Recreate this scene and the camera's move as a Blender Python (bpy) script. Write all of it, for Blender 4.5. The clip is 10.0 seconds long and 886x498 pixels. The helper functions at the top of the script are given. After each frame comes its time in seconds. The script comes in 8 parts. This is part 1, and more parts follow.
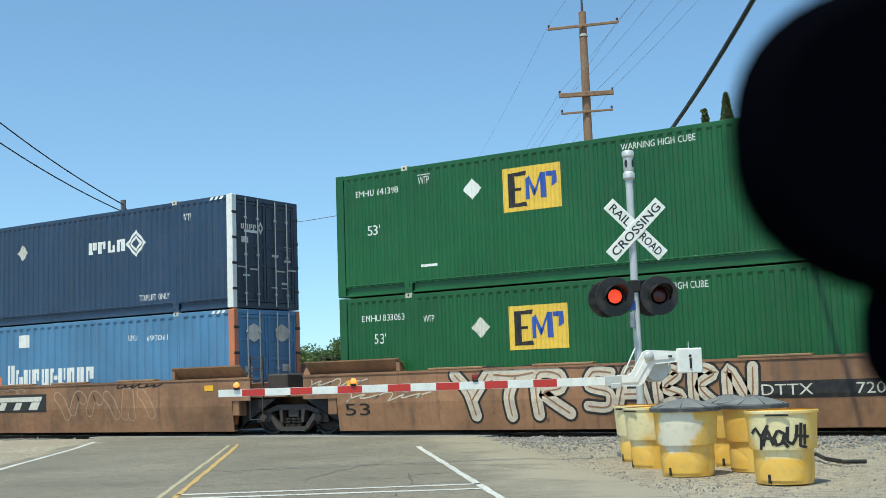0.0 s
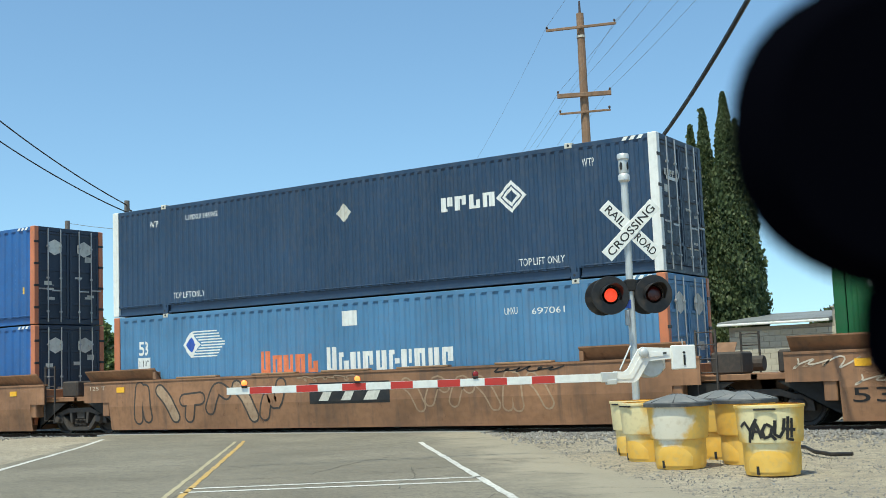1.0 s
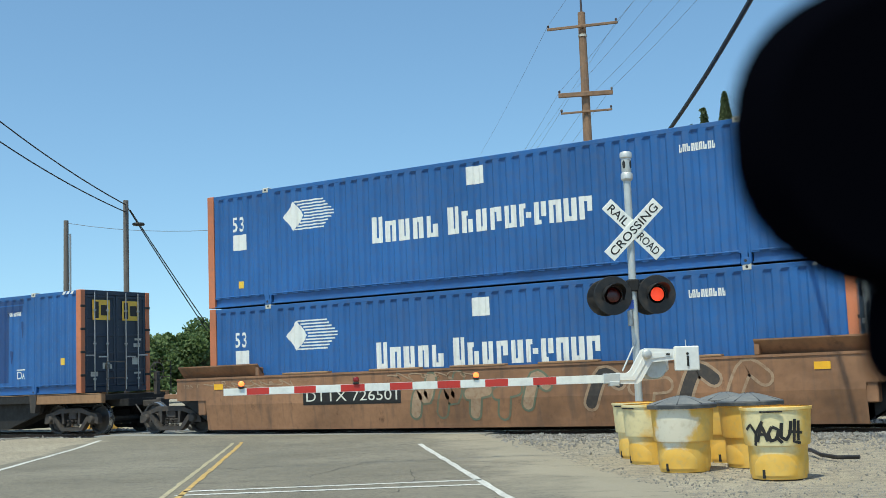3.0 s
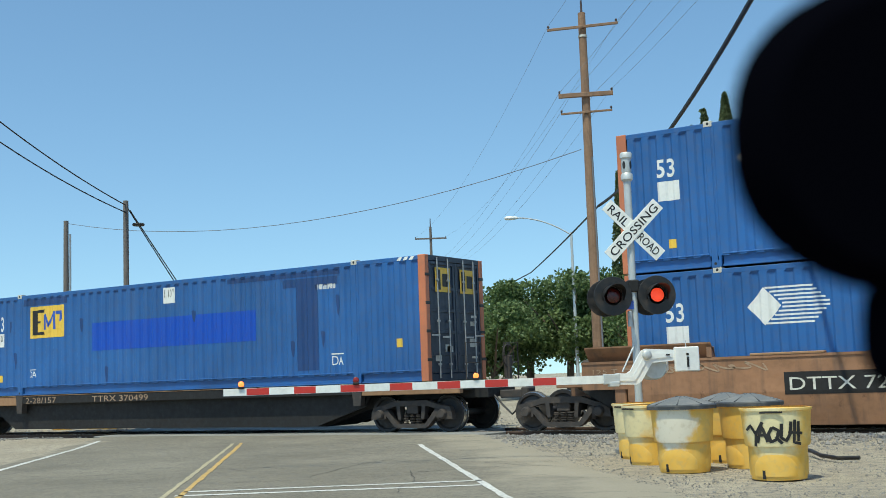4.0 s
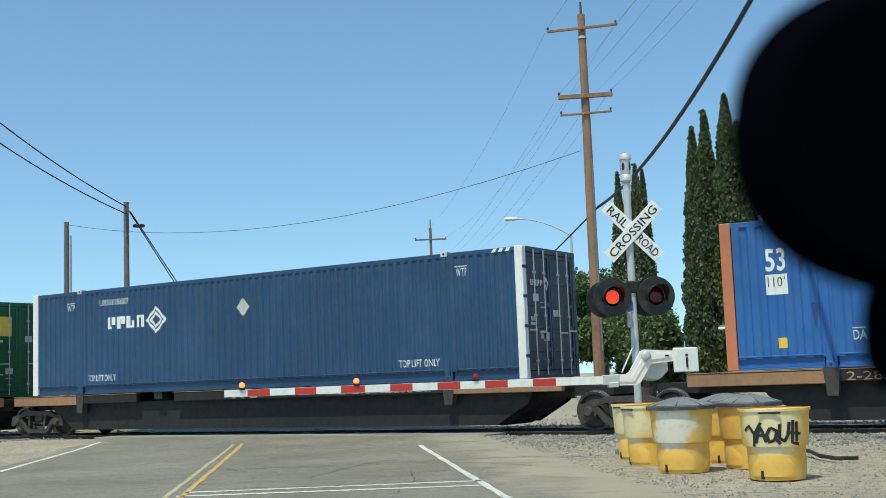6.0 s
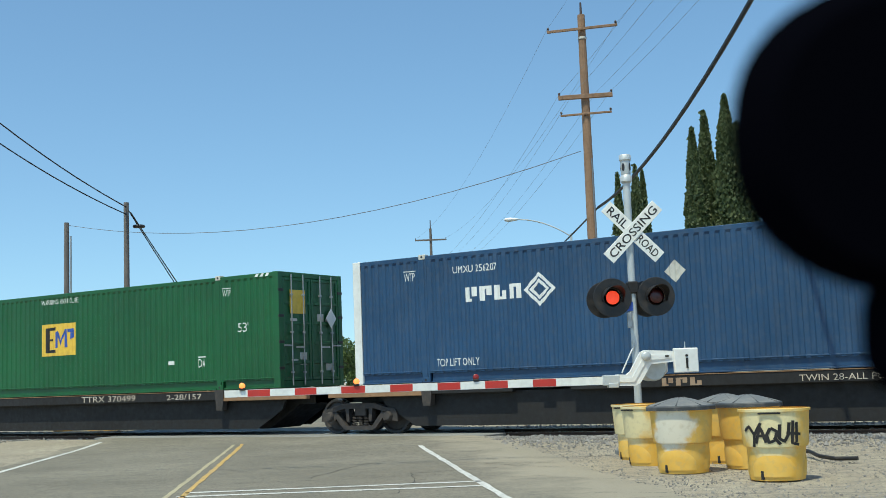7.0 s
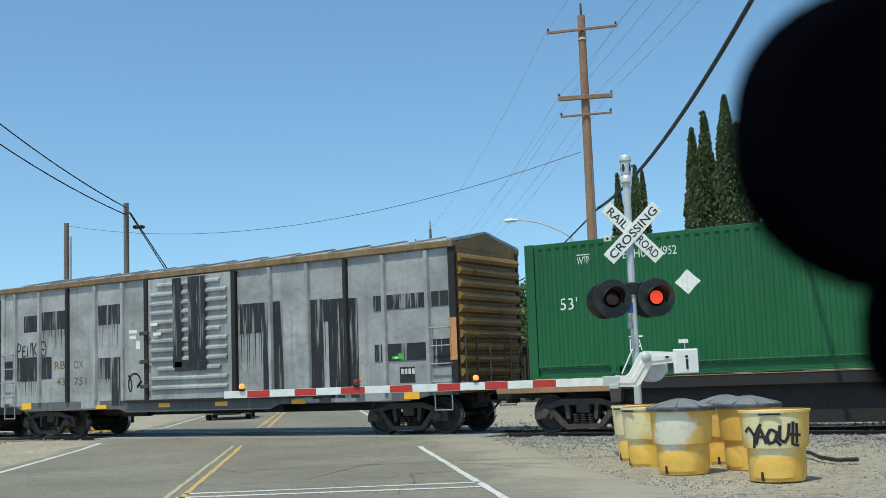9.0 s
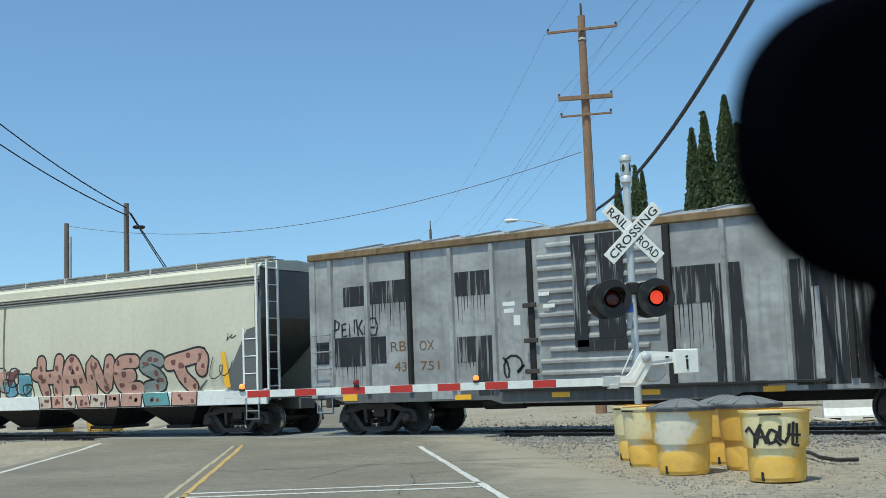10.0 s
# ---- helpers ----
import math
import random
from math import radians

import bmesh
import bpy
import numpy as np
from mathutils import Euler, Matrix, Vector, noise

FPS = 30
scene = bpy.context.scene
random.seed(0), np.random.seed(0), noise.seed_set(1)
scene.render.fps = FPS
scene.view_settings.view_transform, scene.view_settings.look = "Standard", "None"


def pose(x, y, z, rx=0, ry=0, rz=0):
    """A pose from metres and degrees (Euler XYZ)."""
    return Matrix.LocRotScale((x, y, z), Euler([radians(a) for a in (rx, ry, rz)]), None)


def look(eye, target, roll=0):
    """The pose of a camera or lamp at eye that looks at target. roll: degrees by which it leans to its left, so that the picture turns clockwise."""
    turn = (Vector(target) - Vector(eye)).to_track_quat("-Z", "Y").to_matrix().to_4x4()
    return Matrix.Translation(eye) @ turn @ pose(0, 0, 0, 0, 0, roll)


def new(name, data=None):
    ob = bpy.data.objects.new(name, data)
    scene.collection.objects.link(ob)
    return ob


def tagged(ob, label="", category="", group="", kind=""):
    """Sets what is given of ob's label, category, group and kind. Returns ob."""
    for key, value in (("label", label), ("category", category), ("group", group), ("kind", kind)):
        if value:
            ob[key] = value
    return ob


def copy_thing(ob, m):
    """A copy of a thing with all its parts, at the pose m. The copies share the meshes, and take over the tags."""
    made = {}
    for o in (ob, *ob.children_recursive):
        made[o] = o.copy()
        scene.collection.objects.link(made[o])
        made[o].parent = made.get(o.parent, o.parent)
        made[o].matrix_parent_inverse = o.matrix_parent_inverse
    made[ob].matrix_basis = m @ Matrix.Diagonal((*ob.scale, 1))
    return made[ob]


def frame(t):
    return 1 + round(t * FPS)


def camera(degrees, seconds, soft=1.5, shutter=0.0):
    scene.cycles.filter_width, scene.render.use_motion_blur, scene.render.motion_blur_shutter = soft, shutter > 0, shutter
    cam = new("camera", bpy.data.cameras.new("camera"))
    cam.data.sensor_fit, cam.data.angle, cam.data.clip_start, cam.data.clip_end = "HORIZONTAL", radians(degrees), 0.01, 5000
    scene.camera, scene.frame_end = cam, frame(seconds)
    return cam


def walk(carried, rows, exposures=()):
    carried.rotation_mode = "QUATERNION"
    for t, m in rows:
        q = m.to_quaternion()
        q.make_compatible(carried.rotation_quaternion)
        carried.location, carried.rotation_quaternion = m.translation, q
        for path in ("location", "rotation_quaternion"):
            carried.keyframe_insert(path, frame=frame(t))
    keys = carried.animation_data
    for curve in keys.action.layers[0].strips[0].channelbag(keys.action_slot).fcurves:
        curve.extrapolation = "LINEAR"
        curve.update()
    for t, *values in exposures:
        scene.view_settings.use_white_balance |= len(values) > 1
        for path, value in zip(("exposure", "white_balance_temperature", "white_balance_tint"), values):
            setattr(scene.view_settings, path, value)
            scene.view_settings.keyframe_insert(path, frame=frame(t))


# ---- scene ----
# ---- camera ----
cam = camera(41.45, 10.0, soft=0.75, shutter=0.0)
cam.data.dof.use_dof = True
cam.data.dof.focus_distance = 26.0
cam.data.dof.aperture_fstop = 9.0
PATH = [
    (0, look((-0.194, -23.361, 1.300), (-10.756, -6.520, 3.493), -1.97)),
    (0.5, look((0.011, -23.687, 1.300), (-10.565, -6.851, 3.467), -2.16)),
    (1, look((0.105, -23.837, 1.300), (-10.469, -6.997, 3.447), -2.24)),
    (1.5, look((0.027, -23.712, 1.300), (-10.548, -6.875, 3.456), -2.18)),
    (2, look((-0.042, -23.603, 1.300), (-10.617, -6.765, 3.460), -2.13)),
    (2.5, look((-0.034, -23.615, 1.300), (-10.611, -6.780, 3.464), -2.15)),
    (4, look((-0.039, -23.607, 1.300), (-10.615, -6.772, 3.474), -2.12)),
    (4.5, look((-0.028, -23.625, 1.300), (-10.607, -6.793, 3.483), -2.13)),
    (5, look((0.022, -23.704, 1.300), (-10.559, -6.872, 3.476), -2.16)),
    (5.5, look((0.000, -23.669, 1.300), (-10.575, -6.835, 3.482), -2.16)),
    (7, look((0.004, -23.676, 1.300), (-10.570, -6.843, 3.496), -2.16)),
    (7.5, look((0.000, -23.669, 1.300), (-10.575, -6.836, 3.497), -2.13)),
    (8, look((0.000, -23.670, 1.300), (-10.574, -6.837, 3.497), -2.13)),
    (8.5, look((0.001, -23.671, 1.300), (-10.573, -6.838, 3.498), -2.13)),
    (9, look((-0.003, -23.664, 1.300), (-10.575, -6.831, 3.510), -2.13)),
    (9.5, look((-0.002, -23.666, 1.300), (-10.575, -6.834, 3.511), -2.15)),
    (10, look((-0.002, -23.666, 1.300), (-10.575, -6.835, 3.512), -2.14)),
]
CAR = [
    (0, pose(-0.194, 0.308, 0)),
    (0.5, pose(0.011, -0.018, 0)),
    (1, pose(0.105, -0.168, 0)),
    (1.5, pose(0.027, -0.043, 0)),
    (2, pose(-0.042, 0.066, 0)),
    (2.5, pose(-0.034, 0.054, 0)),
    (4, pose(-0.039, 0.062, 0)),
    (4.5, pose(-0.028, 0.044, 0)),
    (5, pose(0.022, -0.034, 0)),
    (5.5, pose(0.000, -0.000, 0)),
    (7, pose(0.004, -0.007, 0)),
    (7.5, pose(0.000, -0.000, 0)),
    (8, pose(0.000, -0.001, 0)),
    (8.5, pose(0.001, -0.002, 0)),
    (9, pose(-0.003, 0.005, 0)),
    (9.5, pose(-0.002, 0.003, 0)),
    (10, pose(-0.002, 0.003, 0)),
]

# the clip's camera starts brighter and settles
walk(cam, PATH, [(0, 0.06, 5950, -3), (1, 0.10, 6100, -3), (2, 0.05, 6050, -3), (4, -0.08, 6000, -3), (8, -0.06, 5950, -3), (10, -0.20, 5750, -3)])

# ---- world and sun ----
SUN_AZ, SUN_EL = math.atan2(0.04, -1.0), radians(66)
world = bpy.data.worlds.new("sky")
scene.world = world
world.use_nodes = True
wn = world.node_tree
sky = wn.nodes.new("ShaderNodeTexSky")
sky.sky_type = "NISHITA"
sky.sun_disc = False
sky.sun_elevation = SUN_EL
sky.sun_rotation = SUN_AZ
sky.air_density, sky.dust_density, sky.ozone_density = 1.0, 0.7, 1.7
wn.nodes["Background"].inputs["Strength"].default_value = 0.174
sky_at = wn.nodes.new("ShaderNodeVectorMath")
sky_at.operation = "ADD"
sky_at.inputs[1].default_value = (0, 0, 0.07)
sky_unit = wn.nodes.new("ShaderNodeVectorMath")
sky_unit.operation = "NORMALIZE"
wn.links.new(wn.nodes.new("ShaderNodeTexCoord").outputs["Generated"], sky_at.inputs[0])
wn.links.new(sky_at.outputs["Vector"], sky_unit.inputs[0])
wn.links.new(sky_unit.outputs["Vector"], sky.inputs["Vector"])
sky_tone = wn.nodes.new("ShaderNodeMix")
sky_tone.data_type, sky_tone.blend_type = "RGBA", "MULTIPLY"
sky_tone.inputs["Factor"].default_value = 1.0
sky_tone.inputs["B"].default_value = (0.945, 1.0, 0.99, 1)
wn.links.new(sky.outputs["Color"], sky_tone.inputs["A"])
wn.links.new(sky_tone.outputs["Result"], wn.nodes["Background"].inputs["Color"])
sun_dir = Vector((math.sin(SUN_AZ) * math.cos(SUN_EL), math.cos(SUN_AZ) * math.cos(SUN_EL), math.sin(SUN_EL)))
sun = new("sun", bpy.data.lights.new("sun", "SUN"))
sun.data.energy, sun.data.angle, sun.data.color = 4.4, radians(0.53), (1.0, 0.89, 0.70)
sun.matrix_world = look(sun_dir * 100, (0, 0, 0))


# ---- mesh building ----
class Mesh:
    """Collects vertices and faces of one part."""

    def __init__(self):
        self.v, self.f = [], []

    def add(self, verts, faces):
        n = len(self.v)
        self.v += [tuple(p) for p in verts]
        self.f += [tuple(i + n for i in f) for f in faces]
        return self

    def box(self, x0, x1, y0, y1, z0, z1, c=0.0):
        if c <= 0:
            return self.add([(x, y, z) for x in (x0, x1) for y in (y0, y1) for z in (z0, z1)],
                            [(0, 1, 3, 2), (4, 6, 7, 5), (0, 4, 5, 1), (2, 3, 7, 6), (0, 2, 6, 4), (1, 5, 7, 3)])
        lo, hi = (x0, y0, z0), (x1, y1, z1)
        c = min(c, 0.45 * min(h - l for l, h in zip(lo, hi)))
        vs, idx = [], {}
        for s in [(a, b, d) for a in (0, 1) for b in (0, 1) for d in (0, 1)]:
            for ax in range(3):
                p = [hi[k] if s[k] else lo[k] for k in range(3)]
                for k in range(3):
                    if k != ax:
                        p[k] += -c if s[k] else c
                idx[s, ax] = len(vs)
                vs.append(p)
        fs = []
        for ax in range(3):
            u, w = [k for k in range(3) if k != ax]
            for side in (0, 1):
                loop = []
                for a, b in ((0, 0), (1, 0), (1, 1), (0, 1)):
                    s = [0, 0, 0]
                    s[ax], s[u], s[w] = side, a, b
                    loop.append(idx[tuple(s), ax])
                fs.append(tuple(loop))
            for a in (0, 1):
                for b in (0, 1):
                    s0, s1 = [0, 0, 0], [0, 0, 0]
                    s0[u], s0[w], s1[u], s1[w], s1[ax] = a, b, a, b, 1
                    s0, s1 = tuple(s0), tuple(s1)
                    fs.append((idx[s0, u], idx[s1, u], idx[s1, w], idx[s0, w]))
        for s in [(a, b, d) for a in (0, 1) for b in (0, 1) for d in (0, 1)]:
            fs.append(tuple(idx[s, ax] for ax in range(3)))
        return self.add(vs, fs)

    def tube(self, p0, p1, r0, r1=None, n=10, caps=True):
        p0, p1 = Vector(p0), Vector(p1)
        r1 = r0 if r1 is None else r1
        q = (p1 - p0).to_track_quat("Z", "Y")
        ring = [q @ Vector((math.cos(2 * math.pi * i / n), math.sin(2 * math.pi * i / n), 0)) for i in range(n)]
        vs = [p0 + d * r0 for d in ring] + [p1 + d * r1 for d in ring]
        fs = [(i, (i + 1) % n, n + (i + 1) % n, n + i) for i in range(n)]
        if caps:
            fs += [tuple(range(n))[::-1], tuple(range(n, 2 * n))]
        return self.add(vs, fs)

    def path(self, pts, r, n=6):
        return self.sweep(pts, [r] * len(pts), n)

    def sweep(self, pts, rs, n=6):
        """One bent tube through the points."""
        pts = [Vector(p) for p in pts]
        vs, m = [], len(pts)
        shut = m > 3 and (pts[0] - pts[-1]).length < 1e-6
        side = None
        for i, p in enumerate(pts):
            d = ((pts[1] - pts[-2]) if shut and i in (0, m - 1) else (pts[min(i + 1, m - 1)] - pts[max(i - 1, 0)])).normalized()
            if side is None:
                side = d.orthogonal().normalized()
            side = (side - d * side.dot(d))
            side = side.normalized() if side.length > 1e-4 else d.orthogonal().normalized()
            up = d.cross(side)
            vs += [p + (side * math.cos(2 * math.pi * k / n) + up * math.sin(2 * math.pi * k / n)) * rs[i] for k in range(n)]
        fs = [(j * n + i, j * n + (i + 1) % n, (j + 1) * n + (i + 1) % n, (j + 1) * n + i) for j in range(m - 1) for i in range(n)]
        return self.add(vs, fs + [tuple(range(n))[::-1], tuple(range((m - 1) * n, m * n))])

    def lathe(self, prof, n=24, at=(0, 0, 0), axis="z", caps=False):
        vs, fs = [], []
        for r, h in prof:
            for i in range(n):
                a = 2 * math.pi * i / n
                p = (r * math.cos(a), r * math.sin(a), h)
                if axis == "y":
                    p = (p[0], p[2], p[1])
                elif axis == "x":
                    p = (p[2], p[0], p[1])
                vs.append(tuple(p[k] + at[k] for k in range(3)))
        m = len(prof)
        for j in range(m - 1):
            for i in range(n):
                k = (i + 1) % n
                fs.append((j * n + i, j * n + k, (j + 1) * n + k, (j + 1) * n + i))
        if caps:
            fs += [tuple(range(n))[::-1], tuple(range((m - 1) * n, m * n))]
        return self.add(vs, fs)

    def extrude(self, poly, axis, a, b):
        """A closed outline, drawn out along an axis. For axis y the outline is in x, z; for x in y, z; for z in x, y."""
        n = len(poly)
        put = {"y": lambda p, h: (p[0], h, p[1]), "x": lambda p, h: (h, p[0], p[1]), "z": lambda p, h: (p[0], p[1], h)}[axis]
        vs = [put(p, a) for p in poly] + [put(p, b) for p in poly]
        fs = [(i, (i + 1) % n, n + (i + 1) % n, n + i) for i in range(n)] + [tuple(range(n))[::-1], tuple(range(n, 2 * n))]
        return self.add(vs, fs)

    def mesh(self, name, smooth=False, fix=True):
        me = bpy.data.meshes.new(name)
        me.from_pydata(self.v, [], self.f)
        if fix:
            bm = bmesh.new()
            bm.from_mesh(me)
            bmesh.ops.recalc_face_normals(bm, faces=bm.faces)
            bm.to_mesh(me)
            bm.free()
        if smooth:
            me.polygons.foreach_set("use_smooth", [True] * len(me.polygons))
            me.set_sharp_from_angle(angle=radians(40))
        me.update()
        return me


def part(name, m, material, parent=None, label="", smooth=False, fix=True):
    ob = new(name, m.mesh(name, smooth, fix) if isinstance(m, Mesh) else m)
    ob.data.materials.clear()
    ob.data.materials.append(material)
    if parent:
        ob.parent = parent
    if label:
        tagged(ob, label)
    return ob


# ---- materials ----
def base(name, rough=0.6, metal=0.0):
    m = bpy.data.materials.new(name)
    m.use_nodes = True
    b = m.node_tree.nodes["Principled BSDF"]
    b.inputs["Roughness"].default_value = rough
    b.inputs["Metallic"].default_value = metal
    return m, m.node_tree.nodes, m.node_tree.links, b


def noise_node(n, l, coord, scale, detail=4.0, stretch=(1, 1, 1), rough=0.55):
    mp = n.new("ShaderNodeMapping")
    mp.inputs["Scale"].default_value = stretch
    l.new(coord, mp.inputs["Vector"])
    t = n.new("ShaderNodeTexNoise")
    t.inputs["Scale"].default_value, t.inputs["Detail"].default_value, t.inputs["Roughness"].default_value = scale, detail, rough
    l.new(mp.outputs["Vector"], t.inputs["Vector"])
    return t.outputs["Fac"]


def ramp(n, l, fac, a, b, va=0.0, vb=1.0):
    r = n.new("ShaderNodeMapRange")
    r.inputs["From Min"].default_value, r.inputs["From Max"].default_value = a, b
    r.inputs["To Min"].default_value, r.inputs["To Max"].default_value = va, vb
    l.new(fac, r.inputs["Value"])
    return r.outputs["Result"]


def mix(n, l, fac, a, b, mode="MIX"):
    x = n.new("ShaderNodeMix")
    x.data_type, x.blend_type = "RGBA", mode
    for sock, val in ((x.inputs["Factor"], fac), (x.inputs["A"], a), (x.inputs["B"], b)):
        if isinstance(val, (int, float)):
            sock.default_value = val
        elif isinstance(val, tuple):
            sock.default_value = (*val[:3], 1)
        else:
            l.new(val, sock)
    return x.outputs["Result"]


def surface(name, col, rough=0.6, metal=0.0, vary=0.18, big=0.5, fine=9.0, dirt=(0.16, 0.12, 0.09), dirty=0.25, streak=0.0,
            rust=0.0, rust_col=(0.17, 0.07, 0.03), bump=0.15, bump_scale=60.0, random_tint=0.0, dent=0.0):
    """Paint, metal, wood or earth: two scales of tone, dirt, vertical streaks, rust spots and a fine relief."""
    m, n, l, b = base(name, rough, metal)
    tc = n.new("ShaderNodeTexCoord").outputs["Object"]
    f1, f2 = noise_node(n, l, tc, big, 3), noise_node(n, l, tc, fine, 5)
    c = mix(n, l, ramp(n, l, f1, 0.3, 0.7), tuple(v * (1 - vary) for v in col), tuple(min(1, v * (1 + vary)) for v in col))
    c = mix(n, l, ramp(n, l, f2, 0.45, 0.75, 0, dirty), c, dirt)
    if streak:
        f3 = noise_node(n, l, tc, 2.2, 4, (2.5, 2.5, 0.14))
        c = mix(n, l, ramp(n, l, f3, 0.52, 0.75, 0, streak), c, dirt)
    if rust:
        f4 = noise_node(n, l, tc, 3.2, 8, (1, 1, 0.6), 0.7)
        c = mix(n, l, ramp(n, l, f4, 0.72 - 0.25 * rust, 0.8 - 0.2 * rust), c, rust_col)
    if random_tint:
        oi = n.new("ShaderNodeObjectInfo")
        c = mix(n, l, ramp(n, l, oi.outputs["Random"], 0, 1, 0, random_tint), c, tuple(v * 0.45 for v in col))
    l.new(c, b.inputs["Base Color"])
    l.new(ramp(n, l, f2, 0.3, 0.7, max(0.05, rough - 0.12), min(1, rough + 0.15)), b.inputs["Roughness"])
    if bump:
        bp = n.new("ShaderNodeBump")
        bp.inputs["Strength"].default_value = bump
        bp.inputs["Distance"].default_value = 0.01
        l.new(noise_node(n, l, tc, bump_scale, 4), bp.inputs["Height"])
        if dent:
            b2 = n.new("ShaderNodeBump")
            b2.inputs["Strength"].default_value, b2.inputs["Distance"].default_value = dent, 0.08
            l.new(noise_node(n, l, tc, 1.7, 2), b2.inputs["Height"])
            l.new(b2.outputs["Normal"], bp.inputs["Normal"])
        l.new(bp.outputs["Normal"], b.inputs["Normal"])
    return m


def glow(name, col, strength, cells=0.0):
    m, n, l, b = base(name, 0.4)
    b.inputs["Base Color"].default_value = (*col, 1)
    b.inputs["Emission Color"].default_value = (*col, 1)
    b.inputs["Emission Strength"].default_value = strength
    if cells:
        v = n.new("ShaderNodeTexVoronoi")
        v.inputs["Scale"].default_value = cells
        l.new(n.new("ShaderNodeTexCoord").outputs["Object"], v.inputs["Vector"])
        l.new(ramp(n, l, v.outputs["Distance"], 0.0, 0.6, strength * 1.5, strength * 0.35), b.inputs["Emission Strength"])
    return m


M = {
    "blue": surface("blue_container_paint", (0.026, 0.112, 0.335), 0.45, dent=0.25, streak=0.22, rust=0.12, dirt=(0.10, 0.12, 0.17)),
    "lightblue": surface("faded_blue_paint", (0.085, 0.215, 0.385), 0.5, dent=0.25, streak=0.25, rust=0.15, dirt=(0.16, 0.19, 0.25)),
    "navy": surface("navy_container_paint", (0.019, 0.047, 0.10), 0.45, streak=0.2, rust=0.1, dirt=(0.10, 0.11, 0.13)),
    "umaxblue": surface("slate_blue_paint", (0.017, 0.058, 0.135), 0.45, streak=0.2, rust=0.1, dirt=(0.10, 0.12, 0.15)),
    "green": surface("green_container_paint", (0.010, 0.096, 0.024), 0.42, dent=0.25, streak=0.2, rust=0.08, dirt=(0.05, 0.10, 0.06)),
    # navy of the doors, darkened: the shade on that end is in the colour
    "shadednavy": surface("shaded_navy_door_paint", (0.017, 0.030, 0.056), 0.45, streak=0.25, dirty=0.25, dirt=(0.075, 0.08, 0.09)),
    "stain": surface("dark_blue_overpaint", (0.014, 0.052, 0.18), 0.45, streak=0.1, dirty=0.1),
    "orange": surface("orange_post_paint", (0.52, 0.17, 0.075), 0.5, streak=0.25, rust=0.2, dirt=(0.25, 0.16, 0.12)),
    "white": surface("white_marking_paint", (0.78, 0.78, 0.75), 0.55, dirty=0.2, streak=0.2, vary=0.06, dirt=(0.35, 0.33, 0.30)),
    "yellow": surface("yellow_sign_paint", (0.80, 0.52, 0.06), 0.5, dirty=0.2, streak=0.15, vary=0.08),
    "black": surface("black_paint", (0.012, 0.012, 0.013), 0.5, vary=0.3, dirty=0.2),
    "royal": surface("royal_blue_patch", (0.004, 0.066, 0.46), 0.4, streak=0.08, dirty=0.1, vary=0.06),
    "logoblue": surface("logo_blue_paint", (0.03, 0.09, 0.42), 0.5),
    "logored": surface("faded_red_lettering", (0.75, 0.20, 0.08), 0.55, dirty=0.3),
    "well": surface("rust_brown_car_paint", (0.265, 0.135, 0.068), 0.6, dent=0.5, streak=0.7, rust=0.4, dirt=(0.10, 0.068, 0.05), vary=0.4, rust_col=(0.13, 0.062, 0.032)),
    "spine": surface("grimy_black_steel", (0.011, 0.010, 0.010), 0.7, streak=0.2, rust=0.08, vary=0.35, dirt=(0.03, 0.026, 0.022)),
    "deck": surface("tan_deck_steel", (0.30, 0.17, 0.085), 0.65, streak=0.35, rust=0.5, dirt=(0.1, 0.07, 0.05)),
    "truck": surface("dusty_cast_steel", (0.042, 0.036, 0.033), 0.75, vary=0.3, dirty=0.5, rust=0.25, dirt=(0.13, 0.10, 0.08)),
    "wheel": surface("dark_wheel_steel", (0.022, 0.020, 0.020), 0.6, vary=0.3, dirty=0.3),
    "tread": surface("polished_wheel_tread", (0.5, 0.49, 0.47), 0.25, 0.9, vary=0.08, dirty=0.1),
    "bar": surface("galvanised_steel", (0.40, 0.41, 0.42), 0.45, 0.6, vary=0.1, dirty=0.3),
    "castw": surface("pale_corner_casting", (0.62, 0.60, 0.53), 0.6, rust=0.3, dirty=0.35),
}


# ---- ground, road and track ----
RD, RN = Vector((-0.6235, 0.7818, 0)), Vector((0.7818, 0.6235, 0))


def at_road(s, o, z=0.0):
    """A place by its way along the road and its offset to the right."""
    p = RD * s + RN * o
    return (p.x, p.y, z)


def ground_material():
    m, n, l, b = base("dry_dirt_and_gravel", 0.95)
    tc = n.new("ShaderNodeTexCoord").outputs["Object"]
    f1, f2, f3 = noise_node(n, l, tc, 0.25, 5), noise_node(n, l, tc, 6, 6), noise_node(n, l, tc, 45, 4, rough=0.7)
    c = mix(n, l, ramp(n, l, f1, 0.35, 0.65), (0.35, 0.30, 0.215), (0.46, 0.402, 0.30))
    c = mix(n, l, ramp(n, l, f2, 0.42, 0.66, 0, 0.7), c, (0.22, 0.19, 0.155))
    c = mix(n, l, ramp(n, l, f3, 0.52, 0.62, 0, 0.8), c, (0.11, 0.10, 0.09))
    l.new(c, b.inputs["Base Color"])
    bp = n.new("ShaderNodeBump")
    bp.inputs["Strength"].default_value, bp.inputs["Distance"].default_value = 0.7, 0.03
    l.new(f3, bp.inputs["Height"])
    l.new(bp.outputs["Normal"], b.inputs["Normal"])
    return m


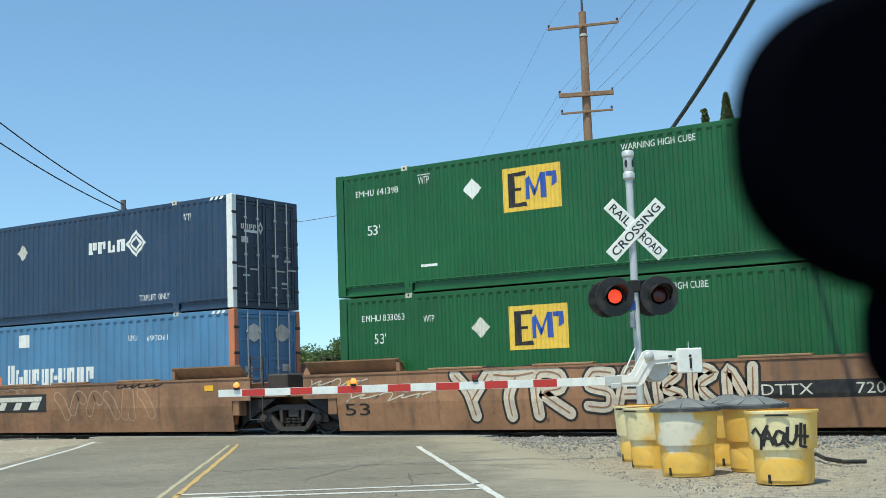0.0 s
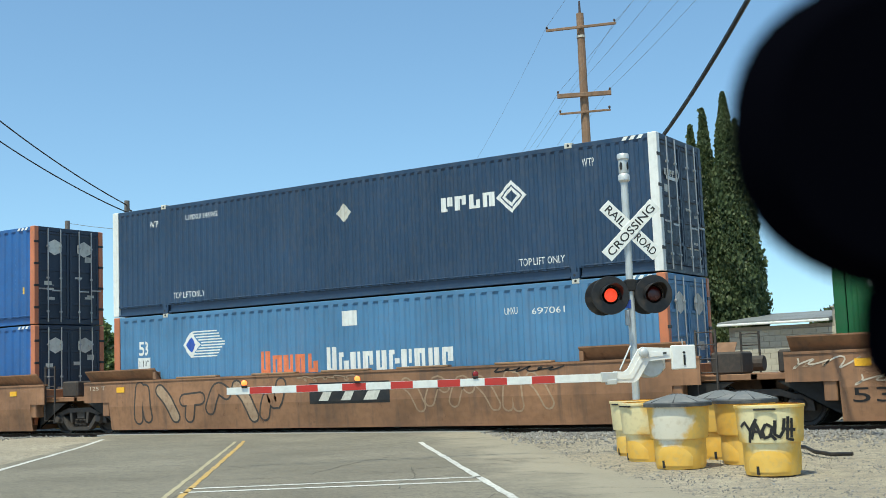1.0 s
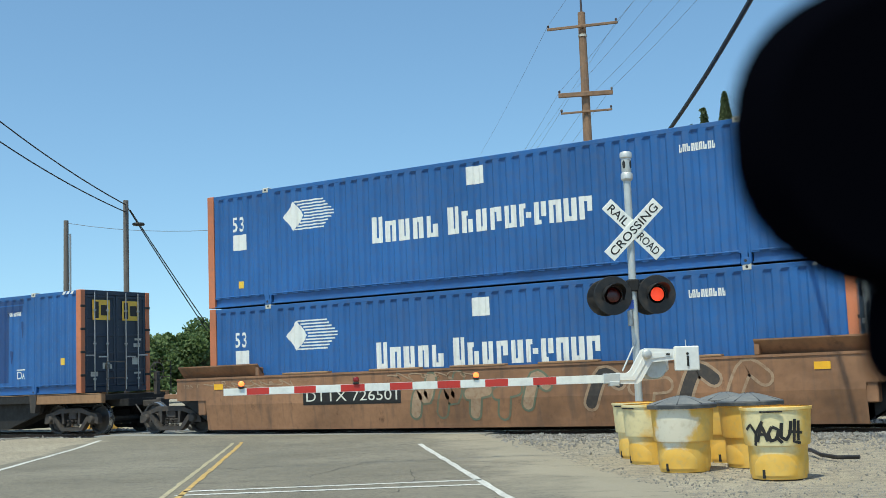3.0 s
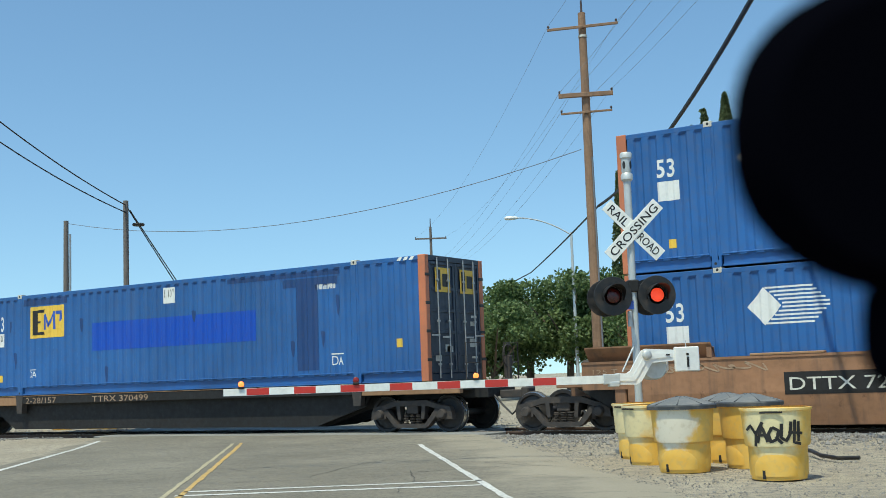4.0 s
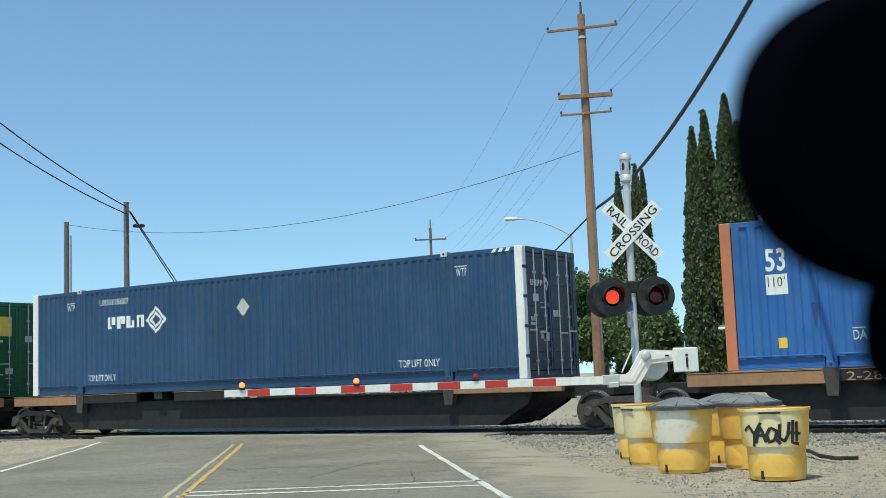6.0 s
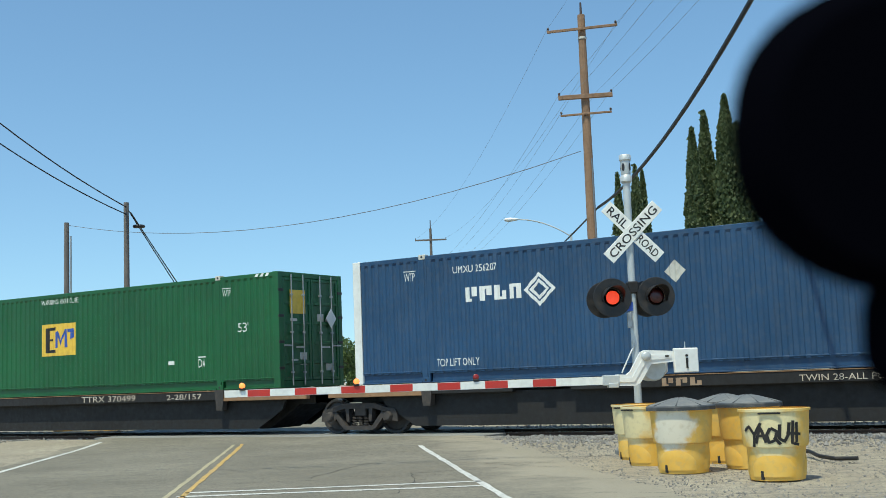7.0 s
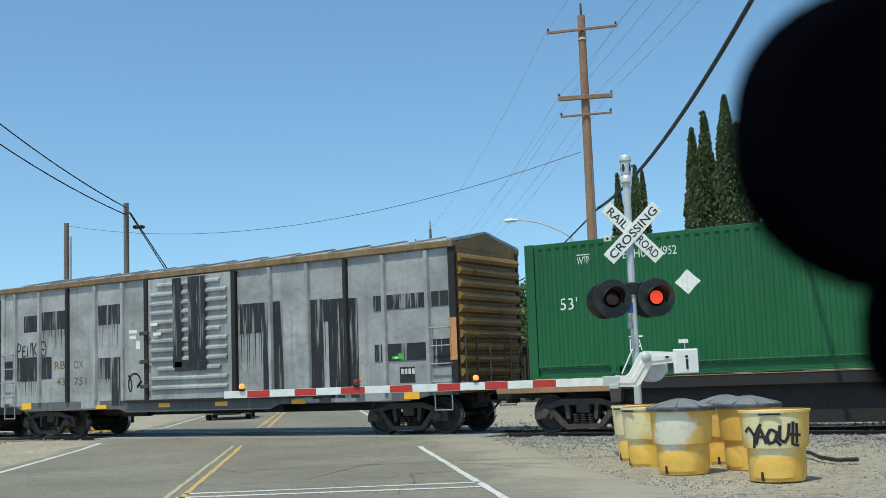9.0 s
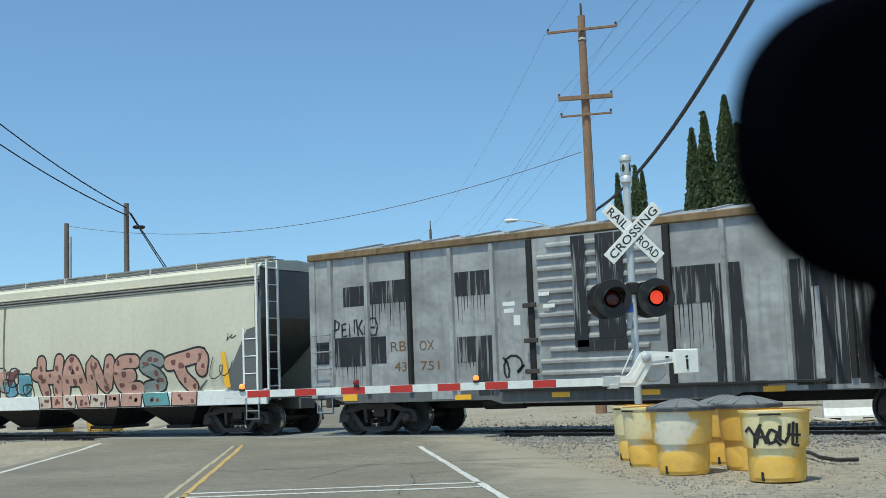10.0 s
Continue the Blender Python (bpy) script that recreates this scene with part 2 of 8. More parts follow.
def asphalt_material():
    m, n, l, b = base("worn_grey_asphalt", 0.9)
    tc = n.new("ShaderNodeTexCoord").outputs["Object"]
    f1, f2, f3 = noise_node(n, l, tc, 0.35, 5), noise_node(n, l, tc, 3.0, 6), noise_node(n, l, tc, 110, 3, rough=0.7)
    c = mix(n, l, ramp(n, l, f1, 0.3, 0.7), (0.165, 0.145, 0.106), (0.262, 0.233, 0.176))
    c = mix(n, l, ramp(n, l, f2, 0.48, 0.72, 0, 0.6), c, (0.135, 0.124, 0.098))
    f4 = noise_node(n, l, tc, 16, 6, rough=0.75)
    c = mix(n, l, ramp(n, l, f4, 0.5, 0.62, 0, 0.75), c, (0.105, 0.095, 0.075))
    c = mix(n, l, ramp(n, l, f4, 0.32, 0.44, 0.3, 0), c, (0.36, 0.335, 0.27))
    c = mix(n, l, ramp(n, l, f3, 0.5, 0.7, 0, 0.5), c, (0.09, 0.09, 0.085))
    c = mix(n, l, ramp(n, l, f3, 0.30, 0.40, 0.35, 0), c, (0.38, 0.36, 0.33))
    across = n.new("ShaderNodeVectorMath")
    across.operation = "DOT_PRODUCT"
    across.inputs[1].default_value = RN
    l.new(tc, across.inputs[0])
    drift = n.new("ShaderNodeMath")
    l.new(across.outputs["Value"], drift.inputs[0])
    l.new(ramp(n, l, noise_node(n, l, tc, 0.9, 6, rough=0.65), 0.25, 0.75, -0.9, 0.9), drift.inputs[1])
    c = mix(n, l, ramp(n, l, drift.outputs["Value"], -12.7, -11.6, 0, 0.65), c, (0.36, 0.315, 0.235))
    c = mix(n, l, ramp(n, l, drift.outputs["Value"], -20.9, -20.1, 0.8, 0), c, (0.37, 0.32, 0.235))
    l.new(c, b.inputs["Base Color"])
    bp = n.new("ShaderNodeBump")
    bp.inputs["Strength"].default_value, bp.inputs["Distance"].default_value = 0.5, 0.008
    l.new(f3, bp.inputs["Height"])
    l.new(bp.outputs["Normal"], b.inputs["Normal"])
    return m


M["ground"], M["asphalt"] = ground_material(), asphalt_material()
M["stone"] = surface("ballast_stone", (0.25, 0.235, 0.215), 0.9, vary=0.35, big=3.0, fine=20)
M["railsteel"] = surface("rusty_rail", (0.10, 0.062, 0.045), 0.6, 0.4, vary=0.2)
M["railtop"] = surface("polished_rail_head", (0.55, 0.54, 0.52), 0.22, 0.95, vary=0.05, dirty=0.1)
M["tie"] = surface("weathered_timber_tie", (0.13, 0.10, 0.08), 0.9, vary=0.3)
M["roadwhite"] = surface("worn_white_road_paint", (0.60, 0.59, 0.55), 0.8, vary=0.12, fine=20, dirt=(0.24, 0.23, 0.21), dirty=0.9)
M["roadyellow"] = surface("worn_yellow_road_paint", (0.52, 0.33, 0.08), 0.8, vary=0.12, fine=9, dirt=(0.25, 0.23, 0.2), dirty=1.0)
M["roadpale"] = surface("faded_yellow_road_paint", (0.42, 0.36, 0.22), 0.8, vary=0.1, fine=14, dirt=(0.25, 0.23, 0.2), dirty=0.9)
M["tar"] = surface("tar_crack_filler", (0.05, 0.048, 0.045), 0.8)


def swell(x, y):
    """The rise of the ground towards the rails."""
    k = max(0.0, min(1.0, (6.0 - abs(y)) / 4.2))
    return 0.05 * k * k * (3 - 2 * k)


def sheet(xs, ys, height):
    m = Mesh()
    n = len(ys)
    m.add([(x, y, height(x, y)) for x in xs for y in ys],
          [(i * n + j, (i + 1) * n + j, (i + 1) * n + j + 1, i * n + j + 1) for i in range(len(xs) - 1) for j in range(n - 1)])
    return m


gx = [-3000, -800, -300] + [-150 + 2.0 * i for i in range(116)] + [150, 400, 3000]
gy = [-3000, -400, -120] + [-40 + 1.0 * i for i in range(76)] + [60, 120, 400, 3000]


def earth(x, y):
    far = max(abs(x) - 90, abs(y) - 36, 0)
    lump = 0.03 * noise.noise((x * 0.35, y * 0.35, 0)) if far == 0 else 0
    side = min(1.0, max(0.0, (abs(y) - 1.4) / 0.6))
    o = x * RN.x + y * RN.y
    off = max(0.0, -20.7 - o, o + 10.6)
    lump *= min(1.0, off / 2)
    return swell(x, y) - 0.035 - 0.05 * (1 - side) + lump


ground = tagged(part("ground", sheet(gx, gy, earth), M["ground"], fix=False, smooth=True), "dry tan dirt and gravel ground beside the road", "ground", kind="structure")

road_s = [-60 + 0.5 * i for i in range(260)] + [72, 80, 90, 110, 140, 180, 240, 320]
road_o = [-20.75, -20.4, -18.0, -16.4, -14.5, -12.6, -11.4, -10.7]
m = Mesh()
vs = []
for i, s in enumerate(road_s):
    for j, o in enumerate(road_o):
        edge = 0.0 if 0 < j < len(road_o) - 1 else 0.3 * noise.noise((s * 0.25, j * 7.0, 2.0)) + 0.3 * noise.noise((s * 2.1, j, 5.0))
        p = RD * s + RN * (o + edge)
        vs.append((p.x, p.y, swell(p.x, p.y) + (0.004 if 0 < j < len(road_o) - 1 else -0.05)))
k = len(road_o)
m.add(vs, [(i * k + j, (i + 1) * k + j, (i + 1) * k + j + 1, i * k + j + 1) for i in range(len(road_s) - 1) for j in range(k - 1)])
road = tagged(part("road", m, M["asphalt"], fix=False), "worn grey asphalt road crossing the rails", "road", kind="structure")


def stripe(name, s0, s1, o0, o1, mat, label, worn=0.0, seed=0, cross=False, skew=0.0):
    """A painted line on the road, its edges uneven, with gaps where it is worn off."""
    rnd = random.Random(seed)
    m = Mesh()
    length = (o1 - o0) if cross else (s1 - s0)
    step, x = 0.35, 0.0
    a0 = a1 = 0.0
    while x < length - 1e-6:
        b = min(length, x + step)
        b0, b1 = rnd.uniform(-1, 1) * 0.012, rnd.uniform(-1, 1) * 0.012
        if rnd.random() > worn:
            if cross:
                ka, kb = skew * x / length, skew * b / length
                q = [(s0 + a0 + ka, o0 + x), (s0 + b0 + kb, o0 + b), (s1 + b1 + kb, o0 + b), (s1 + a1 + ka, o0 + x)]
            else:
                q = [(s0 + x, o0 + a0), (s0 + b, o0 + b0), (s0 + b, o1 + b1), (s0 + x, o1 + a1)]
            pts = []
            for s, o in q:
                p = RD * s + RN * o
                pts.append((p.x, p.y, swell(p.x, p.y) + 0.009))
            m.add(pts, [(0, 1, 2, 3)])
        x, a0, a1 = b, b0, b1
    return tagged(part(name, m, M[mat], fix=False), label, "road marking", kind="structure")


stripe("road_marking", -40, 4.45, -12.805, -12.71, "roadwhite", "worn white edge line on the asphalt", 0.0, 1)
stripe("road_marking", -40, 11.7, -20.15, -20.03, "roadwhite", "worn white edge line on the asphalt", 0.0, 3)
stripe("road_marking", -40, 7.8, -16.61, -16.54, "roadpale", "faded yellow centre line", 0.0, 4)
stripe("road_marking", -40, 7.9, -16.42, -16.34, "roadyellow", "yellow centre line", 0.0, 5)
stripe("road_marking", -3.54, -3.40, -16.40, -12.72, "roadwhite", "thin white stop line across the lane", 0.0, 6, True, -0.31)
stripe("road_marking", -4.01, -3.87, -16.45, -12.80, "roadwhite", "thin white stop line across the lane", 0.0, 7, True, -0.45)
for i, (o0, o1) in enumerate(((-19.95, -19.83), (-16.6, -16.48), (-16.3, -16.18), (-12.76, -12.64))):
    stripe("road_marking", 18, 110, o0, o1, "roadyellow" if 0 < i < 3 else "roadwhite", "worn line on the far road", 0.05, 20 + i)

# tarred cracks
rnd = random.Random(5)
for i in range(64):
    m = Mesh()
    s, o = rnd.uniform(-11, 7.5), rnd.uniform(-20, -12.0)
    n = rnd.randint(8, 20)
    a = rnd.choice((0.05, 0.05, -0.15, 0.12, 0.12, 1.4))
    if i < 3:
        s, o, n, a = ((2.62, -17.3, 34, 0.0), (-1.2, -19.9, 16, 0.1), (6.6, -19.6, 14, -0.05))[i]
    pts = []
    for j in range(n):
        pts.append((s, o))
        a = a * (0.6 if i == 0 else 1.0) + rnd.uniform(-0.25, 0.25) * (0.5 if i == 0 else 1.0)
        s += math.sin(a) * 0.22 - (0.035 if i == 0 and j > 12 else 0.0)
        o += math.cos(a) * 0.2
    for (s0, o0), (s1, o1) in zip(pts, pts[1:]):
        q = []
        w = rnd.uniform(0.002, 0.009)
        d = Vector((s1 - s0, o1 - o0, 0)).normalized()
        for ss, oo in ((s0 - d.y * w, o0 + d.x * w), (s1 - d.y * w, o1 + d.x * w), (s1 + d.y * w, o1 - d.x * w), (s0 + d.y * w, o0 - d.x * w)):
            p = RD * ss + RN * oo
            q.append((p.x, p.y, swell(p.x, p.y) + 0.0075))
        m.add(q, [(0, 1, 2, 3)])
    tagged(part("pavement_crack", m, M["tar"], fix=False), "dark crack in the asphalt", "crack", kind="structure")

# rails
RAILTOP = 0.062


def rail(y):
    prof = [(-0.075, -0.11), (0.075, -0.11), (0.075, -0.095), (0.012, -0.075), (0.012, 0.02), (0.036, 0.028), (0.036, 0.056), (0.03, 0.062),
            (-0.03, 0.062), (-0.036, 0.056), (-0.036, 0.028), (-0.012, 0.02), (-0.012, -0.075), (-0.075, -0.095)]
    r = tagged(new("rail"), "rusty steel rail with a polished head", "rail", "rails of the track", "structure")
    part("rail_body", Mesh().extrude([(y + a, b) for a, b in prof], "x", -260, 160), M["railsteel"], r)
    part("rail_head", Mesh().box(-260, 160, y - 0.028, y + 0.028, RAILTOP - 0.002, RAILTOP + 0.002), M["railtop"], r)
    return r


for y in (-0.755, 0.755):
    rail(y)

# crossing surface between and beside the rails, where the road meets them
M["panel"] = surface("concrete_crossing_panel", (0.24, 0.235, 0.22), 0.85, vary=0.15, dirty=0.5, dirt=(0.1, 0.1, 0.1))
crossing = tagged(new("crossing_surface"), "grey concrete panels between the rails", "level crossing", kind="structure")
for y0, y1 in ((-1.75, -0.85), (-0.66, 0.66), (0.85, 1.75)):
    xc = -20.4 - y0 * 0.8
    for i in range(5):
        part("panel", Mesh().box(xc - 6.1 + i * 2.45, xc - 6.1 + i * 2.45 + 2.43, y0, y1, -0.12, RAILTOP - 0.002, 0.012), M["panel"], crossing)


# ---- containers ----
LEN, WID, HGT = 16.154, 2.591, 2.896
DEEP = 0.036


def steps(pitch, x0, x1):
    """Break points of the wall's folds between x0 and x1: place and depth."""
    n = max(1, round((x1 - x0) / pitch))
    p = (x1 - x0) / n
    d = min(DEEP, 0.11 * pitch)
    out = []
    for i in range(n):
        a = x0 + i * p
        out += [(a, 0.0), (a + 0.40 * p, 0.0), (a + 0.54 * p, d), (a + 0.86 * p, d)]
    return out + [(x1, 0.0)]


def folds(pitch):
    bays = [(0.24, 1.865), (2.125, LEN - 2.135), (LEN - 1.875, LEN - 0.19)]
    return [q for a, b in bays for q in steps(pitch, a, b)]


def depth(prof, x):
    for (a, da), (b, db) in zip(prof, prof[1:]):
        if a <= x <= b:
            return da + (db - da) * (x - a) / max(b - a, 1e-6)
    return 0.0


def folded_wall(prof, y, sign, z0, z1):
    """A pressed wall: vertical folds that run out in a slope at the top."""
    m = Mesh()
    rows = [(z0, 1.0), (z1 - 0.055, 1.0), (z1, 0.0)]
    vs = [(x, y + sign * d * k, z) for z, k in rows for x, d in prof]
    n = len(prof)
    fs = [(j * n + i, j * n + i + 1, (j + 1) * n + i + 1, (j + 1) * n + i) for j in range(len(rows) - 1) for i in range(n - 1)]
    return m.add(vs, fs)


def text_shape(words, size, bold=0.0):
    """Letters of the built-in font as a flat mesh in x, y."""
    cu = bpy.data.curves.new("words", "FONT")
    cu.body, cu.size, cu.offset = words, size, bold
    cu.resolution_u = 3
    ob = new("words", cu)
    me = bpy.data.meshes.new_from_object(ob.evaluated_get(bpy.context.evaluated_depsgraph_get()))
    bpy.data.objects.remove(ob)
    bpy.data.curves.remove(cu)
    bm = bmesh.new()
    bm.from_mesh(me)
    bpy.data.meshes.remove(me)
    return bm


def fit_bm(bm, x0, x1, z0, z1):
    xs, ys = [v.co.x for v in bm.verts], [v.co.y for v in bm.verts]
    ax, bx, ay, by = min(xs), max(xs), min(ys), max(ys)
    for v in bm.verts:
        v.co.x = x0 + (v.co.x - ax) / (bx - ax) * (x1 - x0)
        v.co.y = z0 + (v.co.y - ay) / (by - ay) * (z1 - z0)
    return bm


def poly_bm(polys):
    bm = bmesh.new()
    for p in polys:
        bm.faces.new([bm.verts.new((x, z, 0)) for x, z in p])
    return bm


def rect(x0, x1, z0, z1):
    return [(x0, z0), (x1, z0), (x1, z1), (x0, z1)]


BENDS = {}


def lay(bm, name, material, parent, y, prof=None, lift=0.004, label=""):
    """Puts a flat marking, drawn in x, z, on a side wall and lets it follow the wall's folds."""
    if prof:
        xs = [v.co.x for v in bm.verts]
        for x, _ in prof:
            if min(xs) < x < max(xs):
                bmesh.ops.bisect_plane(bm, geom=bm.verts[:] + bm.edges[:] + bm.faces[:], plane_co=(x, 0, 0), plane_no=(1, 0, 0), dist=1e-5)
    bend = BENDS.get(y, [])
    for z, _ in bend:
        zs = [v.co.y for v in bm.verts]
        if min(zs) < z < max(zs):
            bmesh.ops.bisect_plane(bm, geom=bm.verts[:] + bm.edges[:] + bm.faces[:], plane_co=(0, z, 0), plane_no=(0, 1, 0), dist=1e-5)
    for v in bm.verts:
        x, z = v.co.x, v.co.y
        v.co = (x, y - lift + (depth(prof, x) if prof else 0.0) + (depth(bend, z) if bend else 0.0), z)
    bmesh.ops.recalc_face_normals(bm, faces=bm.faces)
    for f in bm.faces:
        if f.normal.y > 0:
            f.normal_flip()
    me = bpy.data.meshes.new(name)
    bm.to_mesh(me)
    bm.free()
    return part(name, me, material, parent, label)


def word_bars(x0, x1, z0, z1, count, seed=0, first_tall=1.0):
    """Plain bars in the rhythm of a word: a stout and a slim stem to each place."""
    rnd = random.Random(seed)
    w = (x1 - x0) / count
    out = []
    for i in range(count):
        a, top = x0 + i * w, z1 if i == 0 else z0 + (z1 - z0) / first_tall
        k = rnd.uniform(0.30, 0.38)
        out.append(rect(a + 0.06 * w, a + (0.06 + k) * w, z0, top))
        out.append(rect(a + (0.10 + k) * w + 0.10 * w, a + 0.86 * w, z0 + (top - z0) * rnd.choice((0.0, 0.0, 0.35)), top - (top - z0) * rnd.choice((0.0, 0.0, 0.4))))
        if i % 2:
            out.append(rect(a + (0.06 + k) * w, a + (0.2 + k) * w, top - 0.22 * (top - z0), top))
        else:
            out.append(rect(a + (0.06 + k) * w, a + (0.2 + k) * w, z0, z0 + 0.2 * (top - z0)))
    return out


def diamond(cx, cz, rx, rz):
    return [(cx - rx, cz), (cx, cz - rz), (cx + rx, cz), (cx, cz + rz)]


def ring_diamond(cx, cz, rx, rz, k):
    o, i = diamond(cx, cz, rx, rz), diamond(cx, cz, rx * k, rz * k)
    return [[o[j], o[(j + 1) % 4], i[(j + 1) % 4], i[j]] for j in range(4)]


def corner_casting(x, y, z, foot=0.0):
    m = Mesh().box(x - 0.089, x + 0.089, y - 0.081, y + 0.081, z - foot, z + 0.118, 0.008)
    return m


def container(name, label, paint, post_paint, pitch, door_paint, cast="castw", group="containers on the train", foot=0.0):
    """A 53-foot steel container: rails, posts, folded walls, doors with lock rods at the front end of travel."""
    c = tagged(new(name), label, "container", group)
    p = M[paint]
    prof = folds(pitch)
    h = WID / 2
    for s in (-1, 1):
        y = s * h
        lo, hi = sorted((y - s * 0.012, y - s * 0.10))
        part("top_rail", Mesh().box(0.17, LEN - 0.17, lo, hi, HGT - 0.115, HGT - 0.01, 0.012), p, c)
        b = Mesh()
        for z0, z1, inset in ((0.0, 0.035, 0.008), (0.035, 0.24, 0.066), (0.24, 0.27, 0.006)):
            a0, a1 = sorted((y - s * inset, y - s * 0.12))
            for xa, xb in ((0.17, 1.865), (2.125, LEN - 2.135), (LEN - 1.875, LEN - 0.17)):
                b.box(xa, xb, a0, a1, z0, z1, 0.006)
        part("bottom_rail", b, p, c)
        part("side_wall", folded_wall(prof, y - s * 0.014, -s, 0.212, HGT - 0.105), p, c, fix=False)
        for x in (2.0, LEN - 2.0):
            a0, a1 = sorted((y - s * 0.004, y - s * 0.12))
            part("lifting_post", Mesh().box(x - 0.10, x + 0.03, a0, a1, 0.0, HGT - 0.02, 0.01).box(x + 0.045, x + 0.10, a0, a1, 0.0, HGT - 0.02, 0.01), p, c)
            for z, nm in ((HGT - 0.092, "top_casting"), (0.0, "bottom_casting")):
                ob = part("corner_casting", corner_casting(x - 0.02, y - s * 0.079, z, foot if z == 0.0 else 0.0), M[cast] if nm == "top_casting" else p, c)
                part("casting_hole", Mesh().lathe([(0.0, 0), (0.028, 0.0), (0.032, 0.004), (0.0, 0.004)], 10, (x - 0.02, y + s * 0.004, z + 0.06), "y"), M["black"], ob)
        for xa, xb in ((0.0, 0.22), (LEN - 0.2, LEN)):
            a0, a1 = sorted((y, y - s * 0.16))
            part("corner_post", Mesh().box(xa, xb, a0, a1, 0.0, HGT, 0.012), M[door_paint if post_paint == "white" and s > 0 and xa > 1 else post_paint], c)
    for i in range(3):
        x = LEN - 0.78 + 0.17 * i
        part("hatch_mark", Mesh().add([(x, -h + 0.006, HGT - 0.10), (x + 0.10, -h + 0.006, HGT - 0.10), (x + 0.16, -h + 0.006, HGT - 0.02), (x + 0.06, -h + 0.006, HGT - 0.02)], [(0, 1, 2, 3)]), M["white"], c, fix=False)
    # roof, floor and blind end
    r = Mesh()
    xs = [0.1 + (LEN - 0.2) * i / 120 for i in range(121)]
    r.add([(x, y, HGT - 0.012 - (0.012 if i % 3 == 0 else 0)) for i, x in enumerate(xs) for y in (-h + 0.09, h - 0.09)],
          [(2 * i, 2 * i + 2, 2 * i + 3, 2 * i + 1) for i in range(120)])
    part("roof_sheet", r, p, c, fix=False)
    part("floor_pan", Mesh().box(0.1, LEN - 0.1, -h + 0.11, h - 0.11, 0.05, 0.16), M["spine"], c)
    e = Mesh()
    n = 9
    for i in range(n):
        y0 = -h + 0.16 + (WID - 0.32) * i / n
        w = (WID - 0.32) / n
        e.box(0.02, 0.06, y0, y0 + w * 0.62, 0.16, HGT - 0.12, 0.01)
        e.box(0.045, 0.07, y0 + w * 0.6, y0 + w, 0.16, HGT - 0.12)
    part("end_wall", e, p, c)
    for z0, z1 in ((0.0, 0.16), (HGT - 0.13, HGT)):
        part("end_beam", Mesh().box(0.01, 0.12, -h + 0.16, h - 0.16, z0, z1, 0.01), p, c)
        part("door_beam", Mesh().box(LEN - 0.12, LEN - 0.01, -h + 0.16, h - 0.16, z0, z1, 0.01), M[door_paint], c)
    # doors
    d = M[door_paint]
    for s in (-1, 1):
        y0, y1 = sorted((s * 0.012, s * (h - 0.17)))
        door = part("door", Mesh().box(LEN - 0.07, LEN - 0.035, y0, y1, 0.17, HGT - 0.14), d, c)
        zs = [0.17, 0.62, 1.12, 1.62, 2.12, HGT - 0.14]
        for z in zs:
            z = min(max(z, 0.21), HGT - 0.18)
            part("door_rib", Mesh().box(LEN - 0.04, LEN - 0.008, y0 + 0.08, y1 - 0.08, z - 0.04, z + 0.04, 0.01), d, door)
        for y in (y0 + 0.04, y1 - 0.04):
            part("door_stile", Mesh().box(LEN - 0.04, LEN - 0.009, y - 0.04, y + 0.04, 0.17, HGT - 0.14, 0.01), d, door)
        for k in (0.30, 0.72):
            y = y0 + (y1 - y0) * (k if s > 0 else 1 - k)
            part("lock_rod", Mesh().tube((LEN + 0.022, y, 0.06), (LEN + 0.022, y, HGT - 0.05), 0.017, n=8), M["bar"], door)
            for z in (0.35, 1.35, 2.3):
                part("rod_guide", Mesh().box(LEN - 0.012, LEN + 0.045, y - 0.04, y + 0.04, z, z + 0.05, 0.006), M["bar"], door)
            part("handle", Mesh().box(LEN + 0.03, LEN + 0.05, min(y, y + s * 0.34), max(y, y + s * 0.34), 0.95 + 0.1 * k, 0.99 + 0.1 * k, 0.006), M["bar"], door)
        for z in (0.45, 1.1, 1.75, 2.4):
            a0, a1 = sorted((s * (h - 0.19), s * (h + 0.004)))
            part("hinge", Mesh().box(LEN - 0.02, LEN + 0.012, a0, a1, z, z + 0.07, 0.008), M["black"], c)
    return c, prof


SIDE = -WID / 2 + 0.014


def words(c, prof, text, x0, x1, z0, z1, mat="white", name="lettering", bold=0.0):
    return lay(fit_bm(text_shape(text, 1.0, bold), x0, x1, z0, z1), name, M[mat], c, SIDE, prof)


def shapes(c, prof, polys, mat, name, lift=0.004, label=""):
    if name in ("blank_plate", "height_plate", "warning_label", "lettering_rule"):
        return [lay(poly_bm([q]), name, M[mat], c, SIDE, prof, lift, label) for q in polys]
    if name == "name_bars":
        return [lay(poly_bm(polys[i:i + 3]), "lettering_mark", M[mat], c, SIDE, prof, lift, label) for i in range(0, len(polys), 3)]
    return lay(poly_bm(polys), name, M[mat], c, SIDE, prof, lift, label)


def bubble_patch(x, z, w, h):
    """A dab of touch-up paint: square above, run out to a narrow tail below."""
    return [(x - 0.42 * w, z + 0.45 * h), (x - 0.10 * w, z + 0.5 * h), (x + 0.40 * w, z + 0.42 * h), (x + 0.36 * w, z - 0.05 * h), (x + 0.10 * w, z - 0.5 * h), (x - 0.08 * w, z - 0.46 * h), (x - 0.30 * w, z)][::-1]


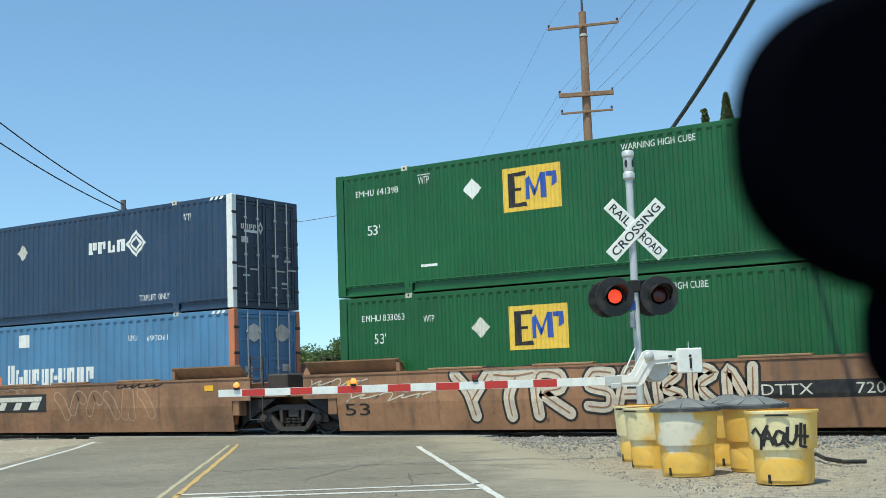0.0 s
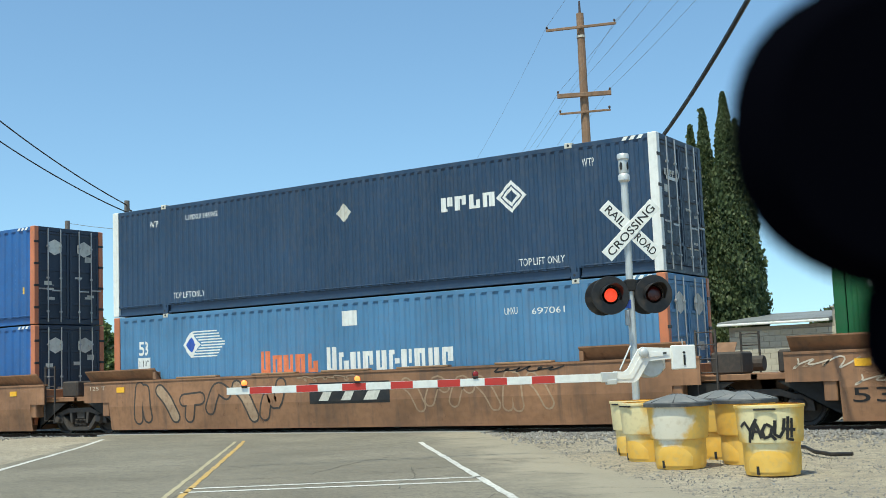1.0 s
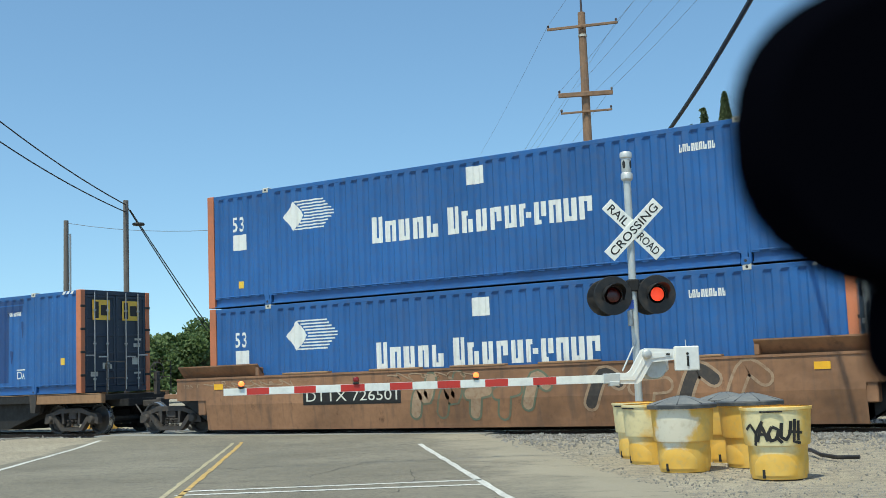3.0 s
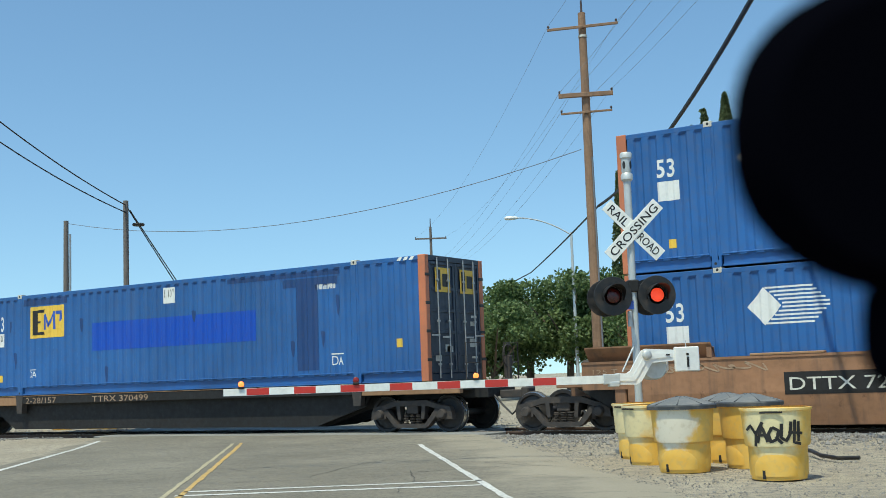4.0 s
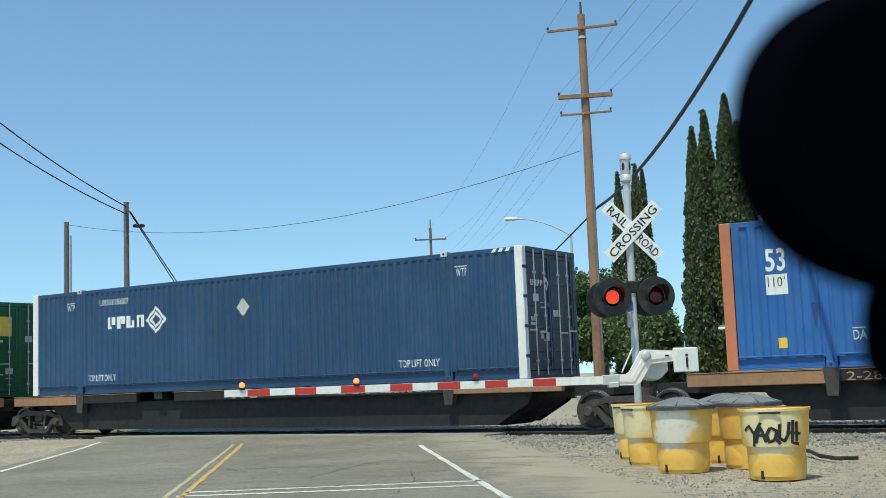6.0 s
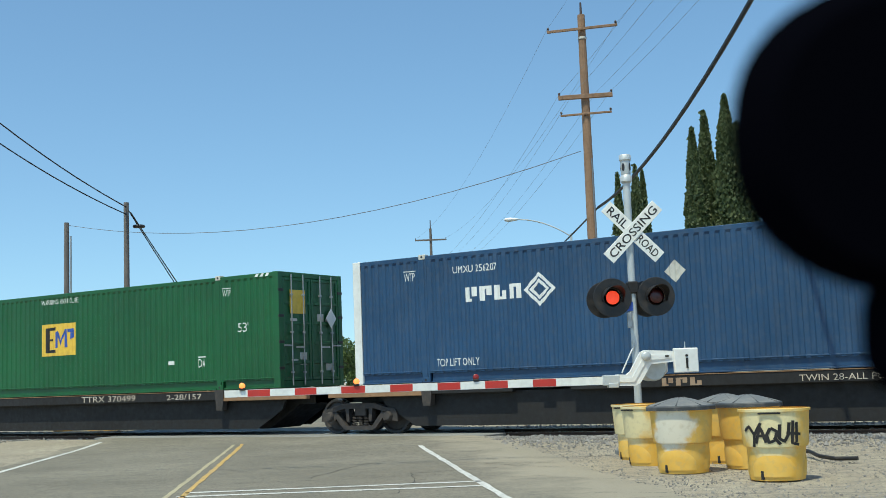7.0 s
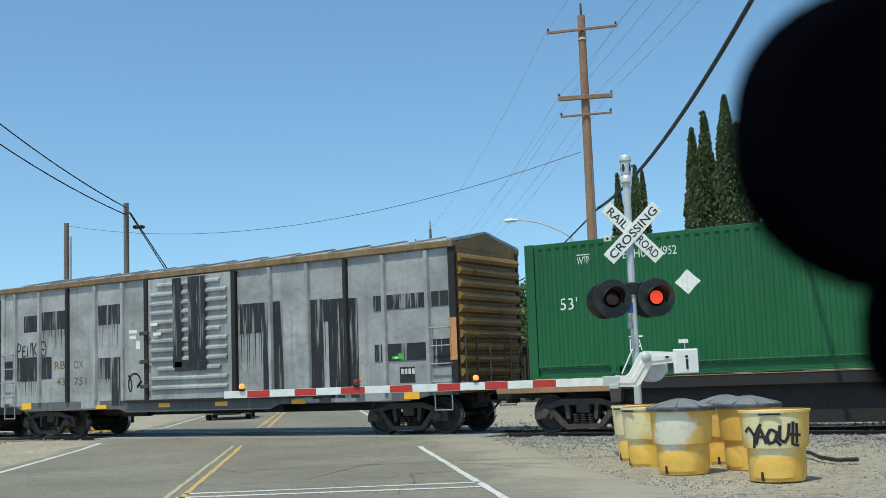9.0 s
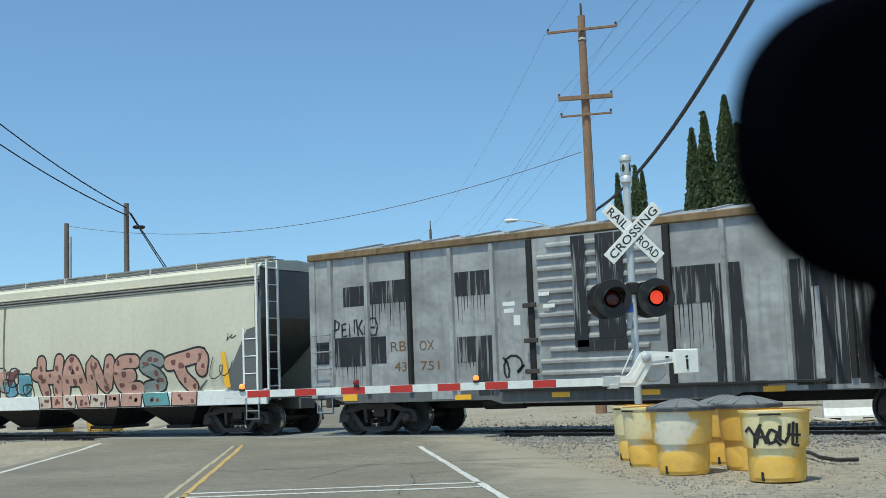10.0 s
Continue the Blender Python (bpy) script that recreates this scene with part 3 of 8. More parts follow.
def square_logo(c, prof, x0, x1, z0, z1):
    """A yellow square with a black barred shape and slanting blue strokes."""
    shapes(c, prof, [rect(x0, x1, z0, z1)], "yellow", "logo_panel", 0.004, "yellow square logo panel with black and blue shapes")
    u, w = (x1 - x0), (z1 - z0)
    f = lambda pts: [(x0 + a * u, z0 + b * w) for a, b in pts]
    shapes(c, prof, [f([(0.10, 0.10), (0.22, 0.10), (0.22, 0.88), (0.10, 0.88)]), f([(0.22, 0.10), (0.42, 0.10), (0.40, 0.20), (0.22, 0.18)]),
                     f([(0.22, 0.80), (0.40, 0.80), (0.42, 0.90), (0.22, 0.88)]), f([(0.22, 0.47), (0.33, 0.47), (0.33, 0.53), (0.22, 0.53)])], "black", "logo_mark", 0.008)
    shapes(c, prof, [f([(0.40, 0.25), (0.47, 0.25), (0.47, 0.78), (0.40, 0.72)]), f([(0.47, 0.60), (0.54, 0.30), (0.57, 0.42), (0.47, 0.78)]),
                     f([(0.55, 0.30), (0.67, 0.70), (0.67, 0.82), (0.54, 0.42)]), f([(0.66, 0.25), (0.76, 0.25), (0.74, 0.82), (0.66, 0.82)]),
                     f([(0.76, 0.72), (0.94, 0.70), (0.93, 0.82), (0.76, 0.82)]), f([(0.84, 0.48), (0.94, 0.55), (0.94, 0.70), (0.85, 0.70)]),
                     ], "logoblue", "logo_stroke", 0.008)


def line_logo(c, prof, x0, x1, z0, z1):
    """White bars and an interlaced diamond."""
    w = x1 - x0
    zb, zt = z0 + 0.28 * (z1 - z0), z0 + 0.72 * (z1 - z0)
    shapes(c, prof, word_bars(x0, x0 + 0.66 * w, zb, zt, 4, 3), "white", "logo_mark")
    cx, cz, r = x0 + 0.83 * w, (z0 + z1) / 2, 0.17 * w
    shapes(c, prof, ring_diamond(cx, cz, r, (z1 - z0) / 2, 0.74) + ring_diamond(cx, cz, r * 0.62, (z1 - z0) * 0.31, 0.62), "white", "logo_diamond")


def hexagon_logo(c, prof, x0, z0, k=1.0):
    """A white diamond trailing fine speed lines."""
    shapes(c, prof, [diamond(x0 + 0.33 * k, z0 + 0.37 * k, 0.33 * k, 0.37 * k)], "white", "logo_diamond")
    bars = []
    for i in range(10):
        z = z0 + (0.02 + 0.076 * i) * k
        off = abs(i - 4.5) / 4.5
        bars.append(rect(x0 + (0.72 - 0.36 * off) * k, x0 + (1.60 - 0.33 * off) * k, z, z + 0.036 * k))
    for bar in bars:
        shapes(c, prof, [bar], "white", "speed_line")


def hex_plates(c, mat="castw"):
    for s in (-1, 1):
        pts = [(s * 0.55 + 0.30 * math.cos(a), 2.30 + 0.24 * math.sin(a)) for a in [math.pi / 6 + i * math.pi / 3 for i in range(6)]]
        part("door_emblem", Mesh().extrude(pts, "x", LEN - 0.006, LEN - 0.002), M[mat], c, "pale hexagonal emblem on the door")


def door_notices(c, seed, rows=7, mat="castw"):
    rnd = random.Random(seed)
    for i in range(rows):
        y, z = rnd.choice((-0.75, -0.3, 0.35, 0.8)) + rnd.uniform(-0.1, 0.1), rnd.uniform(0.4, 2.0)
        part("door_notice", Mesh().box(LEN - 0.034, LEN - 0.030, y - 0.13, y + 0.13, z, z + rnd.uniform(0.05, 0.2)), M[mat], c, "pale notice on the door")


# flat-loaded containers
def door_logo(c):
    """A small white diamond ring and a bar of lettering's size on the near door."""
    x = LEN + 0.0005
    for q in ring_diamond(-0.22, 2.10, 0.11, 0.17, 0.45):
        part("logo_mark", Mesh().add([(x, y, z) for y, z in q], [(0, 1, 2, 3)]), M["castw"], c, fix=False)
    for q in word_bars(-0.98, -0.38, 2.03, 2.17, 4, 6):
        part("logo_mark", Mesh().add([(x, y, z) for y, z in q], [(0, 1, 2, 3)]), M["castw"], c, fix=False)


blue_c, f = container("shipping_container", "weathered blue container with orange posts on a spine car", "blue", "orange", 0.33, "shadednavy")
square_logo(blue_c, f, 2.40, 3.90, 1.62, 2.53)
words(blue_c, f, "53", 0.87, 1.26, 1.88, 2.32, bold=0.02)
shapes(blue_c, f, [rect(0.85, 1.28, 1.43, 1.82)], "white", "height_plate")
words(blue_c, f, "110\"", 0.90, 1.24, 1.58, 1.78, "black")
shapes(blue_c, f, [rect(5.02, 11.03, 1.16, 1.93)], "royal", "repainted_patch", label="bright blue repainted rectangle over old lettering")
shapes(blue_c, f, [rect(12.32, 12.98, 0.36, 2.40)], "stain", "repainted_strip", label="darker blue overpainted vertical strip")
shapes(blue_c, f, [rect(11.9, 13.6, 2.40, 2.60)], "stain", "repainted_strip", label="darker blue overpainted strip")
shapes(blue_c, f, [rect(10.1, 13.7, 2.64, 2.76)], "stain", "repainted_strip", label="darker blue overpainted strip")
shapes(blue_c, f, [rect(2.15, 3.98, 2.57, 2.76)], "stain", "repainted_strip", label="darker blue overpainted strip")
for px, pz, pw, ph in ((1.55, 2.0, 0.16, 0.35), (1.75, 1.0, 0.14, 0.5), (4.6, 1.9, 0.13, 0.4), (5.6, 0.5, 0.12, 0.45), (8.9, 1.9, 0.14, 0.3), (12.2, 0.9, 0.13, 0.4), (13.15, 1.1, 0.12, 0.4), (13.6, 1.9, 0.14, 0.5)):
    shapes(blue_c, f, [bubble_patch(px, pz, pw, ph)], "stain", "touch_up_spot", 0.006)
shapes(blue_c, f, [rect(7.82, 8.23, 2.29, 2.71)], "white", "height_plate")
words(blue_c, f, "110\"", 7.85, 8.20, 2.45, 2.66, "black")
words(blue_c, f, "DA", 2.42, 2.66, 0.50, 0.68)
words(blue_c, f, "DA", 13.42, 13.75, 0.46, 0.68)
shapes(blue_c, f, [rect(2.40, 2.66, 0.71, 0.73), rect(13.40, 13.77, 0.71, 0.74)], "white", "lettering_rule")
shapes(blue_c, f, word_bars(12.93, 13.55, 2.30, 2.42, 9, 5), "white", "small_print")
shapes(blue_c, f, [rect(1.03, 1.2, 0.40, 0.60), rect(15.3, 15.45, 0.8, 1.0)], "yellow", "warning_label")
for s in (-1, 1):
    part("door_logo", Mesh().box(LEN - 0.007, LEN - 0.003, s * 0.55 - 0.32, s * 0.55 + 0.32, 2.05, 2.62), M["yellow"], blue_c, "yellow square logo on the door")
    part("door_logo_shape", Mesh().box(LEN - 0.003, LEN + 0.001, s * 0.55 - 0.26, s * 0.55 - 0.10, 2.10, 2.57).box(LEN - 0.003, LEN + 0.001, s * 0.55 - 0.02, s * 0.55 + 0.24, 2.18, 2.48), M["black"], blue_c)
door_notices(blue_c, 3)

umax_c, f = container("shipping_container", "slate blue container with white end posts on a spine car", "umaxblue", "white", 0.215, "shadednavy")
line_logo(umax_c, f, 3.08, 5.36, 1.55, 2.29)
words(umax_c, f, "UMXU 256207", 2.80, 3.94, 2.42, 2.58)
words(umax_c, f, "TOP LIFT ONLY", 2.28, 3.40, 0.35, 0.52)
words(umax_c, f, "TOP LIFT ONLY", 12.80, 13.92, 0.35, 0.52)
words(umax_c, f, "WTP", 1.47, 1.76, 2.33, 2.52)
words(umax_c, f, "WTP", 14.43, 14.72, 2.33, 2.52)
shapes(umax_c, f, [rect(1.45, 1.78, 2.55, 2.57), rect(14.4, 14.74, 2.55, 2.57)], "white", "lettering_rule")
shapes(umax_c, f, [diamond(8.06, 2.06, 0.23, 0.23)], "castw", "placard_holder")
door_notices(umax_c, 4)
door_logo(umax_c)

green_c, f = container("shipping_container", "green container with a yellow logo on a spine car", "green", "green", 0.205, "green")
square_logo(green_c, f, 7.28, 8.71, 1.13, 2.04)
words(green_c, f, "WARNING HIGH CUBE", 7.25, 8.80, 2.60, 2.74)
words(green_c, f, "53'", 14.78, 15.14, 1.44, 1.68)
words(green_c, f, "53'", 0.80, 1.20, 1.44, 1.70)
shapes(green_c, f, [diamond(3.66, 1.84, 0.27, 0.25)], "white", "placard_holder")
words(green_c, f, "EMHU 264952", 2.29, 3.47, 2.42, 2.60)
for x in (1.25, 14.28):
    words(green_c, f, "WTP", x, x + 0.28, 2.38, 2.54)
    shapes(green_c, f, [rect(x - 0.02, x + 0.3, 2.57, 2.59)], "white", "lettering_rule")
words(green_c, f, "DA", 2.35, 2.62, 0.52, 0.76)
words(green_c, f, "DA", 13.41, 13.65, 0.60, 0.82)
shapes(green_c, f, [rect(2.33, 2.64, 0.79, 0.82), rect(13.39, 13.67, 0.85, 0.88), rect(3.4, 3.6, 0.62, 0.7), rect(12.3, 12.52, 0.7, 0.8)], "white", "lettering_rule")
part("door_logo", Mesh().box(LEN - 0.007, LEN - 0.003, -0.85, -0.25, 1.85, 2.45), M["yellow"], green_c, "faded yellow logo on the door")
part("door_placard", Mesh().extrude(diamond(0.75, 1.75, 0.22, 0.26), "x", LEN + 0.045, LEN + 0.05), M["white"], green_c, "white diamond placard on the door")
door_notices(green_c, 5)

# double stacks
green_up, f = container("shipping_container", "green container with a yellow logo stacked on top", "green", "green", 0.205, "green", foot=0.03)
square_logo(green_up, f, 4.54, 5.95, 1.56, 2.52)
words(green_up, f, "EMHU 641398", 0.57, 1.78, 2.33, 2.48)
words(green_up, f, "53'", 0.90, 1.24, 1.40, 1.64)
shapes(green_up, f, [diamond(3.77, 2.18, 0.24, 0.24)], "white", "placard_holder")
words(green_up, f, "WARNING HIGH CUBE", 7.35, 8.96, 2.56, 2.70)
words(green_up, f, "WTP", 2.35, 2.64, 2.44, 2.62)
shapes(green_up, f, [rect(2.33, 2.66, 2.65, 2.67), rect(2.36, 2.8, 0.55, 0.61)], "white", "lettering_rule")
green_low, f = container("shipping_container", "green container with a yellow logo low in a well car", "green", "green", 0.205, "green")
square_logo(green_low, f, 4.54, 5.95, 1.51, 2.45)
words(green_low, f, "EMHU 833063", 0.65, 1.83, 2.32, 2.47)
words(green_low, f, "53'", 0.98, 1.32, 1.80, 2.04)
shapes(green_low, f, [diamond(3.84, 2.04, 0.24, 0.23)], "castw", "placard_holder")
words(green_low, f, "WTP", 2.36, 2.64, 2.22, 2.38)
words(green_low, f, "WARNING HIGH CUBE", 7.45, 9.02, 2.56, 2.70)

navy_up, f = container("shipping_container", "dark navy container with white end posts stacked on top", "navy", "white", 0.215, "shadednavy", foot=0.03)
line_logo(navy_up, f, 10.82, 13.06, 1.56, 2.30)
words(navy_up, f, "UMXU 245962", 2.79, 3.94, 2.42, 2.56)
words(navy_up, f, "TOP LIFT ONLY", 2.29, 3.42, 0.36, 0.52)
words(navy_up, f, "TOP LIFT ONLY", 12.80, 13.92, 0.36, 0.52)
words(navy_up, f, "WTP", 1.45, 1.76, 2.34, 2.52)
words(navy_up, f, "WTP", 14.43, 14.72, 2.36, 2.54)
shapes(navy_up, f, [diamond(8.04, 2.06, 0.23, 0.23)], "castw", "placard_holder")
door_notices(navy_up, 6)
line_door = Mesh().box(LEN - 0.006, LEN - 0.002, -0.85, -0.3, 1.95, 2.02)
part("door_logo", line_door, M["white"], navy_up)
pale_low, f = container("shipping_container", "faded light blue container low in a well car", "lightblue", "orange", 0.30, "lightblue")
hexagon_logo(pale_low, f, 2.58, 1.68, 0.95)
shapes(pale_low, f, [diamond(2.89, 2.03, 0.17, 0.2)], "logoblue", "logo_centre", 0.008)
words(pale_low, f, "53", 0.96, 1.31, 1.82, 2.20, bold=0.02)
shapes(pale_low, f, [rect(0.93, 1.37, 1.46, 1.76), rect(7.88, 8.30, 2.25, 2.61)], "white", "height_plate")
words(pale_low, f, "110\"", 0.98, 1.32, 1.52, 1.70, "black")
shapes(pale_low, f, word_bars(5.25, 7.14, 1.18, 1.75, 5, 1, 1.25), "logored", "name_bars", label="faded red lettering bars")
shapes(pale_low, f, word_bars(7.34, 11.02, 1.12, 1.76, 10, 2, 1.28), "white", "name_bars", label="white lettering bars")
words(pale_low, f, "UMXU", 12.36, 12.68, 2.25, 2.40)
words(pale_low, f, "697061", 13.03, 13.84, 2.22, 2.36)
door_notices(pale_low, 7)
hex_plates(pale_low)
door_logo(navy_up)

stack = []
for top in (True, False):
    sc, f = container("shipping_container", "blue container with orange posts " + ("stacked on top" if top else "low in a well car"), "blue", "orange", 0.34, "shadednavy", foot=0.03 if top else 0.0)
    dz = 0.0 if top else -0.02
    hexagon_logo(sc, f, 2.53, 1.74 + dz, 1.0)
    words(sc, f, "53", 0.84, 1.24, 1.90 + dz, 2.28 + dz, bold=0.02)
    shapes(sc, f, [rect(0.84, 1.32, 1.42 + dz, 1.82 + dz), rect(7.86, 8.33, 2.29 + dz, 2.70 + dz)], "white", "blank_plate")
    shapes(sc, f, word_bars(5.22, 7.12, 1.21 + dz, 1.83 + dz, 5, 1, 1.25), "white", "name_bars", label="white lettering bars")
    shapes(sc, f, word_bars(7.33, 10.98, 1.22 + dz, 1.84 + dz, 10, 2, 1.25), "white", "name_bars", label="white lettering bars")
    shapes(sc, f, word_bars(12.90, 13.68, 2.36 + dz, 2.52 + dz, 9, 4), "white", "small_print")
    shapes(sc, f, [rect(1.03, 1.18, 0.45, 0.63), rect(15.58, 15.70, 0.9, 1.1)], "yellow", "warning_label")
    hex_plates(sc)
    door_notices(sc, 8 + top)
    stack.append(sc)
blue_up, blue_low = stack

SPEED = 11.556
TRAIN = [(blue_c, -19.16, 1.22), (umax_c, -39.74, 1.22), (green_c, -58.20, 1.22), (green_up, 40.78, 3.263), (green_low, 40.80, 0.335),
         (navy_up, 21.32, 3.253), (pale_low, 21.34, 0.325), (blue_up, 1.85, 3.263), (blue_low, 1.87, 0.335)]


# ---- rail cars ----
M["silver"] = surface("weathered_silver_paint", (0.33, 0.328, 0.325), 0.5, 0.1, vary=0.28, big=0.8, dent=0.8, streak=0.6, rust=0.3, rust_col=(0.12, 0.085, 0.07), dirt=(0.19, 0.18, 0.175))
M["boxyellow"] = surface("grimy_yellow_paint", (0.26, 0.145, 0.035), 0.6, vary=0.3, streak=0.4, rust=0.6, rust_col=(0.10, 0.055, 0.03), dirt=(0.11, 0.075, 0.04), dirty=0.5)
M["cream"] = surface("cream_hopper_paint", (0.64, 0.60, 0.47), 0.55, vary=0.06, big=0.4, streak=0.18, dirt=(0.36, 0.34, 0.29), dirty=0.2)
M["hopend"] = surface("dark_grey_paint", (0.11, 0.115, 0.115), 0.6, vary=0.25, streak=0.3)
M["hopband"] = surface("grey_weathered_band", (0.23, 0.225, 0.21), 0.6, vary=0.15, streak=0.3)
M["reflector"] = surface("yellow_reflector_tape", (0.85, 0.45, 0.02), 0.4, vary=0.05, dirty=0.1)
M["pinkpaint"] = surface("salmon_spray_paint", (0.52, 0.30, 0.23), 0.6, dirty=0.25)
M["tealpaint"] = surface("teal_spray_paint", (0.12, 0.30, 0.30), 0.6, dirty=0.25)
M["maroon"] = surface("maroon_spray_paint", (0.17, 0.065, 0.06), 0.6)
M["chalk"] = surface("pale_spray_paint", (0.58, 0.50, 0.40), 0.65, vary=0.12, dirty=0.45, dirt=(0.3, 0.2, 0.13))


def streaky(name, col, under):
    """Thin paint that has run down in streaks, the old coat showing through."""
    m, n, l, b = base(name, 0.6)
    tc = n.new("ShaderNodeTexCoord").outputs["Object"]
    f1 = noise_node(n, l, tc, 5.0, 3, (2.2, 1, 0.10), 0.6)
    f2 = noise_node(n, l, tc, 1.0, 3)
    c = mix(n, l, ramp(n, l, f1, 0.56, 0.64, 0, 0.8), col, under)
    c = mix(n, l, ramp(n, l, f2, 0.4, 0.7, 0, 0.2), c, (0.07, 0.07, 0.07))
    l.new(c, b.inputs["Base Color"])
    return m


M["run"] = streaky("running_black_paint", (0.012, 0.012, 0.014), (0.30, 0.295, 0.29))
M["chalkdim"] = surface("dull_worn_spray_paint", (0.36, 0.25, 0.16), 0.7, vary=0.2, dirty=0.6, dirt=(0.2, 0.1, 0.055))
M["tealdim"] = surface("dull_green_spray_paint", (0.13, 0.15, 0.10), 0.7, vary=0.2, dirty=0.5, dirt=(0.2, 0.1, 0.055))
M["ochre"] = surface("dark_ochre_stencil_paint", (0.16, 0.085, 0.02), 0.6)
WR = 0.42


def wheelset_mesh():
    m = Mesh()
    for s in (-1, 1):
        y = s * 0.755
        prof = [(0.0, y + s * 0.065), (0.10, y + s * 0.075), (0.13, y + s * 0.05), (0.16, y + s * 0.03), (0.33, y + s * 0.02), (0.36, y + s * 0.07),
                (WR - 0.008, y + s * 0.075), (WR, y + s * 0.06), (WR + 0.005, y - s * 0.035), (WR + 0.028, y - s * 0.05), (WR + 0.026, y - s * 0.07),
                (0.36, y - s * 0.07), (0.33, y - s * 0.03), (0.12, y - s * 0.05), (0.085, y - s * 0.08)]
        m.lathe(prof, 28, (0, 0, 0), "y")
    m.tube((0, -1.12, 0), (0, 1.12, 0), 0.075, n=10)
    me = m.mesh("wheelset", smooth=True)
    me.materials.append(M["wheel"])
    me.materials.append(M["tread"])
    for p in me.polygons:
        r = math.hypot(p.center.x, p.center.z)
        if r > 0.40 and abs(p.normal.y) < 0.6:
            p.material_index = 1
    return me


def side_frame_mesh():
    """A cast truck side frame: arched top, two triangular windows round the spring pocket."""
    m = Mesh()
    top = [(-1.10, 0.40), (-1.05, 0.56), (-0.75, 0.62), (-0.45, 0.72), (0.45, 0.72), (0.75, 0.62), (1.05, 0.56), (1.10, 0.40)]
    low = [(1.08, 0.34), (0.72, 0.34), (0.62, 0.30), (0.36, 0.12), (-0.36, 0.12), (-0.62, 0.30), (-0.72, 0.34), (-1.08, 0.34)]
    ya, yb = -0.08, 0.08
    # the frame is laid up from overlapping cast members
    def beam(pts):
        m.extrude(pts, "y", ya, yb)
    beam([(-1.10, 0.47), (-1.05, 0.58), (-0.75, 0.63), (-0.45, 0.73), (0.45, 0.73), (0.75, 0.63), (1.05, 0.58), (1.10, 0.47), (0.75, 0.52), (0.45, 0.60), (-0.45, 0.60), (-0.75, 0.52)])
    for s in (-1, 1):
        pts = [(s * 0.66, 0.53), (s * 0.80, 0.50), (s * 0.46, 0.13), (s * 0.32, 0.13)]
        beam(pts if s > 0 else pts[::-1])
        pts = [(s * 0.30, 0.62), (s * 0.40, 0.62), (s * 0.36, 0.30), (s * 0.28, 0.30)]
        beam(pts if s > 0 else pts[::-1])
        pts = [(s * 1.10, 0.48), (s * 1.12, 0.30), (s * 0.70, 0.32), (s * 0.68, 0.50)]
        beam(pts if s > 0 else pts[::-1])
    beam([(-0.46, 0.20), (0.46, 0.20), (0.40, 0.10), (-0.40, 0.10)])
    return m.mesh("side_frame")


def spring_mesh():
    m = Mesh()
    for x in (-0.17, 0.0, 0.17):
        for i in range(6):
            m.lathe([(0.045, 0.0), (0.072, 0.014), (0.045, 0.028)], 10, (x, 0, 0.20 + i * 0.036))
    return m.mesh("spring_group")


def cap_mesh():
    return Mesh().lathe([(0.0, -0.06), (0.085, -0.06), (0.105, -0.03), (0.12, 0.02), (0.12, 0.06)], 14, (0, 0, 0), "y").mesh("bearing_cap", True)


BOGIE = {"wheelset": wheelset_mesh(), "side_frame": side_frame_mesh(), "spring_group": spring_mesh(), "bearing_cap": cap_mesh()}
for key in ("side_frame", "spring_group", "bearing_cap"):
    BOGIE[key].materials.append(M["truck"])
WHEELS = []


def bogie(car, x, base_len=1.72):
    """A two-axle truck under a car; its axles turn."""
    b = part("bogie", Mesh().box(-0.16, 0.16, -1.05, 1.05, 0.42, 0.62, 0.02).tube((0, 0, 0.5), (0, 0, 0.86), 0.2, n=14)
             .box(-0.7, -0.6, -0.95, 0.95, 0.25, 0.35, 0.01).box(0.6, 0.7, -0.95, 0.95, 0.25, 0.35, 0.01), M["truck"], car, "dusty cast steel two-axle truck")
    b.location = (x, 0, RAILTOP)
    for s in (-1, 1):
        o = new("side_frame", BOGIE["side_frame"])
        o.parent, o.location = b, (0, s * 1.02, 0)
        o = new("spring_group", BOGIE["spring_group"])
        o.parent, o.location = b, (0, s * 1.02, 0)
        for d in (-1, 1):
            o = new("bearing_cap", BOGIE["bearing_cap"])
            o.parent, o.location = b, (d * base_len / 2, s * 1.12, WR)
            if s > 0:
                o.rotation_euler = (0, 0, math.pi)
    for d in (-1, 1):
        w = new("wheelset", BOGIE["wheelset"])
        w.parent = b
        WHEELS.append((w, d * base_len / 2))
    return b


def marks(bm, name, mat, parent, y, label="", lift=0.004):
    return lay(bm, name, M[mat], parent, y, None, lift, label)


def lettered(parent, text, x0, x1, z0, z1, mat, y, lift=0.006):
    return lay(fit_bm(text_shape(text, 1.0), x0, x1, z0, z1), "lettering", M[mat], parent, y, None, lift)


def ribbon(pts, w, closed=True):
    out = []
    n = len(pts)
    nx = []
    for i in range(n):
        a, b = pts[(i - 1) % n] if closed or i else pts[0], pts[(i + 1) % n] if closed or i < n - 1 else pts[-1]
        d = Vector((b[0] - a[0], b[1] - a[1]))
        d = d.normalized() if d.length > 1e-9 else Vector((1, 0))
        nx.append((-d.y * w / 2, d.x * w / 2))
    for i in range(n if closed else n - 1):
        j = (i + 1) % n
        (x0, z0), (x1, z1) = pts[i], pts[j]
        out.append([(x0 - nx[i][0], z0 - nx[i][1]), (x1 - nx[j][0], z1 - nx[j][1]), (x1 + nx[j][0], z1 + nx[j][1]), (x0 + nx[i][0], z0 + nx[i][1])])
    return out


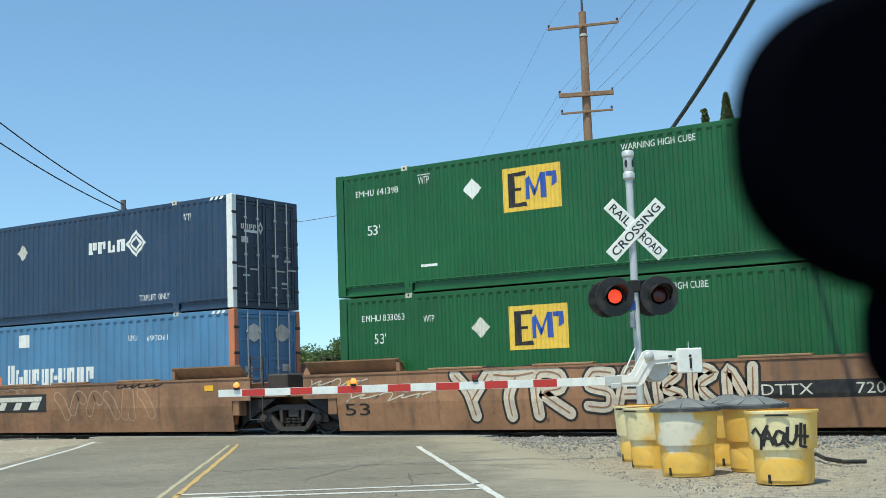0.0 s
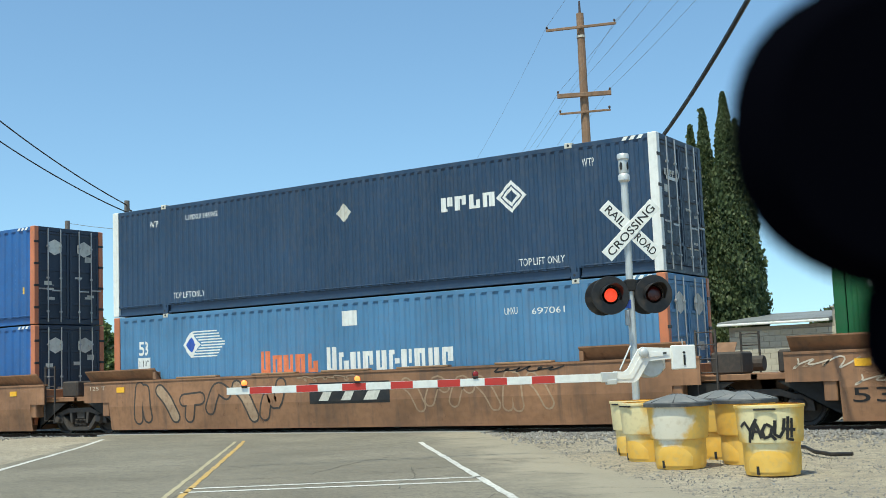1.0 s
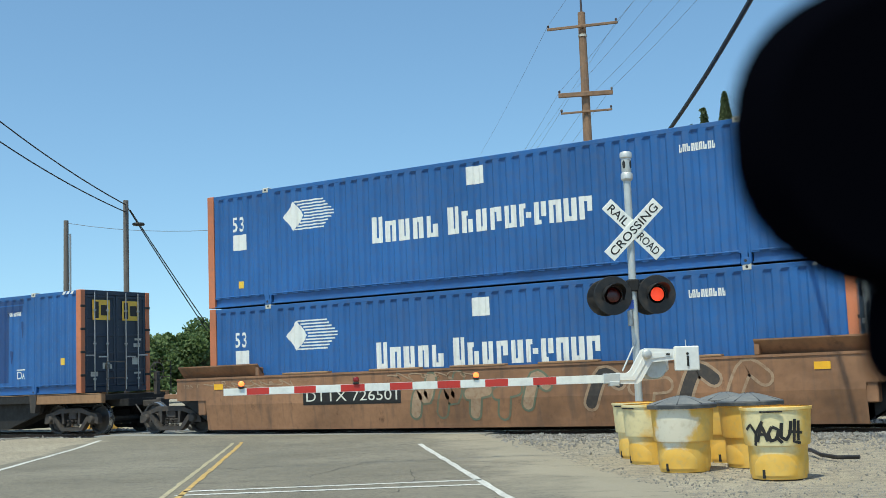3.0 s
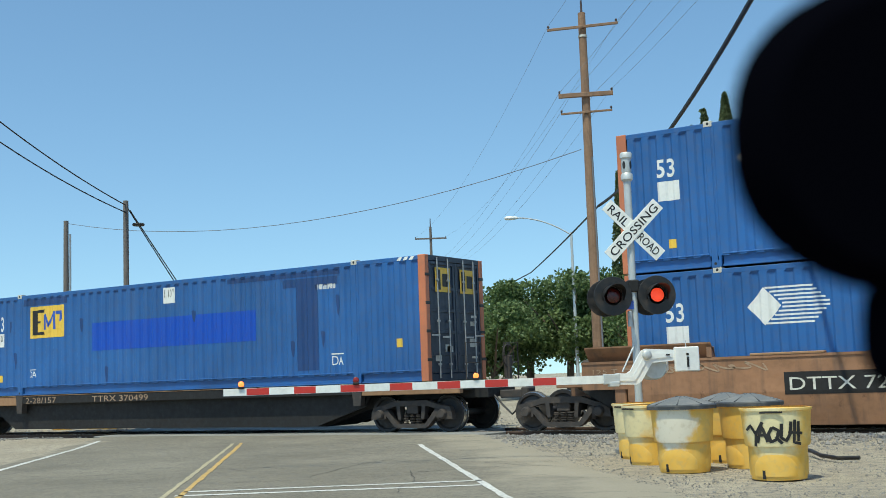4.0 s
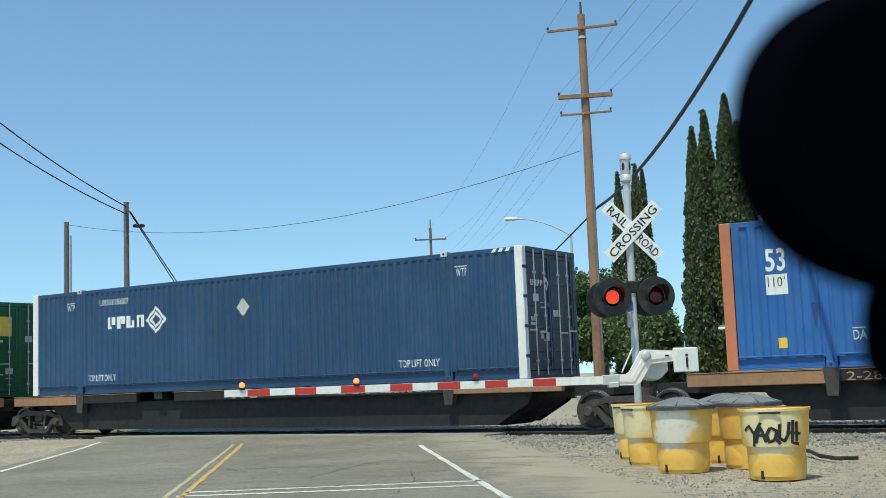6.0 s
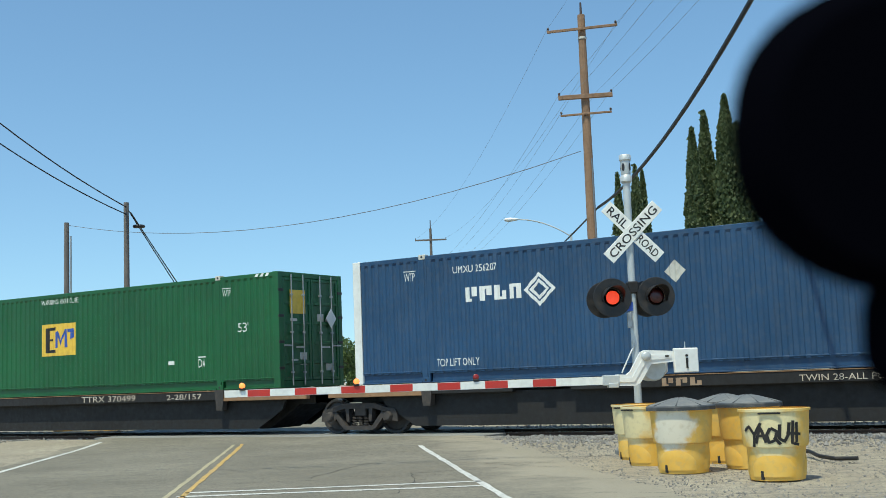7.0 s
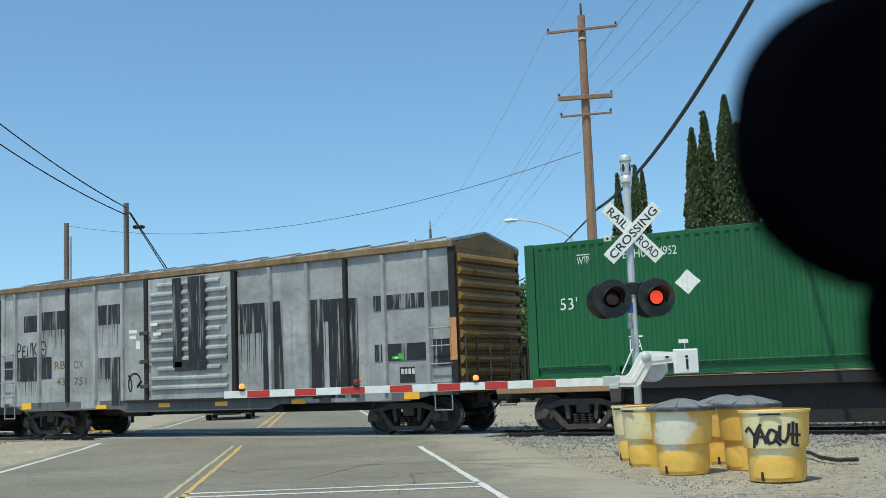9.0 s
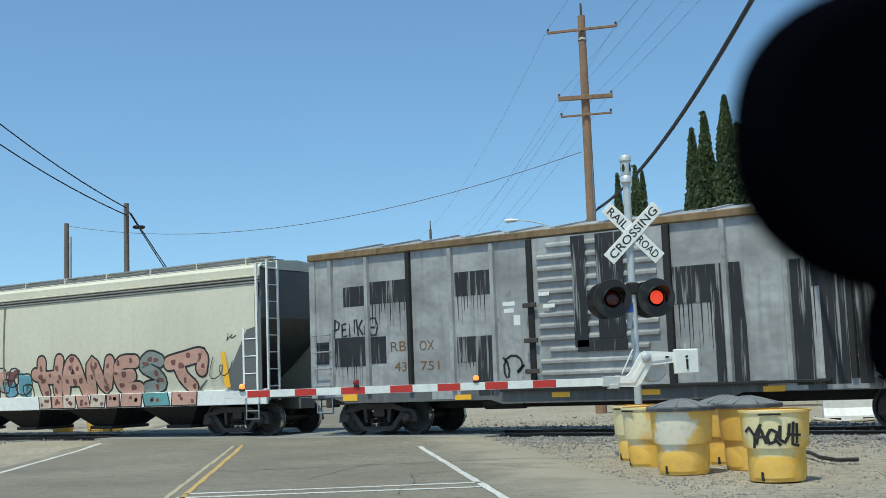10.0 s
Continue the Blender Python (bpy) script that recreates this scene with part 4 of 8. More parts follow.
def bubble(cx, cz, rx, rz, rnd, n=22):
    k1, k2, p1, p2 = rnd.uniform(0.05, 0.2), rnd.uniform(0.05, 0.14), rnd.uniform(0, 6), rnd.uniform(0, 6)
    out = []
    for i in range(n):
        a = 2 * math.pi * i / n
        r = 1 + k1 * math.sin(2 * a + p1) + k2 * math.sin(3 * a + p2)
        c, s = math.cos(a), math.sin(a)
        out.append((cx + rx * r * math.copysign(abs(c) ** 0.7, c), cz + rz * r * math.copysign(abs(s) ** 0.7, s)))
    return out


def scrawl(parent, y, x0, x1, z0, z1, count, seed, line, w=0.03):
    """A quick sprayed tag: loops and hooks in one weight of line."""
    rnd = random.Random(seed)
    step = (x1 - x0) / count
    pts = []
    ph = rnd.uniform(0, 6)
    for j in range(count * 9):
        t = j / 9
        amp = (0.30 + 0.16 * math.sin(1.9 * t + ph)) * (z1 - z0)
        pts.append((x0 + step * (t + 0.42 * math.sin(2 * math.pi * t + ph)), (z0 + z1) / 2 + amp * math.cos(2 * math.pi * t + 0.7 * math.sin(t * 2.3 + ph))))
    polys = ribbon(pts, w, False)
    marks(poly_bm(polys), "graffiti_tag", line, parent, y, lift=0.007)


def rounded_line(pts, per=5):
    """A smooth line through the given corners."""
    pts = [Vector(p) for p in pts]
    out = []
    for i in range(len(pts) - 1):
        a, b, c, d = pts[max(i - 1, 0)], pts[i], pts[i + 1], pts[min(i + 2, len(pts) - 1)]
        for k in range(per):
            t = k / per
            out.append(tuple(0.5 * (2 * b + (c - a) * t + (2 * a - 5 * b + 4 * c - d) * t * t + (3 * b - a - 3 * c + d) * t ** 3)))
    return out + [tuple(pts[-1])]


def fat_figure(parent, y, x0, lines, width, edge, fill, level, rnd, spots="maroon", line="black"):
    """A fat rounded sprayed figure: dark edge, flat fill, darker spots along its strokes."""
    fine = [rounded_line([(x0 + a, b) for a, b in l]) for l in lines]
    for grow, mat, name, up in ((edge, line, "graffiti_edge", 0.0), (0.0, fill, "graffiti_fill", 0.0016)):
        for k, l in enumerate(fine):
            w = width + 2 * grow
            marks(poly_bm(ribbon(l, w, False)), name, mat, parent, y, lift=0.004 + level + up + 0.0002 * k)
            for e in (l[0], l[-1]):
                marks(poly_bm([[(e[0] + w * 0.5 * math.cos(q), e[1] + w * 0.5 * math.sin(q)) for q in [math.pi * i / 6 for i in range(12)]]]), name, mat, parent, y, lift=0.0041 + level + up + 0.0002 * k)
    for l in fine if spots else ():
        for p in l[2::4]:
            marks(poly_bm([bubble(p[0] + rnd.uniform(-0.25, 0.25) * width, p[1] + rnd.uniform(-0.2, 0.2) * width, rnd.uniform(0.05, 0.11), rnd.uniform(0.05, 0.09), rnd, 10)]), "graffiti_spot", spots, parent, y, lift=0.0062 + level + 0.0008)


STROKES = [[[(0.20, 0.0), (0.34, 1.0)], [(0.72, 0.05), (0.62, 0.95)]], [[(0.08, 0.25), (0.45, 0.9), (0.92, 0.72)]], [[(0.12, 0.92), (0.55, 0.58), (0.88, 0.05)]],
           [[(0.08, 0.55), (0.92, 0.62)], [(0.30, 0.02), (0.42, 0.48)]], [[(0.08, 0.05), (0.32, 0.62), (0.68, 0.45), (0.92, 1.0)]]]


def fat_row(parent, y, x0, x1, z0, z1, count, seed, line, fill, width, edge):
    """A row of fat rounded sprayed figures side by side."""
    rnd = random.Random(seed)
    step = (x1 - x0) / count
    for i in range(count):
        lines = [[(x0 + (i + 0.12 + 0.76 * a) * step, z0 + width / 2 + (z1 - z0 - width) * (b + rnd.uniform(-0.04, 0.04))) for a, b in l] for l in rnd.choice(STROKES)]
        fat_figure(parent, y, 0.0, lines, width, edge, fill[i % len(fill)], 0.0005 * i, rnd, None, line)


# -- well cars --
WY = -1.53


BENDS[WY] = [(0.0, 0.112), (0.17, 0.085), (0.80, 0.0), (1.6, 0.0)]
BENDS[-1.525] = [(1.0, 0.14), (1.22, 0.125), (1.8, 0.025), (2.6, -0.005), (3.4, 0.005)]


def well_car(label):
    """A deep well between two end platforms; sheet sides with a fold, flared guides at the ends of the top edge."""
    c = tagged(new("well_car"), label, "rail car", "cars of the train")
    for s in (-1, 1):
        prof = [(1.53, 0.80), (1.53, 1.44), (1.55, 1.44), (1.55, 1.49), (1.33, 1.49), (1.33, 1.45), (1.505, 1.45), (1.505, 0.80), (1.42, 0.20), (1.32, 0.20), (1.32, 0.17), (1.445, 0.17)]
        part("side_sill", Mesh().extrude([(s * a, b) for a, b in prof], "x", 0.05, 16.25), M["well"], c)
        up = [(1.53, 0.92), (1.53, 1.44), (1.55, 1.44), (1.55, 1.49), (1.40, 1.49), (1.40, 1.44), (1.50, 1.44), (1.50, 0.92)]
        for a, b in ((-0.95, 0.05), (16.25, 16.85)):
            part("sill_end", Mesh().extrude([(s * p, q) for p, q in up], "x", a, b), M["well"], c)
        for a, b in ((-0.85, 1.85), (14.25, 16.60)):
            part("guide_panel", Mesh().extrude([(s * 1.36, 1.49), (s * 1.585, 1.76), (s * 1.585, 1.79), (s * 1.33, 1.52)], "x", a, b), M["well"], c)
            part("guide_gusset", Mesh().box(b - 0.10 if a < 0 else a, b if a < 0 else a + 0.10, min(s * 1.36, s * 1.56), max(s * 1.36, s * 1.56), 1.49, 1.70, 0.01), M["well"], c)
        for x in (3.3, 5.9, 8.1, 10.3, 12.9):
            part("sill_cap", Mesh().box(x - 0.7, x + 0.7, min(s * 1.56, s * 1.38), max(s * 1.56, s * 1.38), 1.488, 1.535, 0.01), M["deck"], c)
        # ladder and grab irons at the trailing corner
        for x in (16.75, 17.15):
            part("ladder_stile", Mesh().box(x - 0.02, x + 0.02, min(s * 1.42, s * 1.38), max(s * 1.42, s * 1.38), 0.95, 2.0), M["truck"], c)
        for z in (1.15, 1.42, 1.7, 1.95):
            part("ladder_rung", Mesh().tube((16.75, s * 1.42, z), (17.15, s * 1.42, z), 0.014, n=6), M["truck"], c)
        part("step_iron", Mesh().path([(16.75, s * 1.42, 0.95), (16.75, s * 1.42, 0.45), (17.15, s * 1.42, 0.45), (17.15, s * 1.42, 0.95)], 0.016), M["truck"], c)
    for a, b in ((-0.25, 0.0), (16.2, 16.45)):
        part("bulkhead", Mesh().box(a, b, -1.50, 1.50, 0.55, 1.35, 0.02), M["well"], c)
    for a, b in ((-1.70, -0.2), (16.4, 17.9)):
        part("end_platform", Mesh().box(a, b, -1.25, 1.25, 0.98, 1.10, 0.01).box(a - 0.1, b + 0.1, -0.35, 0.35, 0.72, 1.0, 0.02), M["well"], c)
        part("brake_gear", Mesh().box((a + b) / 2 - 0.3, (a + b) / 2 + 0.35, -0.9, -0.2, 1.1, 1.55, 0.04).tube(((a + b) / 2 - 0.5, 0.4, 1.3), ((a + b) / 2 + 0.4, 0.4, 1.3), 0.16, n=12), M["truck"], c)
        lo, hi = (-1.2, 0.0) if a < 0 else (17.4, 16.3)
        for s in (-1, 1):
            part("shear_plate", Mesh().extrude([(lo, 0.95), (hi, 0.95), (hi, 0.24), (hi + (0.15 if a < 0 else -0.15), 0.2)] if a < 0 else [(hi, 0.95), (lo, 0.95), (hi - 0.15, 0.2), (hi, 0.24)], "y", s * 1.20 - 0.02, s * 1.20 + 0.02), M["spine"], c)
    for x in (0.4, 2.0, 4.0, 6.0, 8.1, 10.2, 12.2, 14.2, 15.8):
        part("cross_beam", Mesh().box(x - 0.16, x + 0.16, -1.44, 1.44, 0.19, 0.328, 0.01), M["well"], c)
    for _ in range(2):
        part("reflector", Mesh().box(0.35 + 15 * _, 0.65 + 15 * _, WY - 0.012, WY - 0.004, 1.18, 1.32), M["reflector"], c)
    return c


def mark_panel(c, x0, x1, z0, z1):
    """A black panel with pale slanting bars."""
    marks(poly_bm([rect(x0, x1, z0, z1)]), "logo_panel", "black", c, WY, "black panel with pale slanting bars")
    w, h = x1 - x0, z1 - z0
    f = lambda pts: [(x0 + a * w, z0 + b * h) for a, b in pts]
    marks(poly_bm([f([(0.06, 0.60), (0.90, 0.60), (0.93, 0.86), (0.08, 0.86)]), f([(0.12, 0.14), (0.24, 0.14), (0.29, 0.56), (0.18, 0.56)]),
                   f([(0.40, 0.14), (0.52, 0.14), (0.57, 0.56), (0.46, 0.56)]), f([(0.68, 0.14), (0.84, 0.14), (0.89, 0.56), (0.74, 0.56)])], ), "logo_mark", "castw", c, WY, lift=0.008)


well_green = well_car("rust-brown well car with large pale graffiti")
rnd = random.Random(11)
for i, lines in enumerate(([[(3.28, 1.36), (3.62, 0.98), (3.78, 0.48)], [(4.12, 1.36), (3.86, 1.02), (3.70, 0.80)]], [[(4.26, 1.34), (4.75, 1.30), (5.22, 1.36)], [(4.80, 1.28), (4.62, 0.90), (4.66, 0.46)]],
                           [[(5.30, 0.48), (5.30, 1.30), (5.80, 1.30), (5.84, 1.02), (5.45, 0.92), (6.02, 0.50)]],
                           [[(6.98, 1.30), (6.58, 1.32), (6.48, 1.04), (6.92, 0.90), (6.88, 0.62), (6.44, 0.64)]], [[(7.10, 0.60), (7.32, 1.30), (7.52, 1.30), (7.74, 0.60)], [(7.25, 0.86), (7.62, 0.86)]],
                           [[(7.98, 0.62), (7.98, 1.32), (8.40, 1.24), (8.10, 0.98), (8.46, 0.80), (8.02, 0.62)]], [[(8.70, 0.60), (8.72, 1.32), (9.12, 1.22), (8.82, 0.98), (9.18, 0.60)]], [[(9.38, 0.60), (9.40, 1.30), (9.80, 0.68), (9.88, 1.32)]])):
    fat_figure(well_green, WY, 0.0, lines, 0.26 if i < 3 else 0.21, 0.05, "chalk", 0.0006 * i, rnd, None)
    for l in lines:
        marks(poly_bm(ribbon(rounded_line(l), 0.03, False)), "graffiti_stroke", "well", well_green, WY, lift=0.013)
marks(poly_bm([rect(9.9, 12.4, 0.72, 1.04)]), "number_panel", "black", well_green, WY, "black number panel")
lettered(well_green, "DTTX", 10.02, 10.98, 0.78, 0.98, "castw", WY)
lettered(well_green, "720", 11.75, 12.25, 0.78, 0.98, "castw", WY)
lettered(well_green, "53", 0.27, 0.98, 0.52, 0.79, "spine", WY)
scrawl(well_green, WY, -0.8, 0.9, 1.15, 1.40, 6, 3, "chalk")
scrawl(well_green, WY, 0.3, 2.6, 0.82, 1.06, 6, 4, "chalk")
lettered(well_green, "125 T", -0.70, -0.15, 1.20, 1.29, "chalkdim", WY)

well_pale = well_car("rust-brown well car with faded dark and red graffiti")
mark_panel(well_pale, 7.02, 9.38, 0.74, 1.24)
fat_row(well_pale, WY, 9.7, 13.6, 0.48, 1.32, 6, 13, "chalkdim", ["well"], 0.22, 0.04)
fat_row(well_pale, WY, 0.9, 6.3, 0.34, 1.40, 6, 14, "truck", ["well", "chalkdim", "well"], 0.26, 0.05)
scrawl(well_pale, WY, 6.7, 8.6, 1.27, 1.42, 6, 15, "chalkdim")
lettered(well_pale, "125 T", -0.70, -0.10, 1.26, 1.36, "chalk", WY)
scrawl(well_pale, WY, 12.2, 13.8, 1.30, 1.44, 6, 16, "spine")

well_blue = well_car("rust-brown well car with faded pale graffiti lettering")
marks(poly_bm([rect(3.22, 6.06, 0.74, 1.16)]), "number_panel", "spine", well_blue, WY, "black number panel")
lettered(well_blue, "DTTX 726501", 3.32, 5.96, 0.82, 1.06, "castw", WY)
fat_row(well_blue, WY, 6.3, 9.9, 0.36, 1.40, 5, 17, "tealdim", ["chalkdim", "well"], 0.24, 0.05)
fat_row(well_blue, WY, 10.6, 14.6, 0.34, 1.44, 4, 18, "chalkdim", ["truck", "well"], 0.24, 0.06)
scrawl(well_blue, WY, 0.1, 2.9, 1.20, 1.40, 9, 19, "chalkdim")
scrawl(well_blue, WY, 5.8, 8.2, 1.22, 1.44, 7, 20, "chalkdim")
lettered(well_blue, "125 T", -0.70, -0.15, 1.24, 1.33, "chalkdim", WY)

for c in (well_green, well_pale, well_blue):
    bogie(c, -1.66)
bogie(well_green, 17.8)


# -- spine cars --
def spine_car(label, left_end, right_end, gap=None):
    """A spine car: a deep narrow-ended centre girder, a tan deck edge, container pedestals."""
    c = tagged(new("spine_car"), label, "rail car", "cars of the train")
    a, b = (-1.2 if left_end else -1.75), (17.3 if right_end else 17.85)
    la, lb = (2.1, 3.5) if left_end else (0.7, 1.5)
    ra, rb = (12.7, 14.2) if right_end else (15.2, 16.0)
    outline = [(a, 1.02), (a, 0.82), (la, 0.78), (lb, 0.22), (ra, 0.20), (rb, 0.66), (rb + 0.2, 0.80), (b, 0.82), (b, 1.02)]
    skirt = [(la - 0.2, 0.98), (la, 0.72), (lb, 0.24), (ra, 0.22), (rb, 0.68), (rb + 0.15, 0.98)]
    part("centre_girder", Mesh().extrude(outline[::-1], "y", -0.62, 0.62), M["spine"], c)
    part("side_skirt", Mesh().extrude(skirt[::-1], "y", -1.06, -1.0), M["spine"], c)
    part("side_skirt", Mesh().extrude(skirt[::-1], "y", 1.0, 1.06), M["spine"], c)
    for s in (-1, 1):
        y0, y1 = sorted((s * 1.12, s * 1.28))
        for xa, xb in ((2.05, gap[0]), (gap[1], 14.05)) if gap else ((2.05, 14.05),):
            part("deck_edge", Mesh().box(xa, xb, y0, y1, 0.96, 1.19, 0.012), M["spine"], c)
        for xa, xb in ((-0.85, 1.92), (14.2, 16.95)):
            part("platform_edge", Mesh().box(xa, xb, y0, y1, 0.93, 1.18, 0.012), M["deck"], c)
        for xa, xb in ((-0.85, gap[0]), (gap[1], 16.95)) if gap else ((-0.85, 16.95),):
            part("deck_lip", Mesh().box(xa, xb, y0 - 0.012, y1 + 0.012, 1.186, 1.202, 0.004), M["deck"], c)
        for x in (1.98, 14.12):
            part("pedestal", Mesh().extrude([(x - 0.16, 1.22), (x + 0.16, 1.22), (x + 0.10, 0.70), (x - 0.10, 0.70)][::-1], "y", y0 - 0.02, y1), M["truck"], c)
    for x0, x1 in ((-0.85, 1.9), (14.2, 16.95)):
        part("platform", Mesh().box(x0, x1, -1.12, 1.12, 1.0, 1.16, 0.01), M["spine"], c)
    for x in (2.0, 5.0, 8.07, 11.1, 14.1):
        part("cross_bearer", Mesh().box(x - 0.15, x + 0.15, -1.26, 1.26, 1.02, 1.216, 0.01), M["spine"], c)
    return c


SY = -1.28
spine_blue = spine_car("black spine car with tan deck ends under a blue container", False, True)
lettered(spine_blue, "TTRX 370499", 5.04, 7.21, 0.98, 1.14, "chalkdim", SY)
lettered(spine_blue, "2-28/157", 2.25, 3.55, 0.98, 1.14, "chalkdim", SY)
spine_umax = spine_car("black spine car with tan deck ends under a slate blue container", False, False, (4.2, 5.6))
lettered(spine_umax, "TWIN 28-ALL PURPOSE SPINE CAR", 10.4, 13.65, 1.0, 1.12, "chalk", SY)
marks(poly_bm(word_bars(7.63, 8.52, 0.98, 1.14, 3, 3)), "logo_mark", "chalkdim", spine_umax, SY)
spine_green = spine_car("black spine car with tan deck ends under a green container", True, False)
lettered(spine_green, "TTRX 370499", 8.95, 11.08, 1.0, 1.16, "chalk", SY)
lettered(spine_green, "2-28/157", 12.24, 13.5, 1.0, 1.14, "chalk", SY)
bogie(spine_blue, 15.5)
bogie(spine_blue, -2.25)
bogie(spine_umax, -0.08 + 0.0)
bogie(spine_green, 1.1)
for c, x, s in ((spine_blue, 17.3, 1), (spine_green, -1.2, -1)):
    part("coupler", Mesh().box(min(x, x + s * 0.75), max(x, x + s * 0.75), -0.10, 0.10, 0.78, 0.96, 0.02).box(min(x + s * 0.6, x + s * 0.8), max(x + s * 0.6, x + s * 0.8), -0.2, 0.16, 0.72, 1.02, 0.03), M["truck"], c)
    for y in (-1.2, 1.2):
        part("grab_frame", Mesh().path([(x - s * 0.2, y, 1.15), (x - s * 0.2, y, 2.05), (x - s * 0.2, y * 0.45, 2.05), (x - s * 0.2, y * 0.45, 1.15)], 0.016).path([(x - s * 0.2, y, 1.6), (x - s * 0.2, y * 0.45, 1.6)], 0.014), M["truck"], c)
    part("brake_wheel", Mesh().lathe([(0.26, -0.015), (0.285, 0.0), (0.26, 0.015), (0.245, 0.0), (0.26, -0.015)], 20, (x - s * 0.1, 0.55, 1.75), "x").tube((x - s * 0.1, 0.30, 1.75), (x - s * 0.1, 0.80, 1.75), 0.012, n=6).tube((x - s * 0.1, 0.55, 1.5), (x - s * 0.1, 0.55, 2.0), 0.012, n=6).box(x - s * 0.1 - 0.06, x - s * 0.1 + 0.06, 0.48, 0.62, 1.1, 1.75, 0.01), M["truck"], c)
    part("hose", Mesh().path([(x, -0.35, 0.85), (x + s * 0.25, -0.36, 0.6), (x + s * 0.45, -0.36, 0.42), (x + s * 0.6, -0.34, 0.55)], 0.025), M["black"], c)


# -- boxcar --
BY = -1.47
M["sillgrey"] = surface("sooty_grey_sill_paint", (0.085, 0.085, 0.085), 0.65, vary=0.35, streak=0.5, dirt=(0.2, 0.195, 0.19))
M["eave"] = surface("weathered_brown_eave_paint", (0.17, 0.105, 0.045), 0.6, vary=0.35, fine=5, streak=0.3, rust=0.5, rust_col=(0.06, 0.04, 0.03), dirt=(0.30, 0.24, 0.15), dirty=0.5)
M["rustpatch"] = surface("orange_rusted_paint", (0.50, 0.24, 0.10), 0.8, vary=0.3, rust=0.45, dirt=(0.2, 0.09, 0.05), dirty=0.5, streak=0.4)
boxcar = tagged(new("boxcar"), "weathered silver boxcar with yellow ends and black graffiti", "rail car", "cars of the train")
BL = 15.65
for s in (-1, 1):
    y0, y1 = sorted((s * 1.47, s * 1.44))
    part("side_sheet", Mesh().box(0.02, BL - 0.02, y0, y1, 1.05, 4.26, 0.004), M["silver"], boxcar)
    for x in (0.62, 1.68, 2.86, 4.00, 5.08, 10.29, 11.47, 12.62, 13.72, 14.92):
        wide = x in (2.86, 12.62)
        mat = M["spine"] if wide else M["silver"]
        w = 0.075
        part("side_post", Mesh().extrude([(x - w, 0), (x + w, 0), (x + w * 0.6, 0.07), (x - w * 0.6, 0.07)], "z", 1.05, 4.22), mat, boxcar).matrix_basis = Matrix.Translation((0, s * 1.47, 0)) @ Matrix.Diagonal((1, s, 1, 1))
    for x in (0.06, BL - 0.06):
        y0, y1 = sorted((s * 1.40, s * 1.50))
        part("corner_post", Mesh().box(x - 0.09, x + 0.09, y0, y1, 0.95, 4.30, 0.015), M["spine"] if x > 1 else M["silver"], boxcar)
    y0, y1 = sorted((s * 1.42, s * 1.56))
    part("eave", Mesh().box(-0.03, BL + 0.03, y0, y1, 4.24, 4.40, 0.02), M["eave"], boxcar)
    sill = [(0.0, 1.06), (BL, 1.06), (BL, 0.95), (14.9, 0.95), (14.3, 0.84), (10.5, 0.84), (10.2, 0.73), (5.2, 0.73), (4.9, 0.82), (1.0, 0.82), (0.6, 0.95), (0.0, 0.95)]
    y0, y1 = sorted((s * 1.43, s * 1.475))
    part("side_sill", Mesh().extrude(sill[::-1], "y", y0, y1), M["sillgrey"], boxcar)
    for x in (0.35, 3.4, 11.0, 12.1, 13.1):
        ya, yb = sorted((s * 1.46, s * 1.48))
        part("sill_patch", Mesh().box(x, x + 0.75, ya, yb, 0.86 if x > 0.5 else 0.97, 1.055, 0.004), M["silver"], boxcar)
    for x in (0.9, 4.0, 6.4, 8.4, 10.9, 14.2):
        y0, y1 = sorted((s * 1.478, s * 1.484))
        part("reflector", Mesh().box(x, x + 0.42, y0, y1, 0.84 if x not in (0.9, 14.2) else 0.88, 0.95 if x not in (0.9, 14.2) else 1.06), M["reflector"], boxcar)
    # door
    y0, y1 = sorted((s * 1.47, s * 1.54))
    d = Mesh().box(6.08, 9.08, y0, y1, 1.02, 4.22, 0.01)
    door = part("sliding_door", d, M["silver"], boxcar)
    for i in range(12):
        z = 1.34 + i * 0.245
        ins = 0.35 if i in (2, 6, 11) else 0.12
        part("door_rib", Mesh().extrude([(s * 1.53, z - 0.07), (s * 1.60, z - 0.03), (s * 1.60, z + 0.02), (s * 1.53, z + 0.07)], "x", 6.11 + ins, 9.04 - ins), M["silver"], door)
    for x in (6.04, 9.14):
        y0, y1 = sorted((s * 1.47, s * 1.585))
        part("door_post", Mesh().box(x - 0.07, x + 0.07, y0, y1, 1.0, 4.22, 0.012), M["spine"], boxcar)
    part("door_rail", Mesh().box(5.2, 12.2, min(s * 1.49, s * 1.58), max(s * 1.49, s * 1.58), 0.99, 1.05, 0.008), M["spine"], boxcar)
    for z in (1.35, 2.0, 2.75):
        part("door_latch", Mesh().box(5.88, 6.20, min(s * 1.60, s * 1.66), max(s * 1.60, s * 1.66), z, z + 0.10, 0.01), M["truck"], boxcar)
    for x0 in (0.12, BL - 0.62):
        for z in (1.25, 1.65, 2.05, 2.45):
            part("grab_iron", Mesh().path([(x0, s * 1.48, z), (x0, s * 1.60, z), (x0 + 0.5, s * 1.60, z), (x0 + 0.5, s * 1.48, z)], 0.017), M["bar"], boxcar)
        part("step_iron", Mesh().path([(x0, s * 1.46, 1.0), (x0, s * 1.46, 0.62), (x0 + 0.45, s * 1.46, 0.62), (x0 + 0.45, s * 1.46, 1.0)], 0.018), M["bar"], boxcar)
